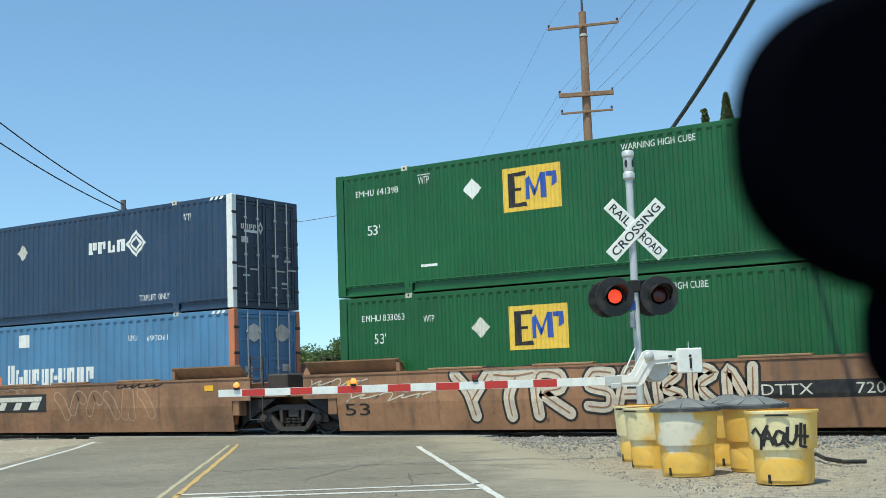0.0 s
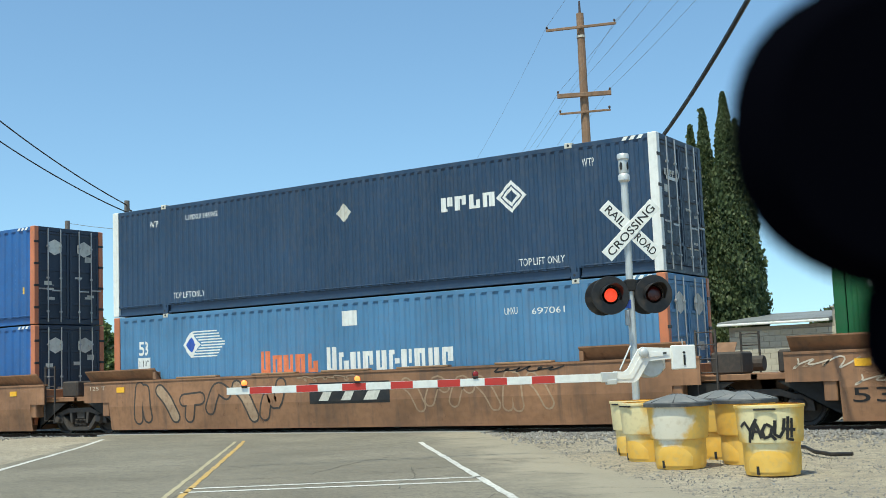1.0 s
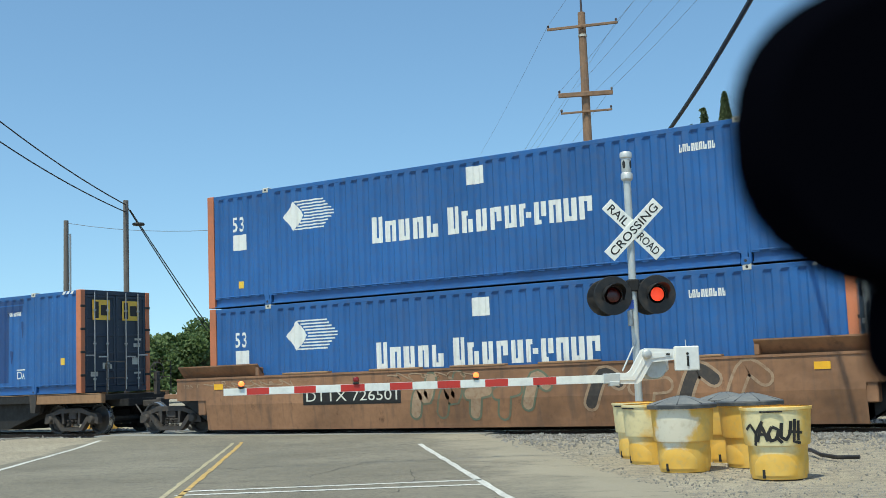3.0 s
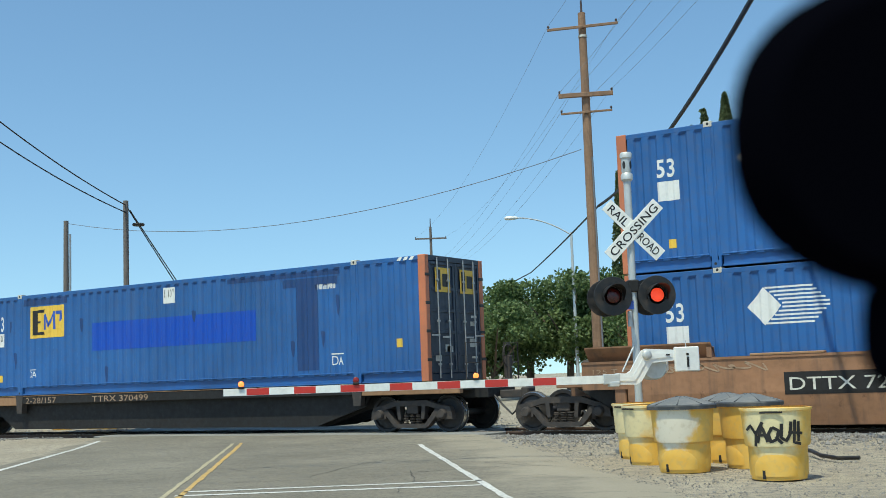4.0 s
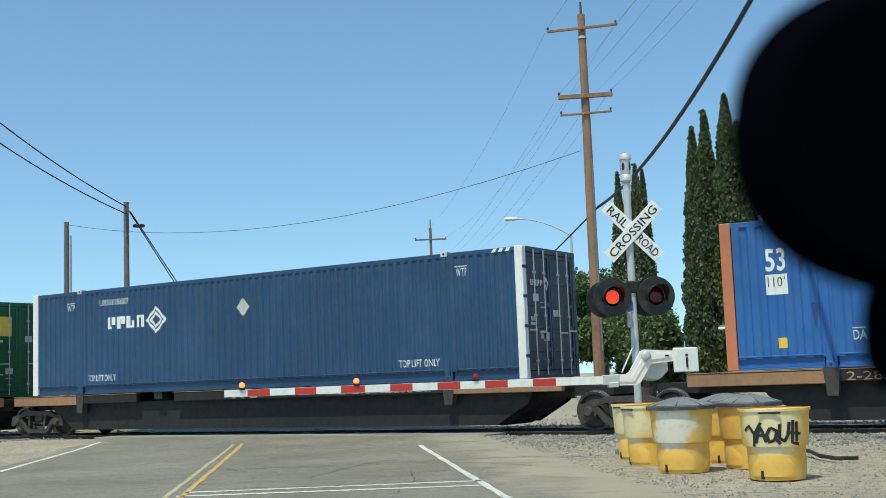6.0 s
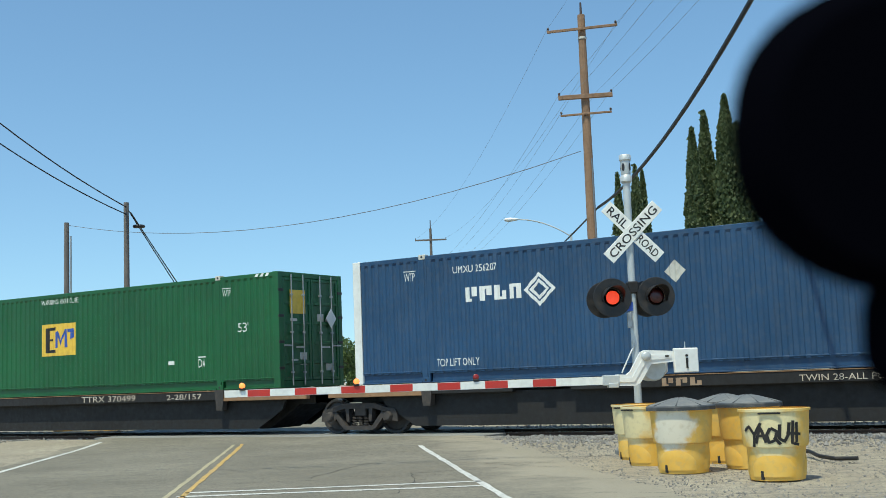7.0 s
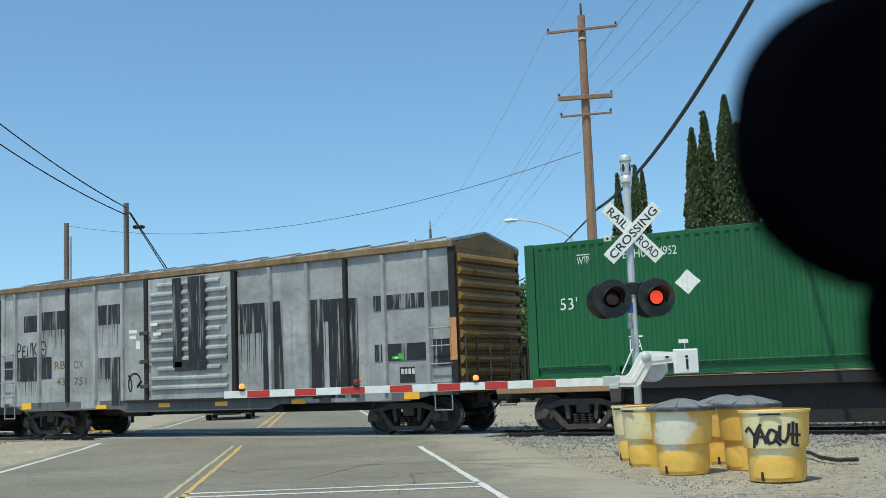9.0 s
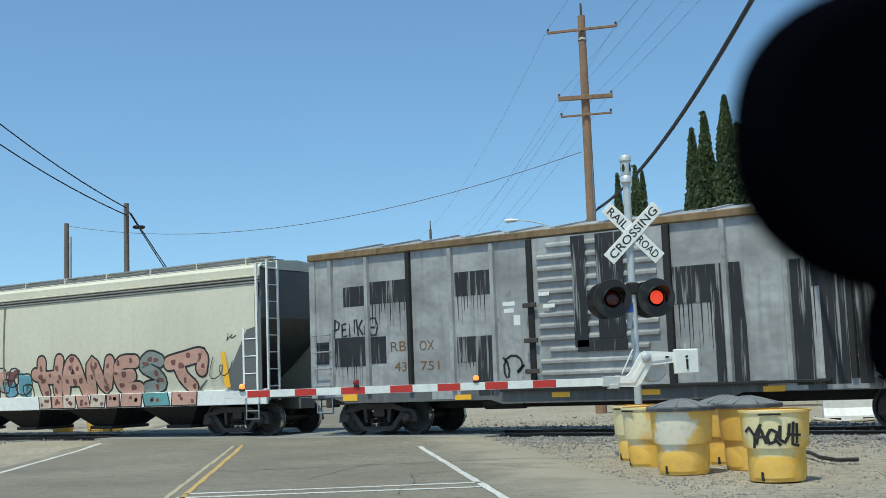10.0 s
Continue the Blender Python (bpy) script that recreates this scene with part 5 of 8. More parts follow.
# ends with pressed horizontal ribs
for x, s in ((BL, 1), (0.0, -1)):
    e = part("end_wall", Mesh().box(min(x - s * 0.05, x - s * 0.01), max(x - s * 0.05, x - s * 0.01), -1.45, 1.45, 0.98, 4.24), M["boxyellow"], boxcar, "yellow and rust-stained end with horizontal ribs")
    for i in range(11):
        z = 1.16 + i * 0.285
        part("end_rib", Mesh().extrude([(x - s * 0.02, z - 0.115), (x + s * 0.09, z - 0.075), (x + s * 0.125, z), (x + s * 0.09, z + 0.075), (x - s * 0.02, z + 0.115)], "y", -1.36, 1.36), M["boxyellow"], e)
    part("gable", Mesh().extrude([(-1.50, 4.24), (1.50, 4.24), (1.50, 4.34), (0, 4.66), (-1.50, 4.34)], "x", min(x, x - s * 0.06), max(x, x - s * 0.06)), M["boxyellow"], boxcar)
    for y in (-1.3, 0.75):
        part("end_ladder", Mesh().path([(x + s * 0.13, y, 1.15), (x + s * 0.13, y, 2.25), (x + s * 0.13, y + 0.5, 2.25), (x + s * 0.13, y + 0.5, 1.15), (x + s * 0.13, y, 1.15)], 0.022).path([(x + s * 0.13, y, 1.55), (x + s * 0.13, y + 0.5, 1.55)], 0.013).path([(x + s * 0.13, y, 1.9), (x + s * 0.13, y + 0.5, 1.9)], 0.013), M["truck"], boxcar)
    part("crossover_step", Mesh().box(min(x, x + s * 0.45), max(x, x + s * 0.45), -0.9, 0.9, 1.08, 1.12), M["truck"], boxcar)
    part("coupler", Mesh().box(min(x, x + s * 0.6), max(x, x + s * 0.6), -0.1, 0.1, 0.76, 0.94, 0.02).box(min(x + s * 0.45, x + s * 0.65), max(x + s * 0.45, x + s * 0.65), -0.17, 0.2, 0.70, 1.0, 0.03), M["truck"], boxcar)
# roof with cross ribs
roof = part("roof", Mesh().extrude([(-1.55, 4.36), (0, 4.64), (1.55, 4.36), (1.55, 4.39), (0, 4.67), (-1.55, 4.39)], "x", 0.0, BL), M["silver"], boxcar, "grey ribbed metal roof")
for i in range(14):
    b = BL * (i + 1) / 14
    part("roof_rib", Mesh().extrude([(-1.56, 4.385), (0, 4.665), (1.56, 4.385), (1.56, 4.43), (0, 4.71), (-1.56, 4.43)], "x", b - 0.12, b), M["silver"], roof)
part("underframe", Mesh().box(0.3, BL - 0.3, -0.35, 0.35, 0.62, 0.98, 0.02).box(5.5, 9.5, -1.2, 1.2, 0.72, 0.95, 0.02).tube((4.4, -0.8, 0.78), (5.4, -0.8, 0.78), 0.18, n=12).box(9.8, 10.4, -1.2, -0.6, 0.66, 0.95, 0.02), M["spine"], boxcar)
# sprayed blocks
for i, (x0, x1, z0, z1) in enumerate(((0.98, 1.60, 3.08, 3.55), (1.76, 2.78, 3.10, 3.62), (4.10, 5.00, 3.12, 3.66), (0.08, 0.54, 1.76, 2.28), (0.70, 1.60, 1.68, 2.36), (1.76, 2.18, 1.72, 2.34),
                                      (4.10, 5.00, 1.66, 2.22), (4.62, 5.00, 0.92, 1.66), (9.22, 10.21, 2.62, 3.36), (10.02, 10.21, 1.00, 2.62), (10.37, 10.66, 1.00, 3.36), (11.55, 11.92, 0.95, 3.32),
                                      (11.92, 12.54, 2.78, 3.30), (12.08, 12.54, 0.95, 2.78), (12.70, 12.95, 0.95, 3.28),
                                      (13.42, 13.64, 2.93, 3.28), (13.80, 14.84, 2.95, 3.28), (15.0, 15.48, 2.95, 3.28), (13.42, 13.64, 1.76, 2.15), (13.80, 14.84, 1.76, 2.15), (15.0, 15.48, 1.60, 2.20))):
    marks(poly_bm([rect(x0, x1, z0, z1)]), "graffiti_block", "run", boxcar, BY, "streaked black spray-painted block", 0.004 + 0.0007 * i)
rnd = random.Random(77)
for x0, x1, top, low in ((9.30, 9.98, 2.62, 1.2), (0.72, 1.58, 1.70, 1.2), (1.80, 2.72, 3.10, 2.4), (4.12, 4.60, 1.66, 1.25), (11.96, 12.06, 2.78, 1.0), (4.15, 4.95, 3.12, 2.4)):
    x = x0
    while x < x1:
        w = rnd.uniform(0.012, 0.04)
        z = top - (top - low) * rnd.uniform(0.25, 1.0)
        marks(poly_bm([[(x, top + 0.02), (x + w * 0.4, z), (x + w * 0.6, z), (x + w, top + 0.02)]]), "paint_run", "run", boxcar, BY, lift=0.005)
        x += w + rnd.uniform(0.03, 0.12)
for x0, x1, z0, z1 in ((7.06, 7.38, 1.86, 4.18), (7.62, 8.22, 2.02, 4.18), (7.12, 8.24, 1.76, 2.00)):
    bm = poly_bm([rect(x0, x1, z0, z1)])
    marks(bm, "graffiti_block", "run", boxcar, -1.602, "streaked black spray-painted block over the door ribs")
lettered(boxcar, "RB", 2.31, 2.74, 1.98, 2.20, "ochre", BY)
lettered(boxcar, "OX", 3.10, 3.50, 1.97, 2.19, "ochre", BY)
lettered(boxcar, "43", 2.40, 2.74, 1.52, 1.73, "ochre", BY)
lettered(boxcar, "751", 3.12, 3.62, 1.52, 1.72, "ochre", BY)
TAG = [[(0.02, 0.0), (0.05, 1.0), (0.14, 0.8), (0.12, 0.5), (0.03, 0.4)], [(0.30, 0.75), (0.20, 0.7), (0.20, 0.05), (0.31, 0.1)], [(0.20, 0.42), (0.29, 0.45)], [(0.37, 0.05), (0.36, 0.75), (0.47, 0.2), (0.48, 0.95)],
       [(0.52, 0.95), (0.56, 0.05)], [(0.65, 0.9), (0.57, 0.5), (0.66, 0.1)], [(0.70, 0.1), (0.73, 0.9)], [(0.98, 0.55), (0.93, 0.95), (0.83, 0.95), (0.79, 0.5), (0.84, 0.05), (0.94, 0.05), (0.98, 0.5)], [(0.68, 0.5), (0.92, 0.45)]]
for line in TAG:
    marks(poly_bm(ribbon([(0.66 + 1.32 * a, 2.36 + 0.44 * b) for a, b in line], 0.045, False)), "graffiti_tag", "black", boxcar, BY, lift=0.007)
scrawl(boxcar, BY, 5.2, 5.85, 1.25, 1.8, 2, 32, "spine", 0.05)
scrawl(boxcar, BY, 12.65, 13.05, 1.35, 1.62, 3, 33, "reflector", 0.03)
for x, z, w, h in ((5.30, 2.83, 0.30, 0.09), (5.33, 2.68, 0.24, 0.09), (5.56, 2.40, 0.16, 0.22), (6.25, 2.98, 0.26, 0.08), (6.35, 2.72, 0.28, 0.08)):
    marks(poly_bm([rect(x, x + w, z, z + h)]), "paper_notice", "white", boxcar, BY if x < 6 else -1.602, "white paper notice")
for x, z, w, h in ((14.1, 1.25, 0.42, 0.36),):
    marks(poly_bm([rect(x, x + w, z, z + h)]), "data_panel", "black", boxcar, BY, "black data stencil panel")
    for i in range(4):
        marks(poly_bm([rect(x + 0.04 + 0.1 * i, x + 0.11 + 0.1 * i, z + 0.2, z + 0.32)]), "stencil_bar", "castw", boxcar, BY, lift=0.008)
part("post_patch", Mesh().box(BL - 0.155, BL + 0.032, -1.508, -1.498, 1.72, 2.66, 0.004), M["rustpatch"], boxcar, "orange rusted lower corner post")
M["sticker"] = surface("green_sticker", (0.06, 0.42, 0.05), 0.5, vary=0.1)
marks(poly_bm([[(13.90, 1.80), (14.22, 1.79), (14.22, 1.91), (14.10, 1.93), (14.07, 1.87), (13.90, 1.86)]]), "sticker", "sticker", boxcar, BY, "bright green sticker", 0.02)
marks(poly_bm([rect(13.98, 14.08, 1.81, 1.85)]), "sticker", "white", boxcar, BY, "white mark on the green sticker", 0.024)
bogie(boxcar, 14.0)
bogie(boxcar, 1.6)


# -- covered hopper --
HL = 16.6
hopper = tagged(new("covered_hopper"), "cream covered hopper car with colourful graffiti along the bottom", "rail car", "cars of the train")
for s in (-1, 1):
    prof = [(1.40, 1.22), (1.50, 1.8), (1.53, 2.6), (1.52, 3.4), (1.50, 3.86)]
    skin = [(s * a, b) for a, b in prof] + [(s * (a - 0.03), b) for a, b in prof[::-1]]
    part("side_sheet", Mesh().extrude(skin, "x", 0.3, HL - 0.3), M["cream"], hopper, smooth=True)
    for z in (3.86, 3.94, 4.02):
        part("top_bead", Mesh().extrude([(s * 1.47, z), (s * 1.535, z + 0.02), (s * 1.535, z + 0.05), (s * 1.47, z + 0.075)], "x", 0.2, HL - 0.15), M["hopband"] if z < 4.0 else M["cream"], hopper)
    part("top_plate", Mesh().extrude([(s * 1.50, 4.09), (s * 1.50, 4.26), (s * 1.38, 4.36), (s * 1.34, 4.36), (s * 1.46, 4.25), (s * 1.46, 4.09)], "x", 0.2, HL - 0.15), M["cream"], hopper)
    y0, y1 = sorted((s * 1.40, s * 1.49))
    part("side_sill", Mesh().box(0.0, HL, y0, y1, 0.86, 1.24, 0.012), M["white"], hopper)
    for x in (0.5, HL - 0.5):
        k = 1 if x > 1 else -1
        # flat dark sheet over the side, painting in the shade of the end opening
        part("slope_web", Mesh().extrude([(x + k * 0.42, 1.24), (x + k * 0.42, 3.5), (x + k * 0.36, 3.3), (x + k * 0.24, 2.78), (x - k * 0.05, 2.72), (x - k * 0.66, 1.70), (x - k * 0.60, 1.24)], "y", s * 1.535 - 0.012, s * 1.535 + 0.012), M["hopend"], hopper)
        xa = x + k * 0.06
        for q in (xa - 0.22, xa + 0.22):
            part("ladder_stile", Mesh().box(q - 0.03, q + 0.03, min(s * 1.50, s * 1.56), max(s * 1.50, s * 1.56), 1.0, 2.75 if (q - x) * k < 0 else 4.35), M["white"], hopper)
        for z in (1.2, 1.62, 2.05, 2.48):
            part("ladder_rung", Mesh().tube((xa - 0.22, s * 1.55, z), (xa + 0.22, s * 1.55, z), 0.016, n=6), M["white"], hopper)
        part("step_iron", Mesh().path([(xa - 0.2, s * 1.5, 0.9), (xa - 0.2, s * 1.5, 0.5), (xa + 0.2, s * 1.5, 0.5), (xa + 0.2, s * 1.5, 0.9)], 0.018).path([(xa - 0.2, s * 1.5, 0.7), (xa + 0.2, s * 1.5, 0.7)], 0.014), M["bar"], hopper)
part("roof", Mesh().extrude([(-1.40, 4.30), (-0.8, 4.47), (0, 4.52), (0.8, 4.47), (1.40, 4.30), (1.3, 4.24), (-1.3, 4.24)], "x", 0.2, HL - 0.15), M["cream"], hopper)
part("roof_walk", Mesh().box(0.1, HL - 0.05, -1.30, -0.95, 4.52, 4.55).box(0.1, HL - 0.05, 0.95, 1.30, 4.52, 4.55), M["bar"], hopper, "grey grating walkway on the roof")
for i in range(10):
    x = 0.6 + i * 1.7
    for s in (-1, 1):
        part("walk_bracket", Mesh().path([(x, s * 1.36, 4.20), (x, s * 1.36, 4.52), (x, s * 0.95, 4.52)], 0.022), M["cream"], hopper)
part("hatch_trough", Mesh().box(0.8, HL - 0.8, -0.3, 0.3, 4.50, 4.62, 0.03), M["hopend"], hopper)
for k, x in ((1, HL - 0.15), (-1, 0.2)):
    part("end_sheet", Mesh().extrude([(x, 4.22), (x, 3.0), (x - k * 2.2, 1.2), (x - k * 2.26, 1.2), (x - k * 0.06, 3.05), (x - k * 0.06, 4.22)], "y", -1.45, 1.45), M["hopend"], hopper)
    xe = x + k * 0.12
    for y in (-1.35, -0.95, 0.95, 1.35):
        part("end_stile", Mesh().box(xe - 0.025, xe + 0.025, y - 0.025, y + 0.025, 0.95, 4.45), M["white"], hopper)
    for i in range(8):
        for y in (-1.35, 0.95):
            part("end_rung", Mesh().tube((xe, y, 1.3 + i * 0.42), (xe, y + 0.4, 1.3 + i * 0.42), 0.015, n=6), M["white"], hopper)
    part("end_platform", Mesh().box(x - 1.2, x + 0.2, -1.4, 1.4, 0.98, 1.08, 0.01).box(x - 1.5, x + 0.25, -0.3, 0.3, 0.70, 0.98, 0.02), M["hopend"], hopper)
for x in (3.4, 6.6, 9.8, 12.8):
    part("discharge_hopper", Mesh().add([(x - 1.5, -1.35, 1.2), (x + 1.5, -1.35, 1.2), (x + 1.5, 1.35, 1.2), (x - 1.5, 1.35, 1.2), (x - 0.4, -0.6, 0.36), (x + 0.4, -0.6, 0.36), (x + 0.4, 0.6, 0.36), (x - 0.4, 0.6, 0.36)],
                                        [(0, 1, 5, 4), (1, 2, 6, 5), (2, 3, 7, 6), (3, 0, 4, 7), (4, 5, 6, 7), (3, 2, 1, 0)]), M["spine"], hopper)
    part("outlet_gate", Mesh().box(x - 0.45, x + 0.45, -0.7, 0.7, 0.27, 0.36, 0.02), M["truck"], hopper)
part("centre_sill", Mesh().box(1.5, HL - 1.5, -0.3, 0.3, 0.75, 1.1), M["spine"], hopper)
M["duskpaint"] = surface("grey_green_spray_paint", (0.22, 0.25, 0.23), 0.6, dirty=0.25)
M["bluepaint"] = surface("sky_blue_spray_paint", (0.16, 0.36, 0.46), 0.6, dirty=0.25)
rnd = random.Random(41)
FIGURES = [(0.34, "pinkpaint", [[(-8.30, 2.20), (-8.32, 1.75), (-8.22, 1.36)], [(-8.58, 1.86), (-8.1, 1.76), (-7.62, 1.78)], [(-7.55, 2.22), (-7.66, 1.75), (-7.72, 1.36)]]),
           (0.32, "pinkpaint", [[(-7.38, 1.36), (-7.22, 1.95), (-7.02, 2.18), (-6.80, 1.95), (-6.58, 1.36)], [(-7.15, 1.66), (-6.78, 1.66)]]),
           (0.34, "pinkpaint", [[(-6.30, 1.36), (-6.22, 2.12), (-5.74, 1.42), (-5.52, 2.12)]]),
           (0.34, "pinkpaint", [[(-4.55, 2.08), (-5.08, 2.06), (-5.22, 1.74), (-5.06, 1.40), (-4.45, 1.36)], [(-5.05, 1.70), (-4.70, 1.72)]]),
           (0.32, "duskpaint", [[(-3.62, 2.06), (-3.98, 2.16), (-4.22, 1.95), (-3.75, 1.70), (-3.62, 1.46), (-4.15, 1.36)]]),
           (0.36, "pinkpaint", [[(-3.28, 1.98), (-2.7, 2.08), (-2.12, 2.14), (-2.14, 1.80)], [(-2.95, 1.95), (-2.80, 1.62), (-2.52, 1.36)]])]
for i, (w, fill, lines) in enumerate(FIGURES):
    fat_figure(hopper, -1.525, HL, lines, w, 0.055, fill, 0.0005 * i, rnd)
for fill, x, z, r in (("bluepaint", -9.15, 1.62, 0.42), ("tealpaint", -8.95, 1.40, 0.26), ("bluepaint", -9.75, 1.50, 0.34), ("maroon", -9.55, 1.80, 0.30), ("pinkpaint", -10.1, 1.75, 0.40), ("tealpaint", -10.5, 1.55, 0.38), ("maroon", -10.9, 1.62, 0.34)):
    for k in range(5):
        marks(poly_bm([bubble(HL + x + rnd.uniform(-0.5, 0.5) * r, z + rnd.uniform(-0.4, 0.4) * r, r * rnd.uniform(0.35, 0.6), r * rnd.uniform(0.35, 0.6), rnd, 16)]), "graffiti_fill", fill, hopper, -1.525, lift=0.004 + 0.0005 * k)
    marks(poly_bm(ribbon(bubble(HL + x, z, r * 0.8, r * 0.8, rnd, 18), 0.04)), "graffiti_outline", "black", hopper, -1.525, lift=0.0075)
# the figures' feet run on over the sill
for i, (a, b, fill) in enumerate(((-8.42, -7.95, "chalk"), (-7.88, -7.45, "pinkpaint"), (-7.42, -6.95, "chalk"), (-6.86, -6.38, "pinkpaint"), (-6.30, -5.75, "chalk"), (-5.66, -5.2, "pinkpaint"), (-5.1, -4.35, "pinkpaint"), (-4.25, -3.35, "tealpaint"), (-3.2, -2.35, "pinkpaint"))):
    t = rnd.uniform(-0.06, 0.06)
    marks(poly_bm([[(HL + a - 0.04 + t, 0.87), (HL + b + 0.04 + t, 0.87), (HL + b + 0.04 - t, 1.23), (HL + a - 0.04 - t, 1.23)]]), "graffiti_edge", "black", hopper, -1.49, lift=0.003)
    marks(poly_bm([[(HL + a + t, 0.90), (HL + b + t, 0.90), (HL + b - t, 1.23), (HL + a - t, 1.23)]]), "graffiti_fill", fill, hopper, -1.49, lift=0.0045)
    for _ in range(3):
        marks(poly_bm([bubble(HL + rnd.uniform(a + 0.1, b - 0.1), rnd.uniform(0.98, 1.15), 0.06, 0.05, rnd, 10)]), "graffiti_spot", "maroon", hopper, -1.49, lift=0.006)
part("side_seam", Mesh().path([(HL - 9.92, -1.53, 3.86), (HL - 9.94, -1.545, 3.0), (HL - 9.96, -1.535, 2.2), (HL - 9.97, -1.43, 1.25)], 0.022), M["hopband"], hopper)
scrawl(hopper, -1.53, HL - 1.8, HL - 1.15, 1.3, 2.2, 2, 44, "spine", 0.025)
scrawl(hopper, -1.53, HL - 1.25, HL - 0.95, 2.45, 2.7, 2, 45, "spine", 0.02)
marks(poly_bm([[(HL - 1.32, 1.3), (HL - 1.12, 1.3), (HL - 1.30, 2.2), (HL - 1.45, 2.2)]]), "paint_stripe", "reflector", hopper, -1.53)
bogie(hopper, HL - 1.38)
bogie(hopper, 1.38)

TRAIN += [(well_green, 40.80, 0.0), (well_pale, 21.34, 0.0), (well_blue, 1.87, 0.0), (spine_blue, -19.16, 0.0), (spine_umax, -39.74, 0.0), (spine_green, -58.20, 0.0),
          (boxcar, -75.55, 0.0), (hopper, -77.0 - HL, 0.0)]


# ---- crossing signal and gate ----
M["alu"] = surface("aluminium_mast_paint", (0.55, 0.57, 0.57), 0.45, 0.3, vary=0.06, dirty=0.25, streak=0.15, dirt=(0.3, 0.28, 0.25))
M["gatewhite"] = surface("off_white_gate_paint", (0.78, 0.78, 0.75), 0.45, vary=0.05, dirty=0.2, dirt=(0.35, 0.33, 0.3))
M["reflwhite"] = surface("white_reflective_sheet", (0.84, 0.84, 0.79), 0.4, vary=0.05, dirty=0.2)
M["reflred"] = surface("red_reflective_sheet", (0.52, 0.035, 0.025), 0.4, vary=0.08, dirty=0.15)
M["lensdark"] = surface("unlit_red_lens", (0.06, 0.006, 0.006), 0.15, vary=0.1, dirty=0.0, bump=0.3)
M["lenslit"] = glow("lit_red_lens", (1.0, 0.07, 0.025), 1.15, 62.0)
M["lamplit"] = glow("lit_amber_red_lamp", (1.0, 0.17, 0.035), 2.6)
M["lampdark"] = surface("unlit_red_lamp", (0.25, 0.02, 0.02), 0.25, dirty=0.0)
FLASH = []


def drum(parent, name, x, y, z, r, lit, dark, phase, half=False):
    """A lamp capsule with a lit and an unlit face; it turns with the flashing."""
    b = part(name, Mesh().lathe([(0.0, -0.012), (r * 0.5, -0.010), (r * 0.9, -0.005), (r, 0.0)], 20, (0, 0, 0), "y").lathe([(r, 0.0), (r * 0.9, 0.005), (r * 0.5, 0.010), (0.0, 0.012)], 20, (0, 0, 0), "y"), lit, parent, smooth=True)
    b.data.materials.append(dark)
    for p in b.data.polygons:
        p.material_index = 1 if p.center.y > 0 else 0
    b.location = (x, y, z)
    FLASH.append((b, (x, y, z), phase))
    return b


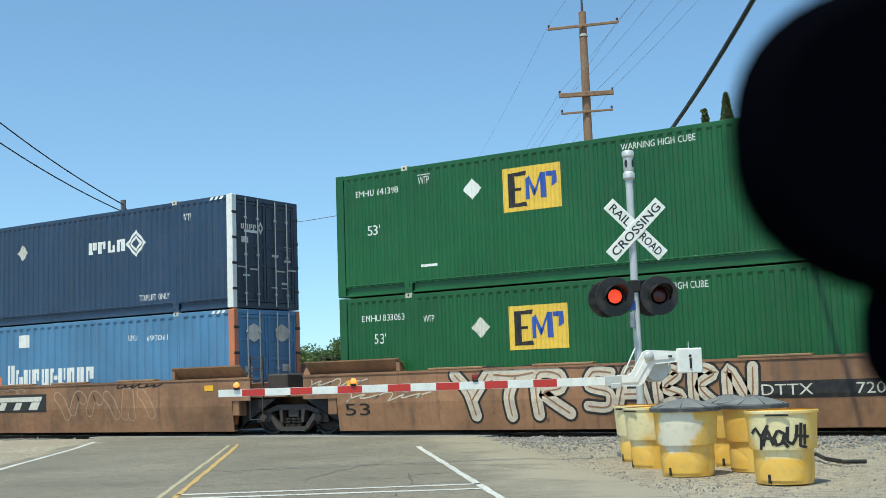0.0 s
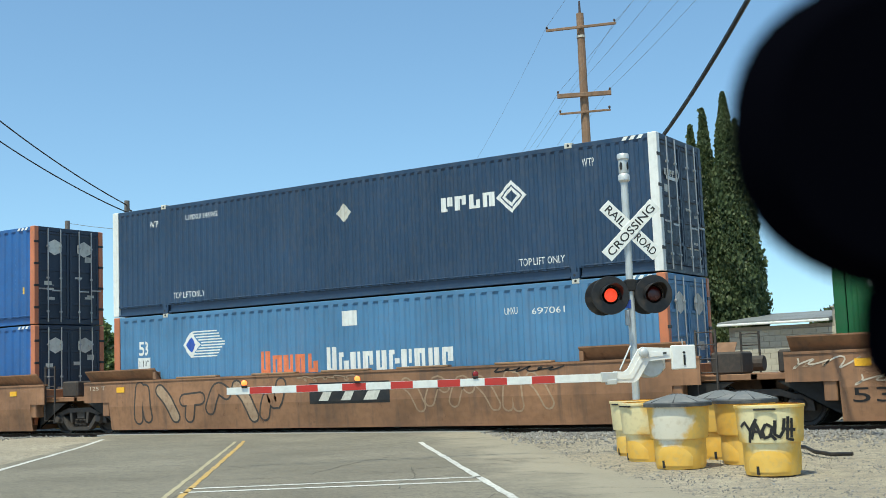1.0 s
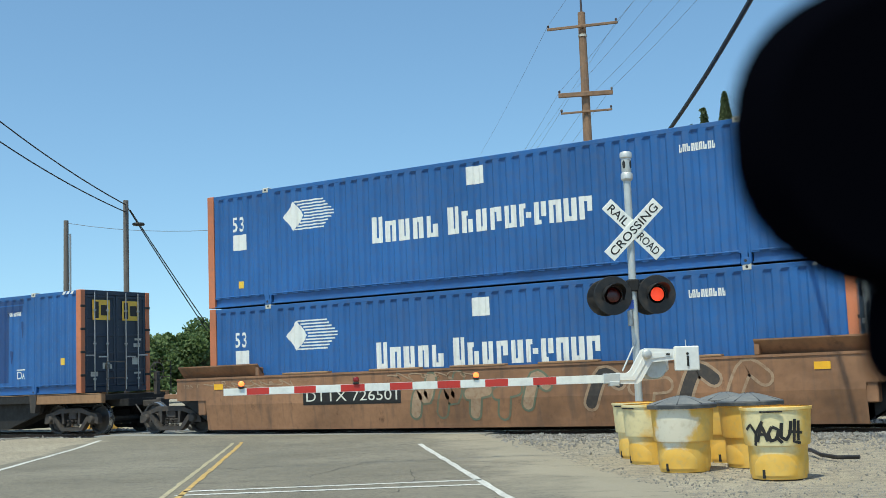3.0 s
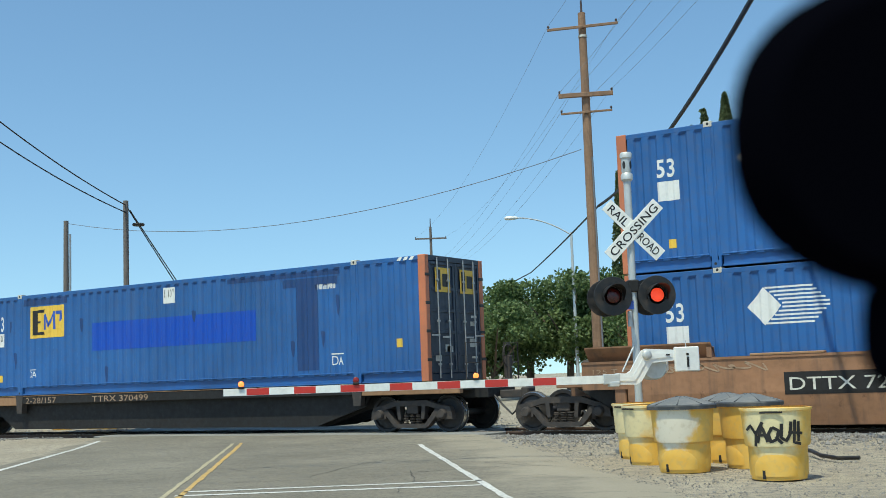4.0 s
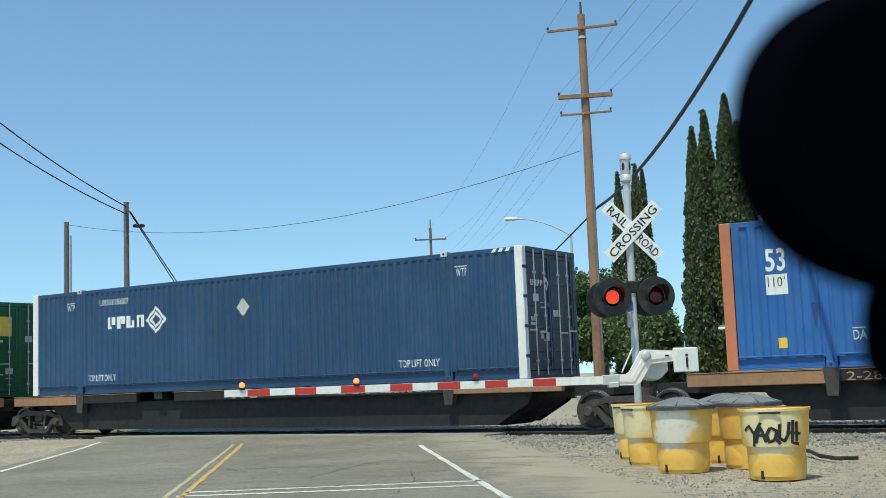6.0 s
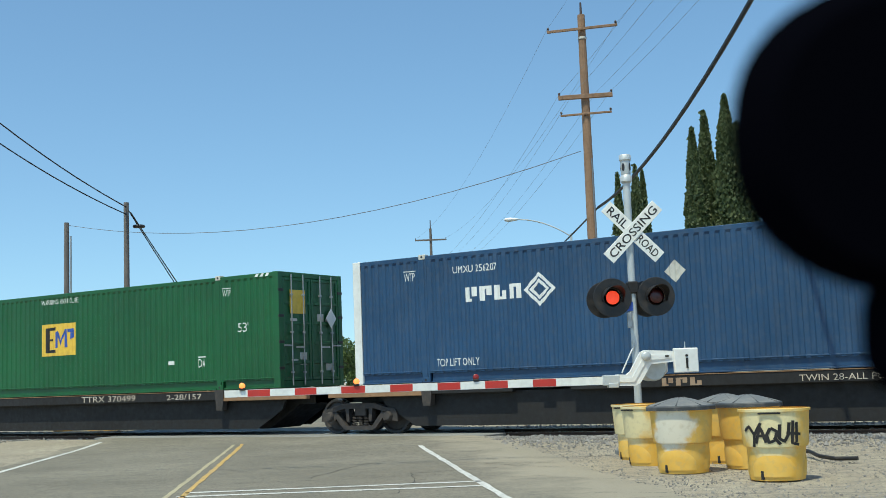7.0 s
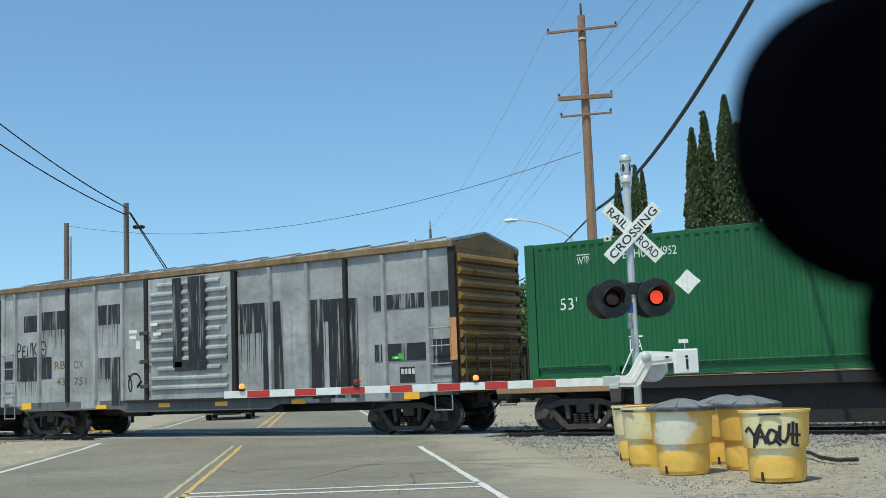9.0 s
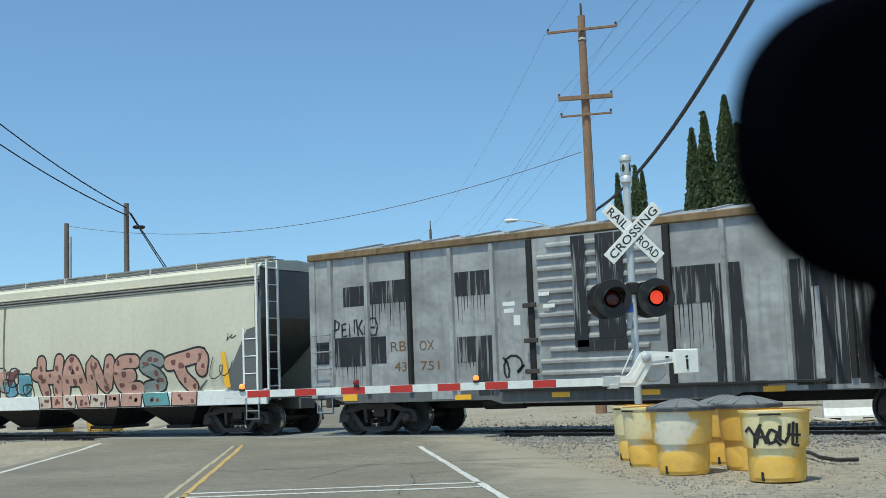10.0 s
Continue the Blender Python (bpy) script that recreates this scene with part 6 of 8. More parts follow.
def crossing_signal(label, gate=True):
    """Mast, crossed boards, two hooded lamps on a cross pipe; x points along the arm's opposite, -y to the traffic."""
    g = tagged(new("crossing_signal"), label, "railway signal", "crossing signals")
    part("foundation", Mesh().box(-0.35, 0.35, -0.35, 0.35, -0.25, 0.06, 0.03), M["panel"], g)
    part("mast", Mesh().tube((0, 0, 0.05), (0, 0, 4.45 if gate else 2.85), 0.062, n=16).lathe([(0.20, 0.05), (0.19, 0.09), (0.09, 0.13), (0.075, 0.42), (0.062, 0.46)], 16), M["alu"], g, smooth=True)
    if gate:
        cap = part("bell_cap", Mesh().lathe([(0.062, 4.38), (0.098, 4.42), (0.098, 4.50), (0.075, 4.53), (0.082, 4.55), (0.082, 4.76), (0.10, 4.78), (0.10, 4.85), (0.085, 4.87), (0.0, 4.875)], 18), M["alu"], g, smooth=True)
        for a in (-0.75, 0.75, 2.4, -2.4):
            part("sound_slot", Mesh().lathe([(0.0, -0.004), (0.026, -0.004), (0.026, 0.004), (0.0, 0.004)], 12, (0, 0, 0), "y"), M["black"], cap).matrix_basis = Matrix.Rotation(a, 4, "Z") @ Matrix.Translation((0, -0.082, 4.655)) @ Matrix.Diagonal((1, 1, 2.6, 1))
        for k, (text, side) in enumerate((("RAIL", 1), ("CROSSING", -1))):
            ang = -45 if k == 0 else 45
            blade = part("crossbuck_blade", Mesh().box(-0.61, 0.61, -0.006, 0.006, -0.114, 0.114, 0.003), M["reflwhite"], g, "white board with black capital letters")
            blade.matrix_basis = pose(0.04, -0.085 - 0.014 * k, 3.57) @ Matrix.Rotation(radians(-ang), 4, "Y")
            for t, x0, x1 in ((("RAIL", -0.54, -0.14), ("ROAD", 0.13, 0.55)) if k == 0 else (("CROSSING", -0.55, 0.55),)):
                lay(fit_bm(text_shape(t, 1.0, 0.008), x0, x1, -0.068, 0.068), "lettering", M["black"], blade, -0.006, None, 0.003)
        part("board_clamp", Mesh().box(-0.08, 0.08, -0.075, 0.07, 3.50, 3.64, 0.01), M["alu"], g)
    part("cross_pipe", Mesh().tube((-0.42, 0, 2.66), (0.42, 0, 2.66), 0.035, n=10).box(-0.09, 0.09, -0.09, 0.09, 2.56, 2.76, 0.02), M["spine"], g)
    for s in (-1, 1):
        x = s * 0.365
        lamp = part("lamp_head", Mesh().lathe([(0.0, 0.30), (0.11, 0.28), (0.15, 0.16), (0.155, 0.03), (0.13, 0.0)], 20, (x, -0.08, 2.50), "y").box(x - 0.05, x + 0.05, 0.05, 0.18, 2.52, 2.70, 0.01), M["spine"], g, "black lamp housing with a round backing disc", smooth=True)
        part("backing_disc", Mesh().lathe([(0.15, -0.012), (0.31, -0.012), (0.318, 0.0), (0.31, 0.012), (0.15, 0.012)], 32, (x, -0.10, 2.50), "y"), M["black"], lamp)
        hood = Mesh()
        n = 20
        vs, fs = [], []
        for i in range(n + 1):
            a = radians(-25 + 230 * i / n)
            d = 0.10 + 0.24 * max(0.0, math.sin(a)) ** 0.7 if math.sin(a) > 0 else 0.10
            for r in (0.172, 0.180):
                for y in (-0.11, -0.11 - d):
                    vs.append((x + r * math.cos(a), y, 2.50 + r * math.sin(a)))
        for i in range(n):
            q, w = i * 4, i * 4 + 4
            fs += [(q, w, w + 1, q + 1), (q + 2, q + 3, w + 3, w + 2), (q + 1, w + 1, w + 3, q + 3), (q, q + 2, w + 2, w)]
        part("hood", hood.add(vs, fs), M["black"], lamp, smooth=True)
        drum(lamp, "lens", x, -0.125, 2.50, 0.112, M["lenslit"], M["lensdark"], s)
        part("lamp_collar", Mesh().lathe([(0.15, 0.02), (0.225, 0.03), (0.235, 0.06), (0.235, 0.17), (0.15, 0.20)], 24, (x, -0.10, 2.50), "y"), M["alu"], lamp, "bare aluminium collar behind the disc", smooth=True)
        rear = part("rear_lamp_head", Mesh().lathe([(0.14, 0.02), (0.155, 0.05), (0.15, 0.10), (0.10, 0.14)], 16, (x + 0.0, 0.30, 2.50), "y"), M["bar"], g, smooth=True)
        part("rear_disc", Mesh().lathe([(0.14, -0.01), (0.30, -0.01), (0.306, 0.0), (0.30, 0.01), (0.14, 0.01)], 28, (x, 0.44, 2.50), "y"), M["black"], rear)
    if gate:
        y = -0.35
        part("gear_case", Mesh().box(0.02, 0.46, -0.24, 0.16, 1.24, 1.50, 0.04), M["gatewhite"], g)
        crank = [(-0.45, 1.08), (-0.13, 1.07), (-0.05, 1.12), (0.13, 1.40), (0.50, 1.43), (0.50, 1.60), (0.04, 1.63), (-0.03, 1.60), (-0.22, 1.29), (-0.28, 1.25), (-0.45, 1.26)]
        part("gate_crank", Mesh().extrude(crank, "y", y - 0.06, y + 0.02), M["gatewhite"], g, "white cast crank arm carrying the gate")
        part("crank_rib", Mesh().extrude([(-0.42, 1.14), (-0.16, 1.13), (0.06, 1.46), (0.46, 1.49), (0.46, 1.55), (0.03, 1.55), (-0.20, 1.20), (-0.42, 1.20)], "y", y - 0.075, y - 0.055), M["gatewhite"], g)
        part("pivot_boss", Mesh().lathe([(0.0, y - 0.12), (0.05, y - 0.12), (0.075, y - 0.10), (0.08, y - 0.05)], 16, (0.05, 0, 1.53), "y"), M["alu"], g, smooth=True)
        part("bolt", Mesh().box(0.36, 0.42, y - 0.085, y - 0.06, 1.51, 1.535), M["spine"], g)
        part("drum_housing", Mesh().lathe([(0.0, -0.26), (0.19, -0.26), (0.21, -0.22), (0.21, 0.1), (0.0, 0.1)], 22, (0.22, 0, 1.34), "y"), M["alu"], g, smooth=True)
        part("counterweight", Mesh().box(0.50, 0.90, y - 0.10, y - 0.02, 1.25, 1.64, 0.015), M["gatewhite"], g, "square off-white counterweight plate")
        part("weight_bolt", Mesh().lathe([(0.0, -0.13), (0.02, -0.13), (0.02, -0.10)], 8, (0.70, y, 1.52), "y").box(0.69, 0.72, y - 0.115, y - 0.10, 1.32, 1.48), M["spine"], g)
        part("weight_rod", Mesh().tube((0.70, y - 0.05, 1.64), (0.70, y - 0.05, 1.74), 0.008, n=6), M["alu"], g)
        part("clamp", Mesh().box(-0.66, -0.40, y - 0.08, y + 0.04, 1.09, 1.25, 0.01).box(-0.58, -0.42, y - 0.09, y + 0.05, 1.05, 1.13, 0.01), M["alu"], g)
        part("junction_box", Mesh().box(-0.13, -0.06, -0.12, -0.05, 2.0, 2.25, 0.01), M["bar"], g)
        part("sign_tag", Mesh().box(-0.13, -0.02, -0.075, -0.068, 2.28, 2.42), M["logoblue"], g)
        part("stay", Mesh().path([(-0.30, -0.2, 1.28), (-0.10, -0.1, 1.62), (-0.03, -0.05, 1.72)], 0.014), M["alu"], g)
        # the boom, with red and white sheets, each a piece
        z0 = 1.165
        boom = part("boom", Mesh().add([(-6.58, y - 0.02, z0 - 0.035), (-0.5, y - 0.035, z0 - 0.062), (-0.5, y + 0.0, z0 - 0.062), (-6.58, y - 0.005, z0 - 0.035),
                                        (-6.58, y - 0.02, z0 + 0.075), (-0.5, y - 0.035, z0 + 0.068), (-0.5, y + 0.0, z0 + 0.068), (-6.58, y - 0.005, z0 + 0.075)],
                                       [(0, 1, 5, 4), (1, 2, 6, 5), (2, 3, 7, 6), (3, 0, 4, 7), (4, 5, 6, 7), (3, 2, 1, 0)]), M["gatewhite"], g, "long horizontal gate boom striped red and white")
        cuts = [-6.57, -6.23, -5.89, -5.51, -5.18, -4.80, -4.43, -4.04, -3.69, -3.30, -2.94, -2.55, -2.19, -1.79, -1.42, -0.68]
        for i, (a, b) in enumerate(zip(cuts, cuts[1:])):
            f = lambda x: (x + 6.58) / 6.08
            lo, hi, yy = (lambda x: z0 - 0.030 - 0.027 * f(x)), (lambda x: z0 + 0.070 - 0.007 * f(x)), (lambda x: y - 0.022 - 0.016 * f(x))
            part("sheet", Mesh().add([(a, yy(a), lo(a)), (b, yy(b), lo(b)), (b, yy(b), hi(b)), (a, yy(a), hi(a)), (a, yy(a) + 0.012, lo(a)), (b, yy(b) + 0.012, lo(b)), (b, yy(b) + 0.012, hi(b)), (a, yy(a) + 0.012, hi(a))],
                                     [(0, 1, 2, 3), (4, 7, 6, 5), (0, 4, 5, 1), (3, 2, 6, 7), (0, 3, 7, 4), (1, 5, 6, 2)]), M["reflred"] if i % 2 else M["reflwhite"], boom)
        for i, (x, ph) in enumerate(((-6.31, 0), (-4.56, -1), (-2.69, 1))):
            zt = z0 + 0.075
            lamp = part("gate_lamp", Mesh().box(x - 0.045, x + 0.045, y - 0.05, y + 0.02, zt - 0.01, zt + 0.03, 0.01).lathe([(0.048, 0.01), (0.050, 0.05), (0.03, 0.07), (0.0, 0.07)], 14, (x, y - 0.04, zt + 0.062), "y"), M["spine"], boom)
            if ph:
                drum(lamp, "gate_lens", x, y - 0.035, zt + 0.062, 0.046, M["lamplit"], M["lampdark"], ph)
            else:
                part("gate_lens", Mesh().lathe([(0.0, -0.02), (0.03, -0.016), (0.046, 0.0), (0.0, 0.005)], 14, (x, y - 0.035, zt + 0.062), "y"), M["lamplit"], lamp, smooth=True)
    return g


signal = crossing_signal("silver railroad crossing signal with lowered striped gate")
signal.matrix_basis = pose(-7.58, -5.83, 0.0, rz=38.57)
far_signal = crossing_signal("far railroad crossing signal beyond the track", gate=False)
far_signal.matrix_basis = pose(-36.1, 6.3, 0.14, rz=30)


# ---- crash barrels ----
def barrel_paint(name, bleached, pale=(0.70, 0.66, 0.53), soft=0.16):
    m, n, l, b = base(name, 0.55)
    tc = n.new("ShaderNodeTexCoord").outputs["Object"]
    oi = n.new("ShaderNodeObjectInfo").outputs["Random"]
    vm = n.new("ShaderNodeVectorMath")
    vm.operation = "ADD"
    l.new(tc, vm.inputs[0])
    cb = n.new("ShaderNodeCombineXYZ")
    l.new(ramp(n, l, oi, 0, 1, 0, 30), cb.inputs["X"])
    l.new(cb.outputs["Vector"], vm.inputs[1])
    f1, f2 = noise_node(n, l, vm.outputs["Vector"], 1.6, 5), noise_node(n, l, vm.outputs["Vector"], 14, 5)
    c = mix(n, l, ramp(n, l, f1, 0.35, 0.65), (0.76, 0.43, 0.055), (0.80, 0.53, 0.13))
    if bleached:
        # sun-bleached and rubbed round one side
        d = n.new("ShaderNodeVectorMath")
        d.operation = "DISTANCE"
        d.inputs[1].default_value = (0.0, -0.40, 0.61)
        l.new(tc, d.inputs[0])
        s = n.new("ShaderNodeMath")
        l.new(d.outputs["Value"], s.inputs[0])
        l.new(ramp(n, l, noise_node(n, l, vm.outputs["Vector"], 4.0, 6), 0.25, 0.75, -0.13, 0.13), s.inputs[1])
        c = mix(n, l, ramp(n, l, s.outputs["Value"], bleached, bleached + soft, 0.9, 0.0), c, pale)
    c = mix(n, l, ramp(n, l, f2, 0.5, 0.8, 0, 0.45), c, (0.45, 0.36, 0.2))
    l.new(c, b.inputs["Base Color"])
    return m


M["barrel"] = barrel_paint("sun_faded_yellow_plastic", 0.0)
M["barrelworn"] = barrel_paint("bleached_yellow_plastic", 0.24, (0.76, 0.73, 0.62), 0.09)
M["barrelpale"] = barrel_paint("pale_bleached_plastic", 0.27, (0.80, 0.71, 0.42), 0.16)
M["faded"] = surface("bleached_barrel_face", (0.74, 0.70, 0.56), 0.6, vary=0.06, dirty=0.25, fine=5, dirt=(0.62, 0.47, 0.16))
M["lid"] = surface("dark_grey_plastic_lid", (0.05, 0.053, 0.056), 0.5, vary=0.15, dirty=0.3, dirt=(0.3, 0.28, 0.25))
M["lidtop"] = surface("dusty_grey_lid_top", (0.15, 0.155, 0.155), 0.6, vary=0.15, dirty=0.4, dirt=(0.4, 0.37, 0.33))


def barrel(x, y, lid, label, faded=None, turn=0):
    b = tagged(new("crash_barrel"), label, "crash barrel", "sand barrels guarding the signal")
    prof = [(0.29, 0.0), (0.315, 0.005), (0.32, 0.03), (0.342, 0.375), (0.342, 0.39), (0.372, 0.395), (0.378, 0.42), (0.405, 0.80), (0.42, 0.805), (0.422, 0.835), (0.40, 0.838)]
    body = part("body", Mesh().lathe(prof, 40), M["barrelworn" if faded == 1 else "barrelpale" if faded == 2 else "barrel"], b, smooth=True)
    for a in (-112,):
        ca, sa = math.cos(radians(a)), math.sin(radians(a))
        part("drain_slot", Mesh().box(0.0, 0.014, -0.018, 0.018, 0.02, 0.12), M["black"], b).matrix_basis = Matrix.Rotation(radians(a), 4, "Z") @ Matrix.Translation((0.324, 0, 0))
    # pressed arch on the lower half
    for a in (-90, 30, 150):
        vs, n = [], 14
        for j in range(5):
            for i in range(n + 1):
                t = radians(a - 48 + 96 * i / n)
                z = 0.05 + 0.25 * j / 4 * (1 - 0.55 * abs(2 * i / n - 1) ** 3)
                r = 0.322 + (z - 0.03) / 0.355 * 0.022 + (0.009 if 0 < i < n and j < 4 else 0.0)
                vs.append((r * math.cos(t), r * math.sin(t), z))
        part("pressed_arch", Mesh().add(vs, [(j * (n + 1) + i, j * (n + 1) + i + 1, (j + 1) * (n + 1) + i + 1, (j + 1) * (n + 1) + i) for j in range(4) for i in range(n)]), M["barrel"], b, smooth=True, fix=False)
    if lid:
        top = part("lid", Mesh().lathe([(0.40, 0.81), (0.448, 0.812), (0.45, 0.855), (0.435, 0.87), (0.425, 0.872)], 40), M["lid"], b, "dark grey ribbed cone lid", smooth=True)
        part("lid_cone", Mesh().lathe([(0.43, 0.868), (0.30, 0.91), (0.14, 0.955), (0.06, 0.97), (0.0, 0.972)], 32), M["lidtop"], top, smooth=True)
        for i in range(8):
            a = 2 * math.pi * i / 8 + 0.2
            part("lid_rib", Mesh().tube((0.42 * math.cos(a), 0.42 * math.sin(a), 0.872), (0.05 * math.cos(a), 0.05 * math.sin(a), 0.972), 0.010, 0.007, 6), M["lid"], top)
    else:
        part("flat_top", Mesh().lathe([(0.405, 0.822), (0.38, 0.815), (0.0, 0.80)], 32), M["barrel"], b, smooth=True)
        part("rim_clip", Mesh().box(-0.12, 0.14, -0.428, -0.405, 0.78, 0.80, 0.005), M["spine"], b)
    b.matrix_basis = pose(x, y, swell(x, y) - 0.035, rz=turn)
    return b


front_barrel = barrel(-4.23, -9.66, False, "yellow plastic barrel with a black spray tag and bleached side", 2, 8)
vs = []
tag = [[(-0.23, 0.60), (-0.16, 0.66), (-0.10, 0.56)], [(-0.02, 0.70), (-0.10, 0.56), (-0.12, 0.42)], [(-0.09, 0.46), (-0.03, 0.66), (0.02, 0.47)], [(-0.08, 0.55), (0.03, 0.55)],
       [(0.07, 0.64), (0.03, 0.56), (0.05, 0.47), (0.11, 0.50), (0.13, 0.60), (0.07, 0.64)], [(0.10, 0.53), (0.16, 0.45)], [(0.16, 0.68), (0.15, 0.52), (0.20, 0.48), (0.24, 0.56), (0.25, 0.70)],
       [(0.29, 0.72), (0.28, 0.46), (0.36, 0.44)], [(0.33, 0.70), (0.33, 0.47)], [(0.22, 0.58), (0.38, 0.56)]]
tm = Mesh()
for stroke in tag:
    fine = []
    for (a, b), (c, d) in zip(stroke, stroke[1:]):
        fine += [(a + (c - a) * i / 4, b + (d - b) * i / 4) for i in range(4)]
    fine.append(stroke[-1])
    for q in ribbon(fine, 0.033, False):
        pts = []
        for u, z in q:
            z -= 0.02
            r = 0.384 + (z - 0.43) / 0.37 * 0.030
            a = radians(-94) + (u * 1.18 - 0.045) / 0.39
            pts.append((r * math.cos(a), r * math.sin(a), z))
        tm.add(pts, [(0, 1, 2, 3)])
part("spray_tag", tm, M["black"], front_barrel, "black spray-painted tag", fix=False)
barrel(-5.68, -8.92, True, "yellow barrel with dark lid and bleached face", 1, 2)
barrel(-6.57, -7.80, False, "pale yellow barrel with open rim", 2, -30)
barrel(-7.17, -6.80, False, "bleached pale barrel beside the signal mast", 2, -20)
barrel(-5.62, -7.36, True, "yellow barrel with dark cone lid", None, 20)
barrel(-5.03, -8.14, True, "yellow barrel with dark cone lid", None, 70)
for i, (x, y) in enumerate(((-32.4, 3.3), (-31.4, 3.9), (-30.3, 3.6))):
    barrel(x, y, i == 1, "distant yellow barrel across the track", None, 30 * i)

# ---- rear-view mirror before the camera ----
M["blackplastic"] = surface("matt_black_plastic", (0.0016, 0.0017, 0.003), 0.9, vary=0.2, dirty=0.0, bump=0.0)
M["blackplastic"].node_tree.nodes["Principled BSDF"].inputs["Specular IOR Level"].default_value = 0.0
mirror = tagged(new("rear_view_mirror"), "black plastic rear-view mirror hanging inside the windscreen", "car mirror")
MD = 0.28
PX = MD / 2071.8


def pebble(name, cx, cy, rx, ry, power, thick, material, n=40):
    """A rounded slab across the view, in the eye's own directions."""
    m = Mesh()
    rings = [(0.86, thick), (0.97, thick * 0.55), (1.0, 0.0), (0.97, -thick * 0.55), (0.86, -thick)]
    vs = []
    for k, dz in rings:
        for i in range(n):
            a = 2 * math.pi * i / n
            c, s = math.cos(a), math.sin(a)
            vs.append(((cx - 784 + rx * k * math.copysign(abs(c) ** (2 / power), c)) * PX, (441 - cy + ry * k * math.copysign(abs(s) ** (2 / power), s)) * PX, -MD + dz))
    fs = [(j * n + i, j * n + (i + 1) % n, (j + 1) * n + (i + 1) % n, (j + 1) * n + i) for j in range(len(rings) - 1) for i in range(n)]
    fs += [tuple(range(n))[::-1], tuple(range(4 * n, 5 * n))]
    return part(name, m.add(vs, fs), material, mirror, smooth=True)


pebble("housing", 1720, 240, 428, 295, 2.4, 0.012, M["blackplastic"])
pebble("stalk", 1612, 590, 72, 108, 3.0, 0.010, M["blackplastic"])
HOME = PATH[11][1]


# ---- poles, wires and street lamp ----
M["pole"] = surface("weathered_brown_timber", (0.27, 0.165, 0.10), 0.9, vary=0.25, streak=0.5, dirt=(0.08, 0.055, 0.04), bump=0.4)
M["polegrey"] = surface("grey_timber", (0.15, 0.13, 0.115), 0.9, vary=0.25, streak=0.4, dirt=(0.06, 0.05, 0.05))
M["wire"] = surface("black_cable", (0.014, 0.014, 0.016), 0.6, vary=0.1, bump=0)
M["thinwire"] = surface("grey_wire", (0.17, 0.18, 0.20), 0.5, vary=0.1, bump=0)
M["insul"] = surface("brown_porcelain", (0.07, 0.05, 0.045), 0.3)
EYE = Vector((0.0, -23.669, 1.3))


def out(dx, dy, dz, r):
    """A place r metres off on level ground, along a bearing, with its rise."""
    return EYE + Vector((dx, dy, dz)) * r


def utility_pole(label, x, y, h, r0, r1, arms, mat, lean=(0, 0), top=0.0, tilts=(0, 0, 0)):
    p = tagged(new("utility_pole"), label, "utility pole", "poles of the overhead line")
    part("shaft", Mesh().sweep([(lean[0] * i / 8, lean[1] * i / 8, h * i / 8 - (0.5 if i == 0 else 0)) for i in range(9)], [r0 + (r1 - r0) * i / 8 for i in range(9)], 12), mat, p)
    for (z, half, ang, thick), tilt in zip(arms, tilts):
        u = Vector((math.cos(ang), math.sin(ang), 0))
        k = z / h
        c = Vector((lean[0] * k, lean[1] * k, z)) + Vector((math.sin(ang), -math.cos(ang), 0)) * (r0 * 0.9)
        arm = part("crossarm", Mesh().box(-half, half, -thick * 0.4, thick * 0.4, -thick / 2, thick / 2, 0.01), mat, p)
        arm.matrix_basis = Matrix.Translation(c) @ Matrix.Rotation(ang, 4, "Z") @ Matrix.Rotation(radians(-tilt), 4, "Y")
        for q in (-0.96, 0.96):
            part("insulator", Mesh().lathe([(0.02, 0.0), (0.02, 0.03), (0.05, 0.04), (0.03, 0.06), (0.045, 0.075), (0.02, 0.11), (0.0, 0.112)], 10, (half * q, 0, thick / 2)), M["insul"], arm)
    if top:
        part("pole_top_pin", Mesh().tube((lean[0], lean[1], h - 0.05), (lean[0], lean[1], h + top), 0.05, 0.035, 8), M["insul"], p)
    p.location = (x, y, 0)
    return p


def sag(a, b, drop, n=16):
    a, b = Vector(a), Vector(b)
    return [a.lerp(b, i / n) - Vector((0, 0, 4 * drop * (i / n) * (1 - i / n))) for i in range(n + 1)]


def cable(label, a, b, drop, r, mat="wire", name="overhead_cable"):
    return tagged(part(name, Mesh().path(sag(a, b, drop), r, 6), M[mat], None), label, "cable", "overhead wires")


# tall timber pole behind the track
R1 = 40.0
b1 = out(-0.4194, 0.9078, 0, R1)
t1 = out(-0.4198, 0.9076, 0.3136, R1)
AX = Vector((0.9078, 0.4194, 0))
big = utility_pole("tall brown timber utility pole with three crossarms", b1.x, b1.y, t1.z - 0.15, 0.20, 0.13,
                   [(out(0, 0, 0.2965, R1).z, 1.22, math.atan2(AX.y, AX.x) + 0.06, 0.09), (out(0, 0, 0.2365, R1).z, 0.93, math.atan2(AX.y, AX.x) + 0.03, 0.15), (out(0, 0, 0.2212, R1).z, 0.88, math.atan2(AX.y, AX.x) + 0.02, 0.07)],
                   M["pole"], (0.0, 0.0), 0.45, (3.2, 0.6, 1.6))
part("identification_band", Mesh().tube((0, 0, out(0, 0, 0.288, R1).z), (0, 0, out(0, 0, 0.290, R1).z), 0.155, n=14), M["castw"], big)
part("riser_pipe", Mesh().tube((0.19, -0.06, 2.0), (0.15, -0.05, 8.6), 0.03, n=8), M["thinwire"], big)

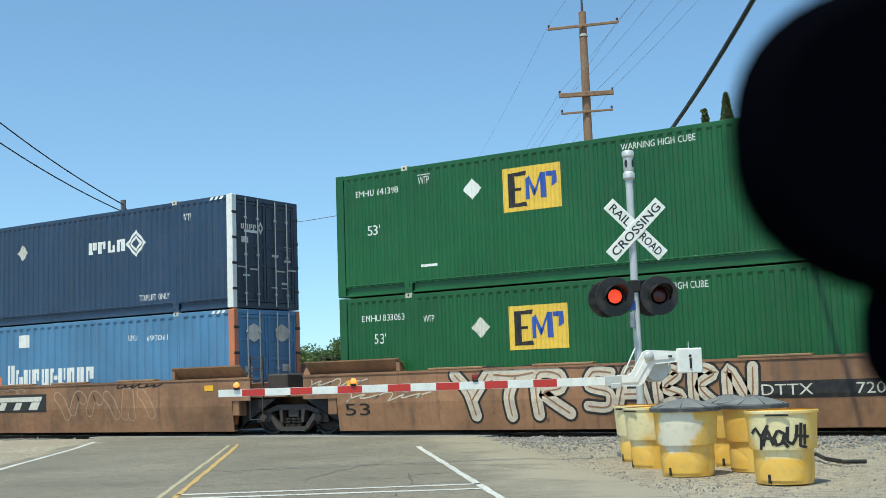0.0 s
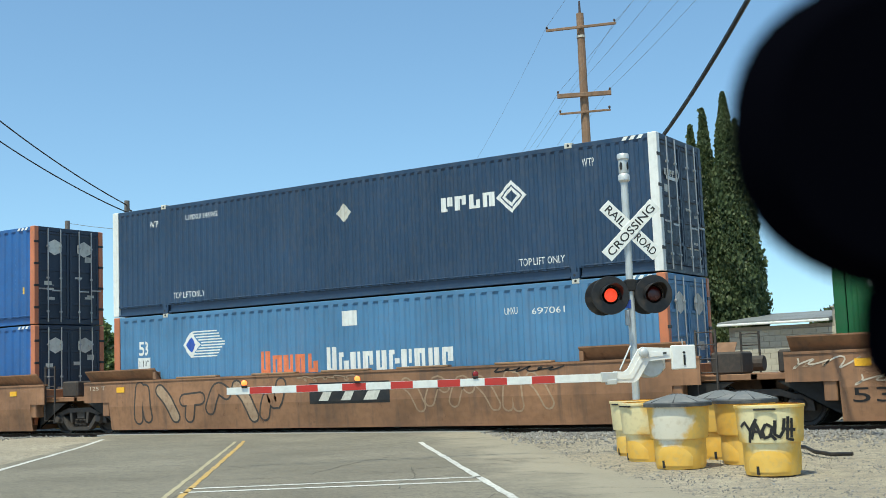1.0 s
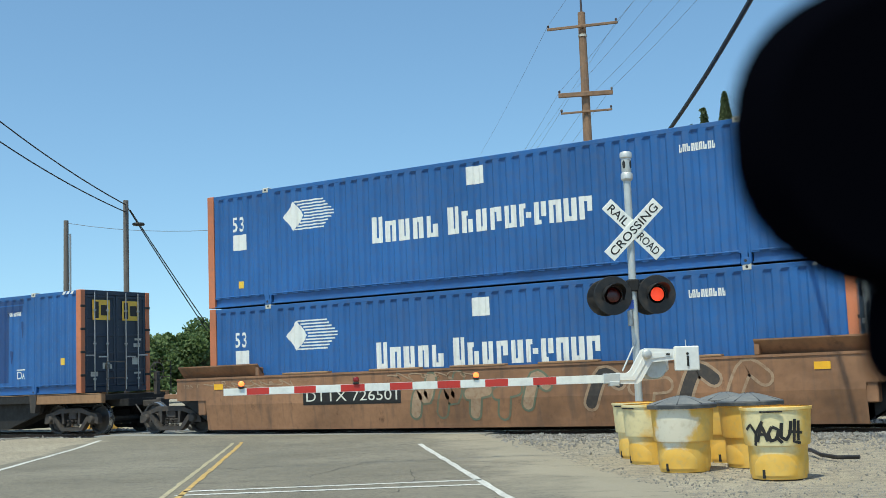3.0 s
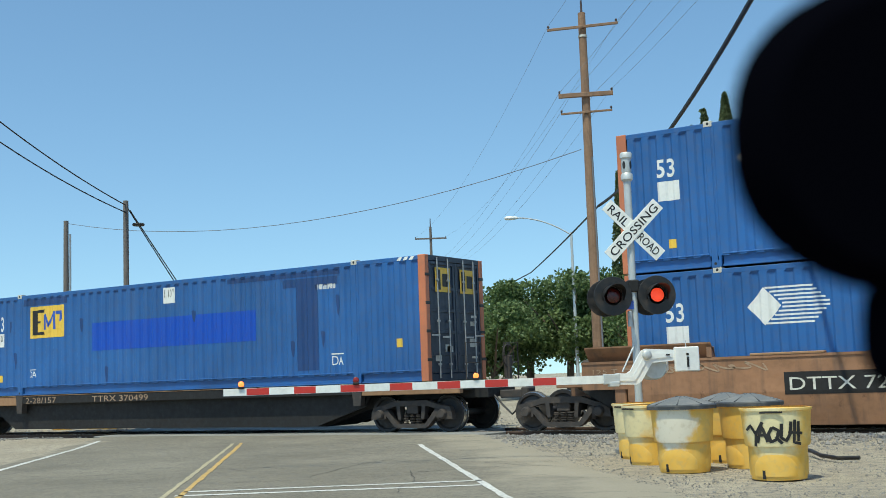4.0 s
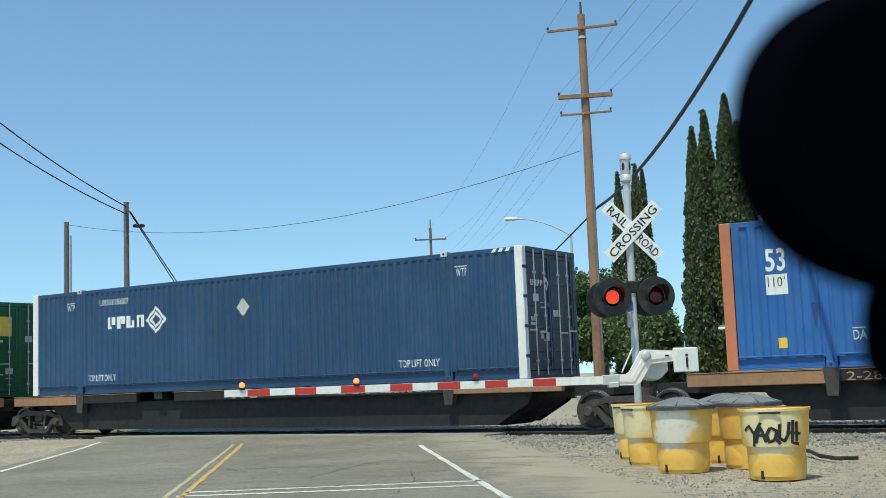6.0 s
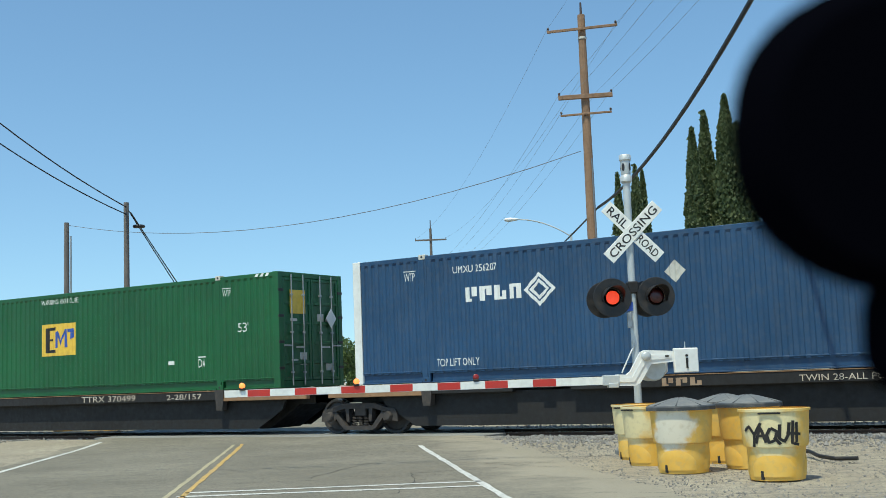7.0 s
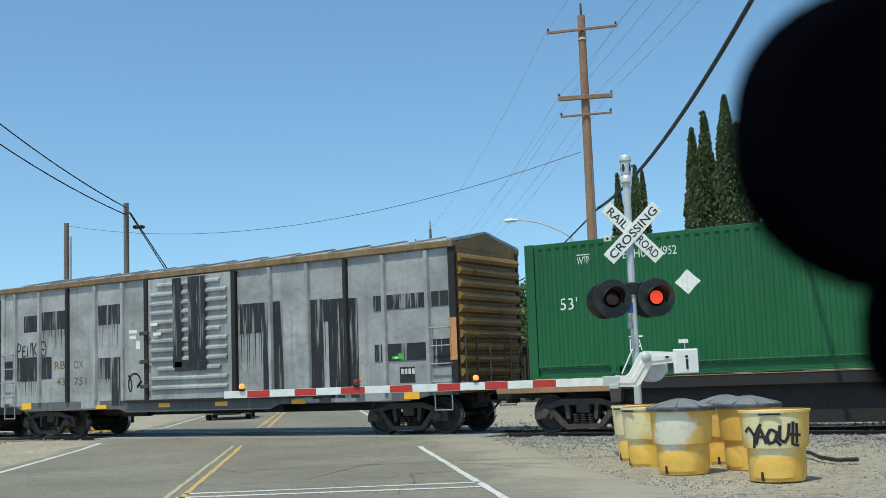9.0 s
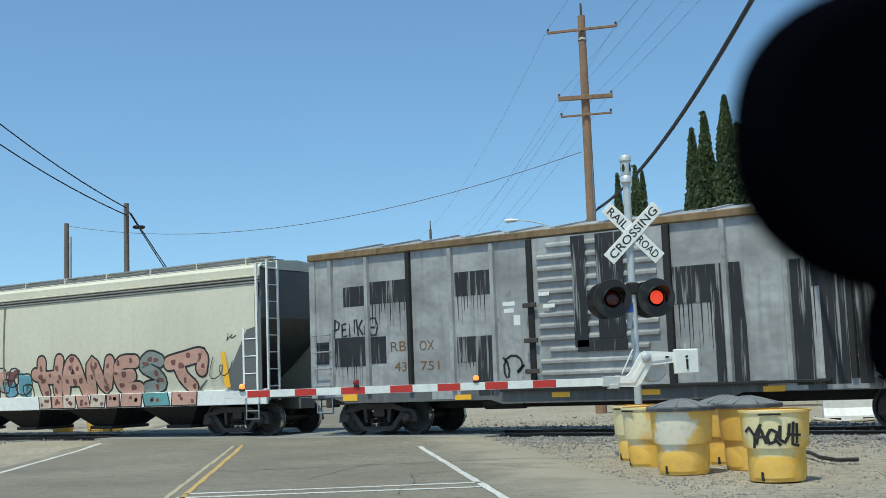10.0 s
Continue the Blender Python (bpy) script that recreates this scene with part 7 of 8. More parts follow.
lp = out(-0.7355, 0.6774, 0, 56)
utility_pole("grey timber pole with span wires", lp.x, lp.y, out(0, 0, 0.1555, 56).z, 0.14, 0.12, [], M["polegrey"])
l2 = out(-0.7668, 0.6418, 0, 62)
pole2 = utility_pole("grey timber pole with a steel riser", l2.x, l2.y, out(0, 0, 0.1385, 62).z, 0.16, 0.12, [], M["polegrey"])
part("riser_pipe", Mesh().tube((0.17, 0.12, 0), (0.17, 0.12, 9.2), 0.05, n=8), M["bar"], pole2)
part("cable_box", Mesh().box(-0.2, 0.25, -0.32, -0.14, 3.4, 3.9, 0.03), M["castw"], pole2)
mp = out(-0.5405, 0.8412, 0, 92)
mid = utility_pole("distant timber pole with crossarms", mp.x, mp.y, out(0, 0, 0.135, 92).z - 0.6, 0.15, 0.10, [(out(0, 0, 0.1185, 92).z, 1.25, 0.55, 0.12), (out(0, 0, 0.089, 92).z, 0.95, 0.55, 0.12), (out(0, 0, 0.084, 92).z, 0.9, 0.55, 0.1)], M["polegrey"], top=0.7)
m2 = out(-0.5703, 0.8214, 0, 165)
utility_pole("far timber pole with crossarms", m2.x, m2.y, out(0, 0, 0.076, 165).z, 0.16, 0.11, [(out(0, 0, 0.066, 165).z, 1.3, 0.55, 0.14), (out(0, 0, 0.05, 165).z, 1.0, 0.55, 0.14)], M["polegrey"])
m3 = out(-0.6735, 0.7392, 0, 190)
utility_pole("far timber pole above the trees", m3.x, m3.y, out(0, 0, 0.050, 190).z, 0.16, 0.11, [(out(0, 0, 0.043, 190).z, 1.2, 0.55, 0.14)], M["polegrey"])

# cables
cable("thick black cable slung from pole to pole", out(-0.2847, 0.9586, 0.3088, 22), out(-0.4138, 0.9104, 0.1402, 40), 0.5, 0.05)
cable("black cable running on from the tall pole", out(-0.4138, 0.9104, 0.1402, 40), out(-0.4674, 0.884, 0.086, 66), 0.05, 0.035)
cable("black cable running on from the tall pole", out(-0.4674, 0.884, 0.086, 66), out(-0.545, 0.8384, 0.052, 115), 0.3, 0.035)
cable("thick black cable slung from pole to pole", out(-0.20, 0.98, 0.42, 15), out(-0.2847, 0.9586, 0.3088, 22), 0.02, 0.05)
for (ax, ay, az), (bx, by, bz), r0 in (((-0.7989, 0.6015, 0.2199), (-0.7355, 0.6774, 0.1518), 50), ((-0.7988, 0.6015, 0.203), (-0.7355, 0.6774, 0.1457), 50)):
    cable("black span wire to a timber pole", out(ax, ay, az, r0), out(bx, by, bz, 55.9), 0.16, 0.028)
    far = out(ax, ay, az, r0) + (out(ax, ay, az, r0) - out(bx, by, bz, 55.9)) * 0.5 + Vector((0, 0, 0.9))
    cable("black span wire to a timber pole", far, out(ax, ay, az, r0), 0.0, 0.028)
top = out(-0.7355, 0.6774, 0.1555, 55.9)
for dx in (0.0, 0.28):
    cable("guy wire down to the ground", top + Vector((dx, 0, -0.2 - dx)), out(-0.690, 0.7238, 0.045, 62) + Vector((dx, 0, 0)), 0.05, 0.025)
tagged(part("guy_insulator", Mesh().lathe([(0.0, -0.08), (0.26, -0.06), (0.30, 0.0), (0.26, 0.06), (0.0, 0.08)], 12, tuple(out(-0.7287, 0.6848, 0.1355, 56.5))), M["wire"], None), "dark disc on the guy wire", "insulator")
cable("thin service wire to the tall pole", out(-0.7655, 0.6434, 0.1362, 62), out(-0.425, 0.9052, 0.1898, R1), 1.35, 0.013, "thinwire")
for hz, half in ((0.2995, 1.18), (0.2405, 0.88)):
    for q in (-1, -0.45, 0.45, 1):
        if hz > 0.27 and abs(q) < 1:
            continue
        s = Vector((t1.x, t1.y, out(0, 0, hz, R1).z)) + AX * half * q
        e = Vector((mp.x, mp.y, out(0, 0, 0.12 if hz > 0.27 else 0.09, 92).z)) + Vector((0.85, 0.52, 0)) * half * q
        cable("thin line wire between the poles", s, e, 1.1, 0.0045, "thinwire")
        e = s + (s - e) * 0.75
        cable("thin line wire between the poles", e + Vector((0, 0, 2.2)), s, 0.9, 0.0045, "thinwire")

# street lamp
sl = out(-0.4357, 0.9, 0, 62)
lamp = tagged(new("street_lamp"), "grey street lamp with a curved arm", "street lamp")
hz = out(0, 0, 0.119, 62).z
part("lamp_pole", Mesh().tube((0, 0, 0), (0, 0, hz), 0.10, 0.065, 12), M["alu"], lamp)
hd = out(-0.4784, 0.8782, 0.1335, 62) - sl
arm = [Vector((hd.x * k, hd.y * k, hz - 0.15 + (hd.z + sl.z - hz + 0.15) * (1 - (1 - k) ** 2))) for k in [i / 10 for i in range(11)]]
part("lamp_arm", Mesh().path(arm, 0.035, 8), M["alu"], lamp)
hx = Vector((hd.x, hd.y, 0)).normalized()
hm = Mesh().lathe([(0.03, -0.45), (0.10, -0.35), (0.16, 0.0), (0.14, 0.25), (0.0, 0.36)], 14, (0, 0, 0), "x")
part("lamp_head", hm, M["gatewhite"], lamp, smooth=True).matrix_basis = Matrix.Translation(arm[-1] + hx * 0.2) @ Matrix.Rotation(math.atan2(hx.y, hx.x), 4, "Z") @ Matrix.Diagonal((1, 1, 0.7, 1))
lamp.location = (sl.x, sl.y, 0)
s2 = out(-0.556, 0.831, 0, 150)
lamp2 = copy_thing(lamp, pose(s2.x, s2.y, 0, rz=12))


# ---- trees ----
def leaf_material(name, dark, light):
    m, n, l, b = base(name, 0.55)
    g = n.new("ShaderNodeNewGeometry")
    tc = n.new("ShaderNodeTexCoord").outputs["Object"]
    c = mix(n, l, g.outputs["Random Per Island"], dark, light)
    c = mix(n, l, ramp(n, l, noise_node(n, l, tc, 0.6, 3), 0.35, 0.65, 0, 0.5), c, dark)
    l.new(c, b.inputs["Base Color"])
    tr = n.new("ShaderNodeBsdfTranslucent")
    l.new(c, tr.inputs["Color"])
    both = n.new("ShaderNodeMixShader")
    both.inputs["Fac"].default_value = 0.4
    l.new(b.outputs["BSDF"], both.inputs[1])
    l.new(tr.outputs["BSDF"], both.inputs[2])
    l.new(both.outputs["Shader"], n["Material Output"].inputs["Surface"])
    return m


M["leaf"] = leaf_material("green_tree_leaves", (0.06, 0.11, 0.034), (0.25, 0.32, 0.115))
M["cypress"] = leaf_material("cypress_foliage", (0.045, 0.075, 0.026), (0.185, 0.22, 0.09))
M["palm"] = leaf_material("palm_and_shrub_leaves", (0.03, 0.05, 0.015), (0.10, 0.13, 0.04))
M["bark"] = surface("grey_brown_bark", (0.12, 0.09, 0.065), 0.9, vary=0.3, bump=0.4)


def leaf(m, p, size, rnd, up=0.0):
    """A folded leaf spray of two blades."""
    d = Vector((rnd.gauss(0, 1), rnd.gauss(0, 1), rnd.gauss(0, 1) + up)).normalized()
    s = d.cross(Vector((rnd.gauss(0, 1), rnd.gauss(0, 1), rnd.gauss(0, 1)))).normalized()
    k = d.cross(s) * size * 0.22
    a, b = p - d * size * 0.5, p + d * size * 0.5
    m.add([a, p + s * size * 0.42 + k, b, p - s * size * 0.42 + k], [(0, 1, 2), (0, 2, 3)])


def broad_tree(label, x, y, h, r, seed, count, size=0.28, mat="leaf", base_h=0.22):
    rnd = random.Random(seed)
    t = tagged(new("tree"), label, "tree", "trees beyond the track")
    tr = Mesh().tube((0, 0, -0.3), (0.1, 0, h * 0.3), 0.05 * r + 0.08, 0.04 * r + 0.05, 10)
    tips = []
    for i in range(7):
        a = 2 * math.pi * i / 7 + rnd.uniform(-0.3, 0.3)
        p0 = Vector((0.1, 0, h * 0.28))
        p1 = p0 + Vector((math.cos(a) * r * 0.45, math.sin(a) * r * 0.45, h * rnd.uniform(0.2, 0.35)))
        p2 = p1 + Vector((math.cos(a) * r * 0.3, math.sin(a) * r * 0.3, h * rnd.uniform(0.08, 0.22)))
        tr.tube(p0, p1, 0.09, 0.05, 7).tube(p1, p2, 0.05, 0.02, 6)
        tips += [p1, p2]
    part("trunk", tr, M["bark"], t)
    m = Mesh()
    blobs = []
    for i in range(22):
        a, q = rnd.uniform(0, 2 * math.pi), rnd.uniform(0, 1) ** 0.6
        z = rnd.uniform(base_h, 0.88)
        w = r * 0.72 * math.sin(math.pi * min(1, max(0.08, (z - base_h * 0.5)))) ** 0.5
        blobs.append((Vector((math.cos(a) * w * q, math.sin(a) * w * q, h * z)), rnd.uniform(0.22, 0.42) * r))
    for i in range(int(count * 1.7)):
        c, br = blobs[i % len(blobs)]
        d = Vector((rnd.gauss(0, 1), rnd.gauss(0, 1), rnd.gauss(0, 1))).normalized()
        p = c + Vector((d.x, d.y, d.z * 0.8)) * br * rnd.uniform(0.55, 1.12)
        leaf(m, p, size * rnd.uniform(0.5, 1.2), rnd, 0.2)
    part("crown", m, M[mat], t, fix=False)
    t.location = (x, y, 0)
    return t


def cypress(label, x, y, h, r, seed, count):
    rnd = random.Random(seed)
    t = tagged(new("cypress_tree"), label, "tree", "cypresses beyond the track")
    part("trunk", Mesh().tube((0, 0, -0.3), (0, 0, h * 0.8), 0.16, 0.03, 8), M["bark"], t)
    m = Mesh()
    lobes = [(rnd.uniform(0, 6.28), rnd.uniform(0.3, 0.8), rnd.uniform(0.5, 1.0)) for _ in range(9)]
    for i in range(count):
        k = rnd.uniform(0.03, 1.0)
        w = r * (min(1, k / 0.08) ** 0.5) * min(1, 1.45 * (1 - k) ** 0.75)
        a = rnd.uniform(0, 2 * math.pi)
        bulge = 1 + 0.16 * math.sin(5 * a + 9 * k * lobes[i % 9][1] * 3) + 0.12 * math.sin(k * 40 + 3 * a)
        q = w * bulge * rnd.uniform(0.72, 1.06)
        p = Vector((math.cos(a) * q, math.sin(a) * q, h * k))
        leaf(m, p, rnd.uniform(0.09, 0.22), rnd, 2.6)
    for i in range(40):
        leaf(m, Vector((rnd.gauss(0, 0.05), rnd.gauss(0, 0.05), h * (0.96 + 0.04 * i / 40))), 0.18, rnd, 3.0)
    part("foliage", m, M["cypress"], t, fix=False)
    t.location = (x, y, 0)
    return t


def stand(dx, dy, r):
    p = out(dx, dy, 0, r)
    return p.x, p.y


for i, (dx, dy, dz, r, rad) in enumerate(((-0.3382, 0.9411, 0.203, 46, 0.58), (-0.3280, 0.9447, 0.2165, 46.5, 0.64), (-0.3112, 0.9503, 0.229, 46, 0.86), (-0.3030, 0.9530, 0.205, 47, 0.75))):
    x, y = stand(dx, dy, r)
    cypress("tall dark green columnar cypress", x, y, 1.3 + dz * r, rad, 100 + i, 22000)
for i, (dx, dy, dz, r, rad) in enumerate(((-0.3978, 0.9175, 0.169, 66, 0.6), (-0.3840, 0.9233, 0.175, 66, 0.7), (-0.3785, 0.9256, 0.170, 67, 0.6))):
    x, y = stand(dx, dy, r)
    cypress("distant dark green columnar cypress", x, y, 1.3 + dz * r, rad, 110 + i, 9000)
for i, (dx, dy, r, h, rad, n) in enumerate(((-0.4990, 0.8666, 62, 5.0, 3.0, 5000), (-0.4720, 0.8816, 66, 6.8, 3.6, 8000), (-0.4420, 0.8970, 64, 7.0, 3.2, 7000), (-0.4150, 0.9098, 64, 6.4, 2.8, 6000), (-0.385, 0.9230, 60, 5.0, 2.4, 4000))):
    x, y = stand(dx, dy, r)
    broad_tree("leafy green street tree beyond the crossing", x, y, h, rad, 200 + i, int(n * 0.85), 0.24, "leaf", 0.36)
for i, (dx, dy, r, h, rad, n) in enumerate(((-0.5270, 0.8499, 100, 7.5, 4.2, 4500), (-0.5480, 0.8365, 105, 8.0, 4.5, 4500), (-0.5680, 0.8230, 125, 7.4, 5.0, 4000), (-0.5900, 0.8074, 150, 7.2, 5.5, 3500), (-0.615, 0.7885, 170, 6.5, 6.0, 3000),
                                            (-0.640, 0.7684, 160, 7.0, 6.0, 3000), (-0.665, 0.7468, 140, 8.0, 5.5, 3500), (-0.685, 0.7285, 110, 8.4, 4.4, 4500), (-0.705, 0.7092, 105, 7.0, 4.0, 4000), (-0.726, 0.6877, 100, 6.2, 4.0, 4000),
                                            (-0.745, 0.6671, 84, 6.0, 3.2, 4500), (-0.760, 0.6499, 80, 7.2, 3.4, 5000), (-0.779, 0.6270, 78, 5.6, 3.4, 4500), (-0.800, 0.60, 80, 6.0, 3.6, 4000))):
    x, y = stand(dx, dy, r)
    broad_tree("green roadside tree in the distance", x, y, h * 0.86, rad * 0.92, 230 + i, int(n * 1.7), 0.42)
x, y = stand(-0.2330, 0.9725, 56)
broad_tree("bushy tree behind the block wall", x, y, 4.3, 1.9, 260, 3500, 0.35, "palm", 0.35)
x, y = stand(-0.362, 0.9322, 52)
broad_tree("yellow-green shrub beside the cypresses", x, y, 3.2, 1.4, 261, 2500, 0.35, "palm", 0.1)

# ---- block building beyond the track ----
M["block"] = surface("beige_concrete_block", (0.50, 0.46, 0.37), 0.9, vary=0.1, dirty=0.3, dirt=(0.3, 0.27, 0.22), random_tint=0.16)
M["mortar"] = surface("grey_mortar", (0.36, 0.33, 0.28), 0.95)
M["fascia"] = surface("grey_metal_fascia", (0.20, 0.21, 0.21), 0.6)
shed = tagged(new("block_building"), "low beige concrete block building with a grey roof edge", "building")
wall = part("wall", Mesh().box(-13.3, -9.75, 16.02, 16.3, -0.2, 2.55).box(-9.75, -3.0, 16.02, 16.3, -0.2, 3.05).box(-13.3, -3.0, 16.3, 22.0, -0.2, 2.5), M["mortar"], shed)
part("roof", Mesh().extrude([(15.7, 2.62), (22.2, 3.1), (22.2, 3.22), (15.7, 2.74)], "x", -13.6, -9.78), M["fascia"], shed, "grey sloping roof edge")
part("gutter", Mesh().box(-13.6, -9.78, 15.62, 15.72, 2.60, 2.68, 0.02), M["gatewhite"], shed)
part("wall_cap", Mesh().box(-9.78, -2.95, 15.96, 16.36, 3.05, 3.10, 0.01), M["block"], shed)
block = Mesh().box(0.005, 0.395, 0.0, 0.03, 0.005, 0.195, 0.006).mesh("block")
block.materials.append(M["block"])
for j in range(15):
    for i in range(26):
        x = -13.3 + 0.4 * i + (0.2 if j % 2 else 0.0)
        if (j < 12 or x >= -9.8) and x < -3.4:
            o = new("block", block)
            o.parent, o.location = wall, (x, 15.995, 0.02 + 0.2 * j)
rnd = random.Random(9)
M["banner"] = surface("faded_red_banner", (0.55, 0.10, 0.09), 0.7)
part("banner", Mesh().box(-7.4, -6.7, 15.93, 15.96, 1.7, 2.5, 0.01), M["banner"], shed, "faded red and white sign on the wall")
part("downpipe", Mesh().tube((-7.9, 15.9, 0), (-7.9, 15.9, 2.6), 0.05, n=8), M["gatewhite"], shed)

# white plastic road barriers lying beyond the track
M["barrier"] = surface("white_plastic_barrier", (0.75, 0.76, 0.78), 0.5, vary=0.05, dirty=0.2)
for x, y, r in ((-6.75, 4.6, 20), (-5.35, 4.9, 8)):
    bar = tagged(new("road_barrier"), "white plastic road barrier on the dirt", "barrier", "barriers beyond the track")
    part("barrier_body", Mesh().extrude([(-0.28, 0), (0.28, 0), (0.26, 0.12), (0.12, 0.30), (0.09, 0.72), (-0.09, 0.72), (-0.12, 0.30), (-0.26, 0.12)], "x", -0.6, 0.6), M["barrier"], bar)
    for s in (-0.36, 0.36):
        part("forklift_slot", Mesh().box(s - 0.12, s + 0.12, -0.285, -0.27, 0.0, 0.08), M["black"], bar)
    bar.matrix_basis = pose(x, y, 0, rz=r)
M["plank"] = surface("bleached_board", (0.52, 0.48, 0.42), 0.85, vary=0.15)
for i, (x, y, l, r, t) in enumerate(((-7.5, 4.1, 0.9, 10, 3), (-7.1, 3.9, 0.7, -14, 6), (-6.2, 4.0, 0.8, 5, -4), (-8.2, 4.6, 0.6, 30, 0))):
    o = tagged(part("board", Mesh().box(-l / 2, l / 2, -0.12, 0.12, 0.0, 0.04, 0.006), M["plank"], None), "bleached scrap board on the dirt", "board", "scrap boards")
    o.matrix_basis = pose(x, y, 0.03, ry=t, rz=r)
hose = tagged(part("rubber_hose", Mesh().path([(-5.0, -6.0, 0.05), (-4.7, -6.5, 0.06), (-4.45, -6.95, 0.03), (-4.15, -7.25, 0.02), (-3.85, -7.3, 0.03)], 0.028, 10), M["black"], None), "black rubber hose lying on the gravel", "hose")

# ---- car waiting beyond the crossing ----
M["carpaint"] = surface("white_car_paint", (0.72, 0.72, 0.71), 0.25, vary=0.03, dirty=0.08, bump=0.0)
M["tyre"] = surface("black_rubber_tyre", (0.02, 0.02, 0.02), 0.85)
M["carglass"], _n, _l, _b = base("dark_car_glass", 0.05)
_b.inputs["Base Color"].default_value = (0.02, 0.025, 0.03, 1)
M["headlamp"] = surface("clear_headlamp", (0.6, 0.62, 0.65), 0.1, vary=0.05, dirty=0.0, bump=0.0)


def waiting_car(label, s, o):
    """A saloon that faces the crossing; its front is at y = 0, its length runs along +y."""
    c = tagged(new("car"), label, "car")
    side = [(0.0, 0.30), (0.02, 0.62), (0.25, 0.74), (1.15, 0.90), (3.75, 0.95), (4.45, 0.92), (4.55, 0.60), (4.5, 0.28), (0.1, 0.22)]
    part("body", Mesh().extrude([(a, b) for a, b in side], "x", -0.88, 0.88), M["carpaint"], c)
    cabin = [(-0.86, 1.10, 0.89), (-0.62, 1.85, 1.42), (-0.62, 3.25, 1.44), (-0.84, 3.95, 0.94)]
    part("cabin", Mesh().add([p for q in cabin for p in ((q[0], q[1], q[2]), (-q[0], q[1], q[2]))], [(0, 1, 3, 2), (2, 3, 5, 4), (4, 5, 7, 6), (0, 2, 4, 6), (1, 7, 5, 3), (0, 6, 7, 1)]), M["carglass"], c, "dark windscreen and windows")
    part("roof", Mesh().box(-0.63, 0.63, 1.83, 3.28, 1.42, 1.47, 0.02), M["carpaint"], c)
    part("bumper", Mesh().box(-0.86, 0.86, -0.08, 0.14, 0.27, 0.52, 0.05), M["carpaint"], c)
    part("grille", Mesh().box(-0.45, 0.45, -0.03, 0.06, 0.54, 0.66, 0.02), M["black"], c)
    part("lower_grille", Mesh().box(-0.55, 0.55, -0.09, 0.0, 0.20, 0.30, 0.02), M["black"], c)
    for k in (-1, 1):
        part("headlamp", Mesh().box(min(k * 0.5, k * 0.84), max(k * 0.5, k * 0.84), -0.02, 0.12, 0.55, 0.68, 0.03), M["headlamp"], c)
        part("door_mirror", Mesh().box(min(k * 0.88, k * 1.06), max(k * 0.88, k * 1.06), 1.35, 1.47, 0.92, 1.05, 0.03), M["carpaint"], c)
        for y in (0.85, 3.6):
            w = part("wheel", Mesh().lathe([(0.20, -0.10), (0.29, -0.11), (0.315, -0.07), (0.315, 0.07), (0.29, 0.11), (0.20, 0.10)], 24, (k * 0.79, y, 0.315), "x"), M["tyre"], c, smooth=True)
            part("rim", Mesh().lathe([(0.0, -0.09), (0.20, -0.10), (0.20, 0.10), (0.0, 0.09)], 20, (k * 0.79, y, 0.315), "x"), M["bar"], w)
    c.matrix_basis = Matrix.Translation(at_road(s, o, 0.004)) @ Matrix.Rotation(math.atan2(RD.y, RD.x) - math.pi / 2, 4, "Z")
    return c


waiting_car("white car waiting on the far road before the crossing", 29.3, -18.26)

# ---- ties and loose stones ----
tie = Mesh().box(-0.115, 0.115, -1.3, 1.3, -0.24, -0.09, 0.012).mesh("tie")
tie.materials.append(M["tie"])
track = tagged(new("track_bed"), "weathered timber ties under the rails", "track", kind="structure")
for i in range(110):
    x = -64 + 0.58 * i
    if not -27.2 < x < -13.8:
        o = new("tie", tie)
        o.parent, o.location = track, (x, 0, 0)


def stones(name, label, count, seed, where, lo, hi):
    rnd = random.Random(seed)
    m = Mesh()
    for _ in range(count):
        x, y = where(rnd)
        s = rnd.uniform(lo, hi) * (1.6 if rnd.random() < 0.06 else 1)
        z = earth(x, y) + s * 0.2
        e = Euler((rnd.uniform(0, 6), rnd.uniform(0, 6), rnd.uniform(0, 6))).to_matrix()
        vs = [Vector((x, y, z)) + e @ Vector((a * s * rnd.uniform(0.6, 1.1), b * s * rnd.uniform(0.6, 1.1), c * s * rnd.uniform(0.4, 0.8))) for a, b, c in
              ((1, 0, 0), (-1, 0, 0), (0, 1, 0), (0, -1, 0), (0, 0, 1), (0, 0, -1))]
        m.add(vs, [(0, 2, 4), (2, 1, 4), (1, 3, 4), (3, 0, 4), (2, 0, 5), (1, 2, 5), (3, 1, 5), (0, 3, 5)])
    return tagged(part(name, m, M["stone"], None, fix=False), label, "gravel", kind="stuff")


def off_road(x, y):
    o = x * RN.x + y * RN.y
    return o > -11.3 or o < -20.9


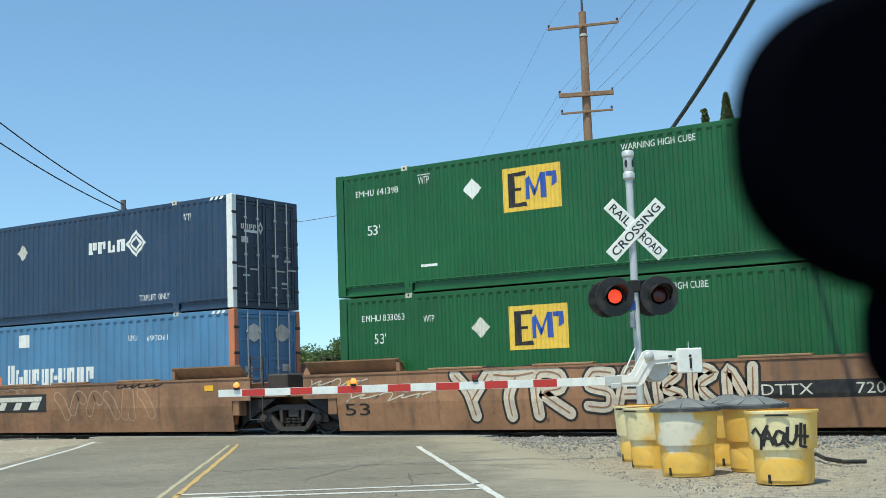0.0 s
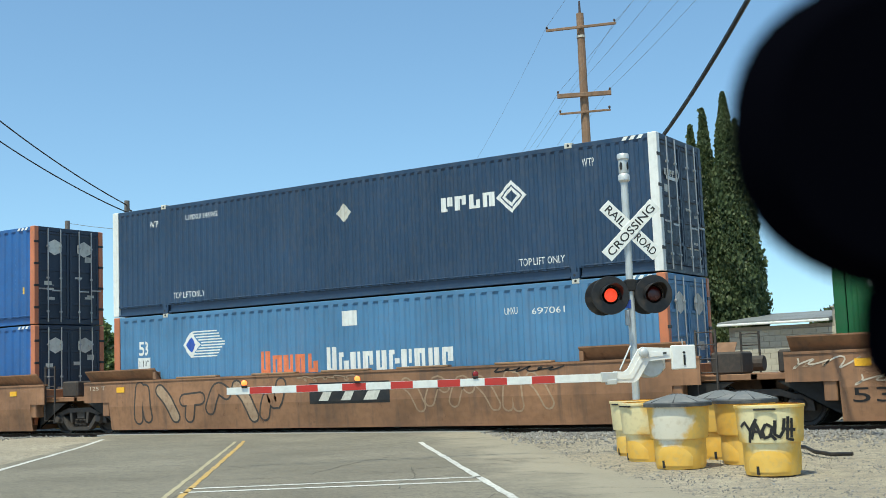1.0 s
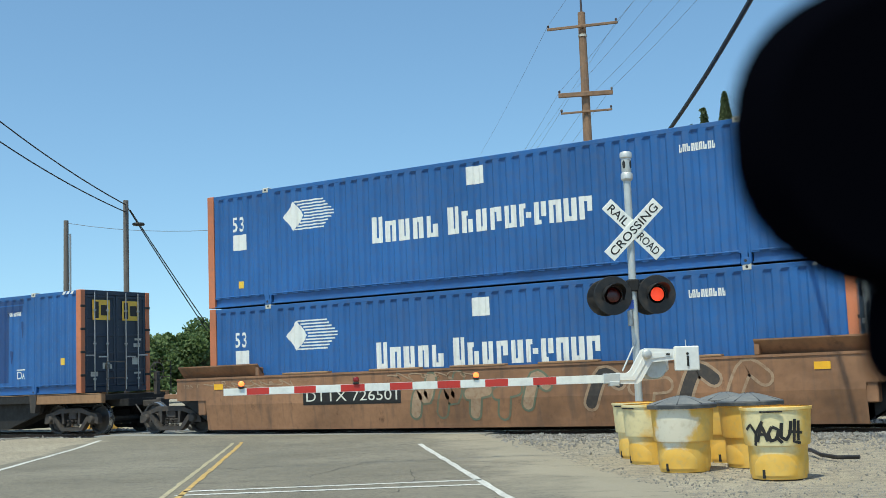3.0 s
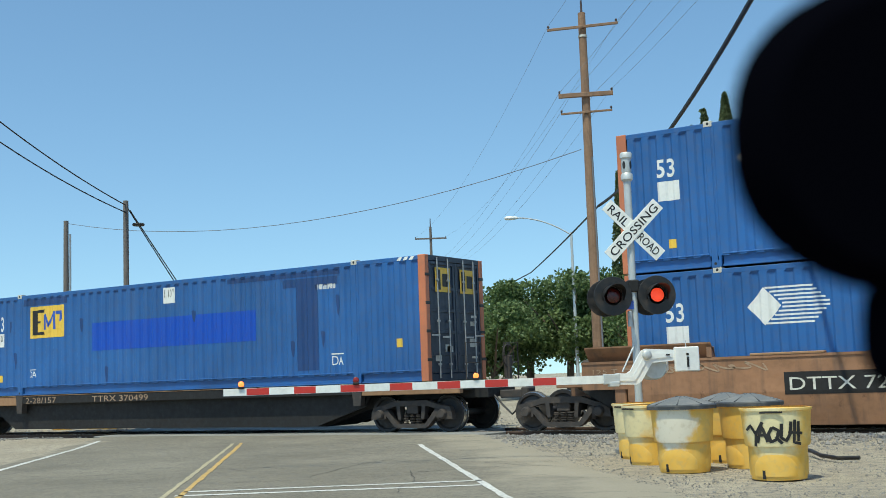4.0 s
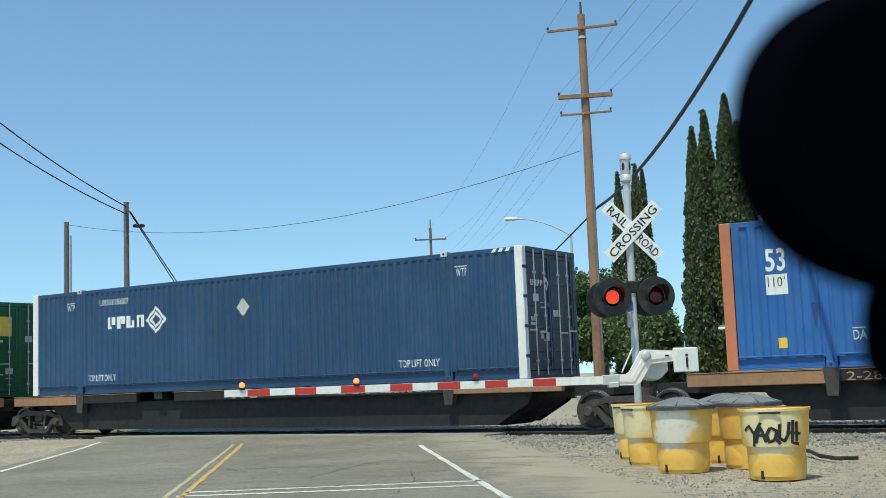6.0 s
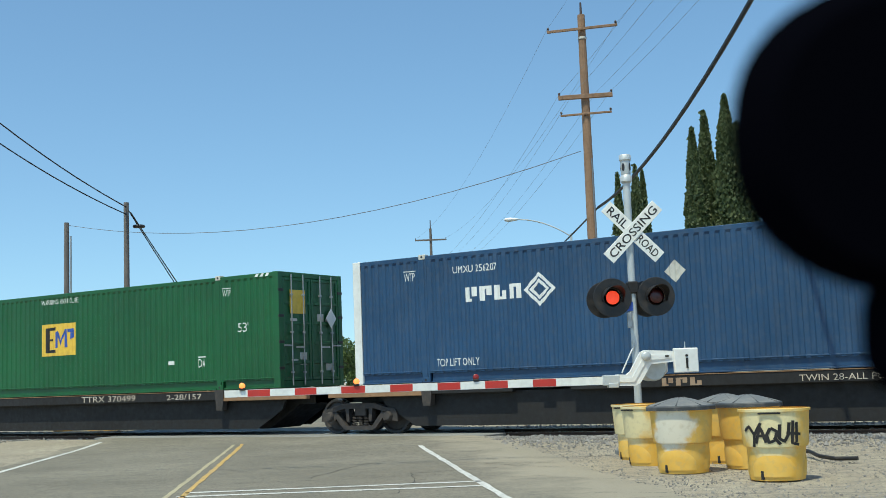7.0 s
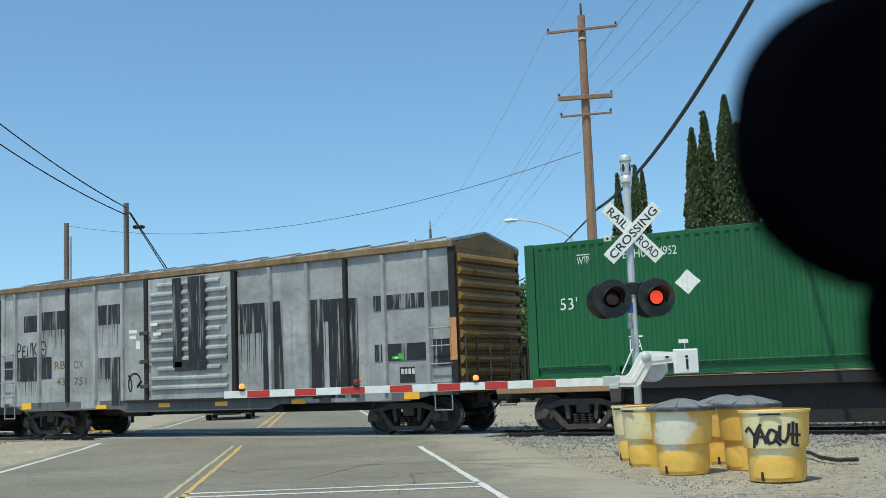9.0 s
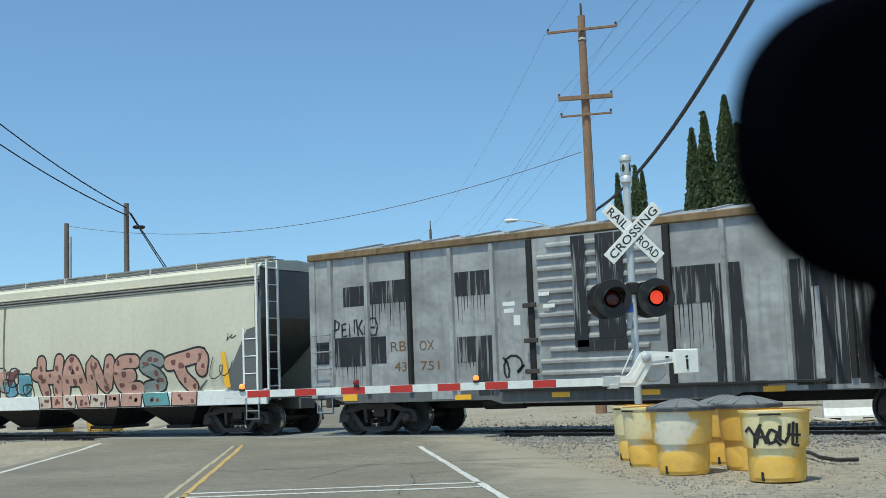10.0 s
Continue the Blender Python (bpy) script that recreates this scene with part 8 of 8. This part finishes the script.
def ballast(rnd):
    while True:
        x = rnd.uniform(-13, 3) if rnd.random() < 0.75 else rnd.uniform(-48, -27)
        y = -1.2 - abs(rnd.gauss(0, 1.5))
        if off_road(x, y):
            return x, y


def verge(rnd):
    while True:
        x, y = rnd.uniform(-14, 2), rnd.uniform(-16, -3)
        if off_road(x, y):
            return x, y


def bed(rnd):
    while True:
        x, y = rnd.choice((rnd.uniform(-14, 3), rnd.uniform(-55, -26))), rnd.uniform(-2.2, 2.6)
        if off_road(x, y) or True:
            o = x * RN.x + y * RN.y
            if o > -10.6 or o < -20.7:
                return x, y


stones("ballast_stones", "pale grey crushed stone along the track", 9000, 1, ballast, 0.018, 0.05)
stones("track_ballast", "crushed stone ballast between the rails", 5200, 2, bed, 0.02, 0.055)
stones("verge_gravel", "small gravel scattered over the dirt verge", 9000, 3, verge, 0.006, 0.02)
stones("far_gravel", "stones scattered beyond the track", 2600, 4, lambda r: (r.uniform(-30, 5), 1.8 + abs(r.gauss(0, 3.5))), 0.015, 0.05)


# ---- movement ----
def run_rows(x5, z):
    ts = [0.0, 1 / 30] + [0.5 * i for i in range(1, 20)] + [10 - 1 / 30, 10.0]
    return [(t, pose(x5 + SPEED * (t - 5.0), 0.0, z)) for t in ts]


def motions():
    for ob, x5, z in TRAIN:
        walk(ob, run_rows(x5, z))
    spin = math.degrees(SPEED / WR) / 30
    for i, (w, x) in enumerate(WHEELS):
        walk(w, [(k / 30, pose(x, 0, WR) @ Matrix.Rotation(radians((37 * i + spin * k) % 360), 4, "Y")) for k in range(301)])
    # the mirror rides with the car
    walk(mirror, [(t, m @ HOME) for t, m in CAR])
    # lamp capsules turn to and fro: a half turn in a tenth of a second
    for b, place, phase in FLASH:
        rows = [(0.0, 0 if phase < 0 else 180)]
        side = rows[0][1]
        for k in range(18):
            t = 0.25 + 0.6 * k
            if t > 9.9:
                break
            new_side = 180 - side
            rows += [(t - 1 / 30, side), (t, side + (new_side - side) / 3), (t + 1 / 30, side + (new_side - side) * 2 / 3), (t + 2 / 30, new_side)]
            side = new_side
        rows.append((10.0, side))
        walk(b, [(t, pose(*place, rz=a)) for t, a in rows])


motions()
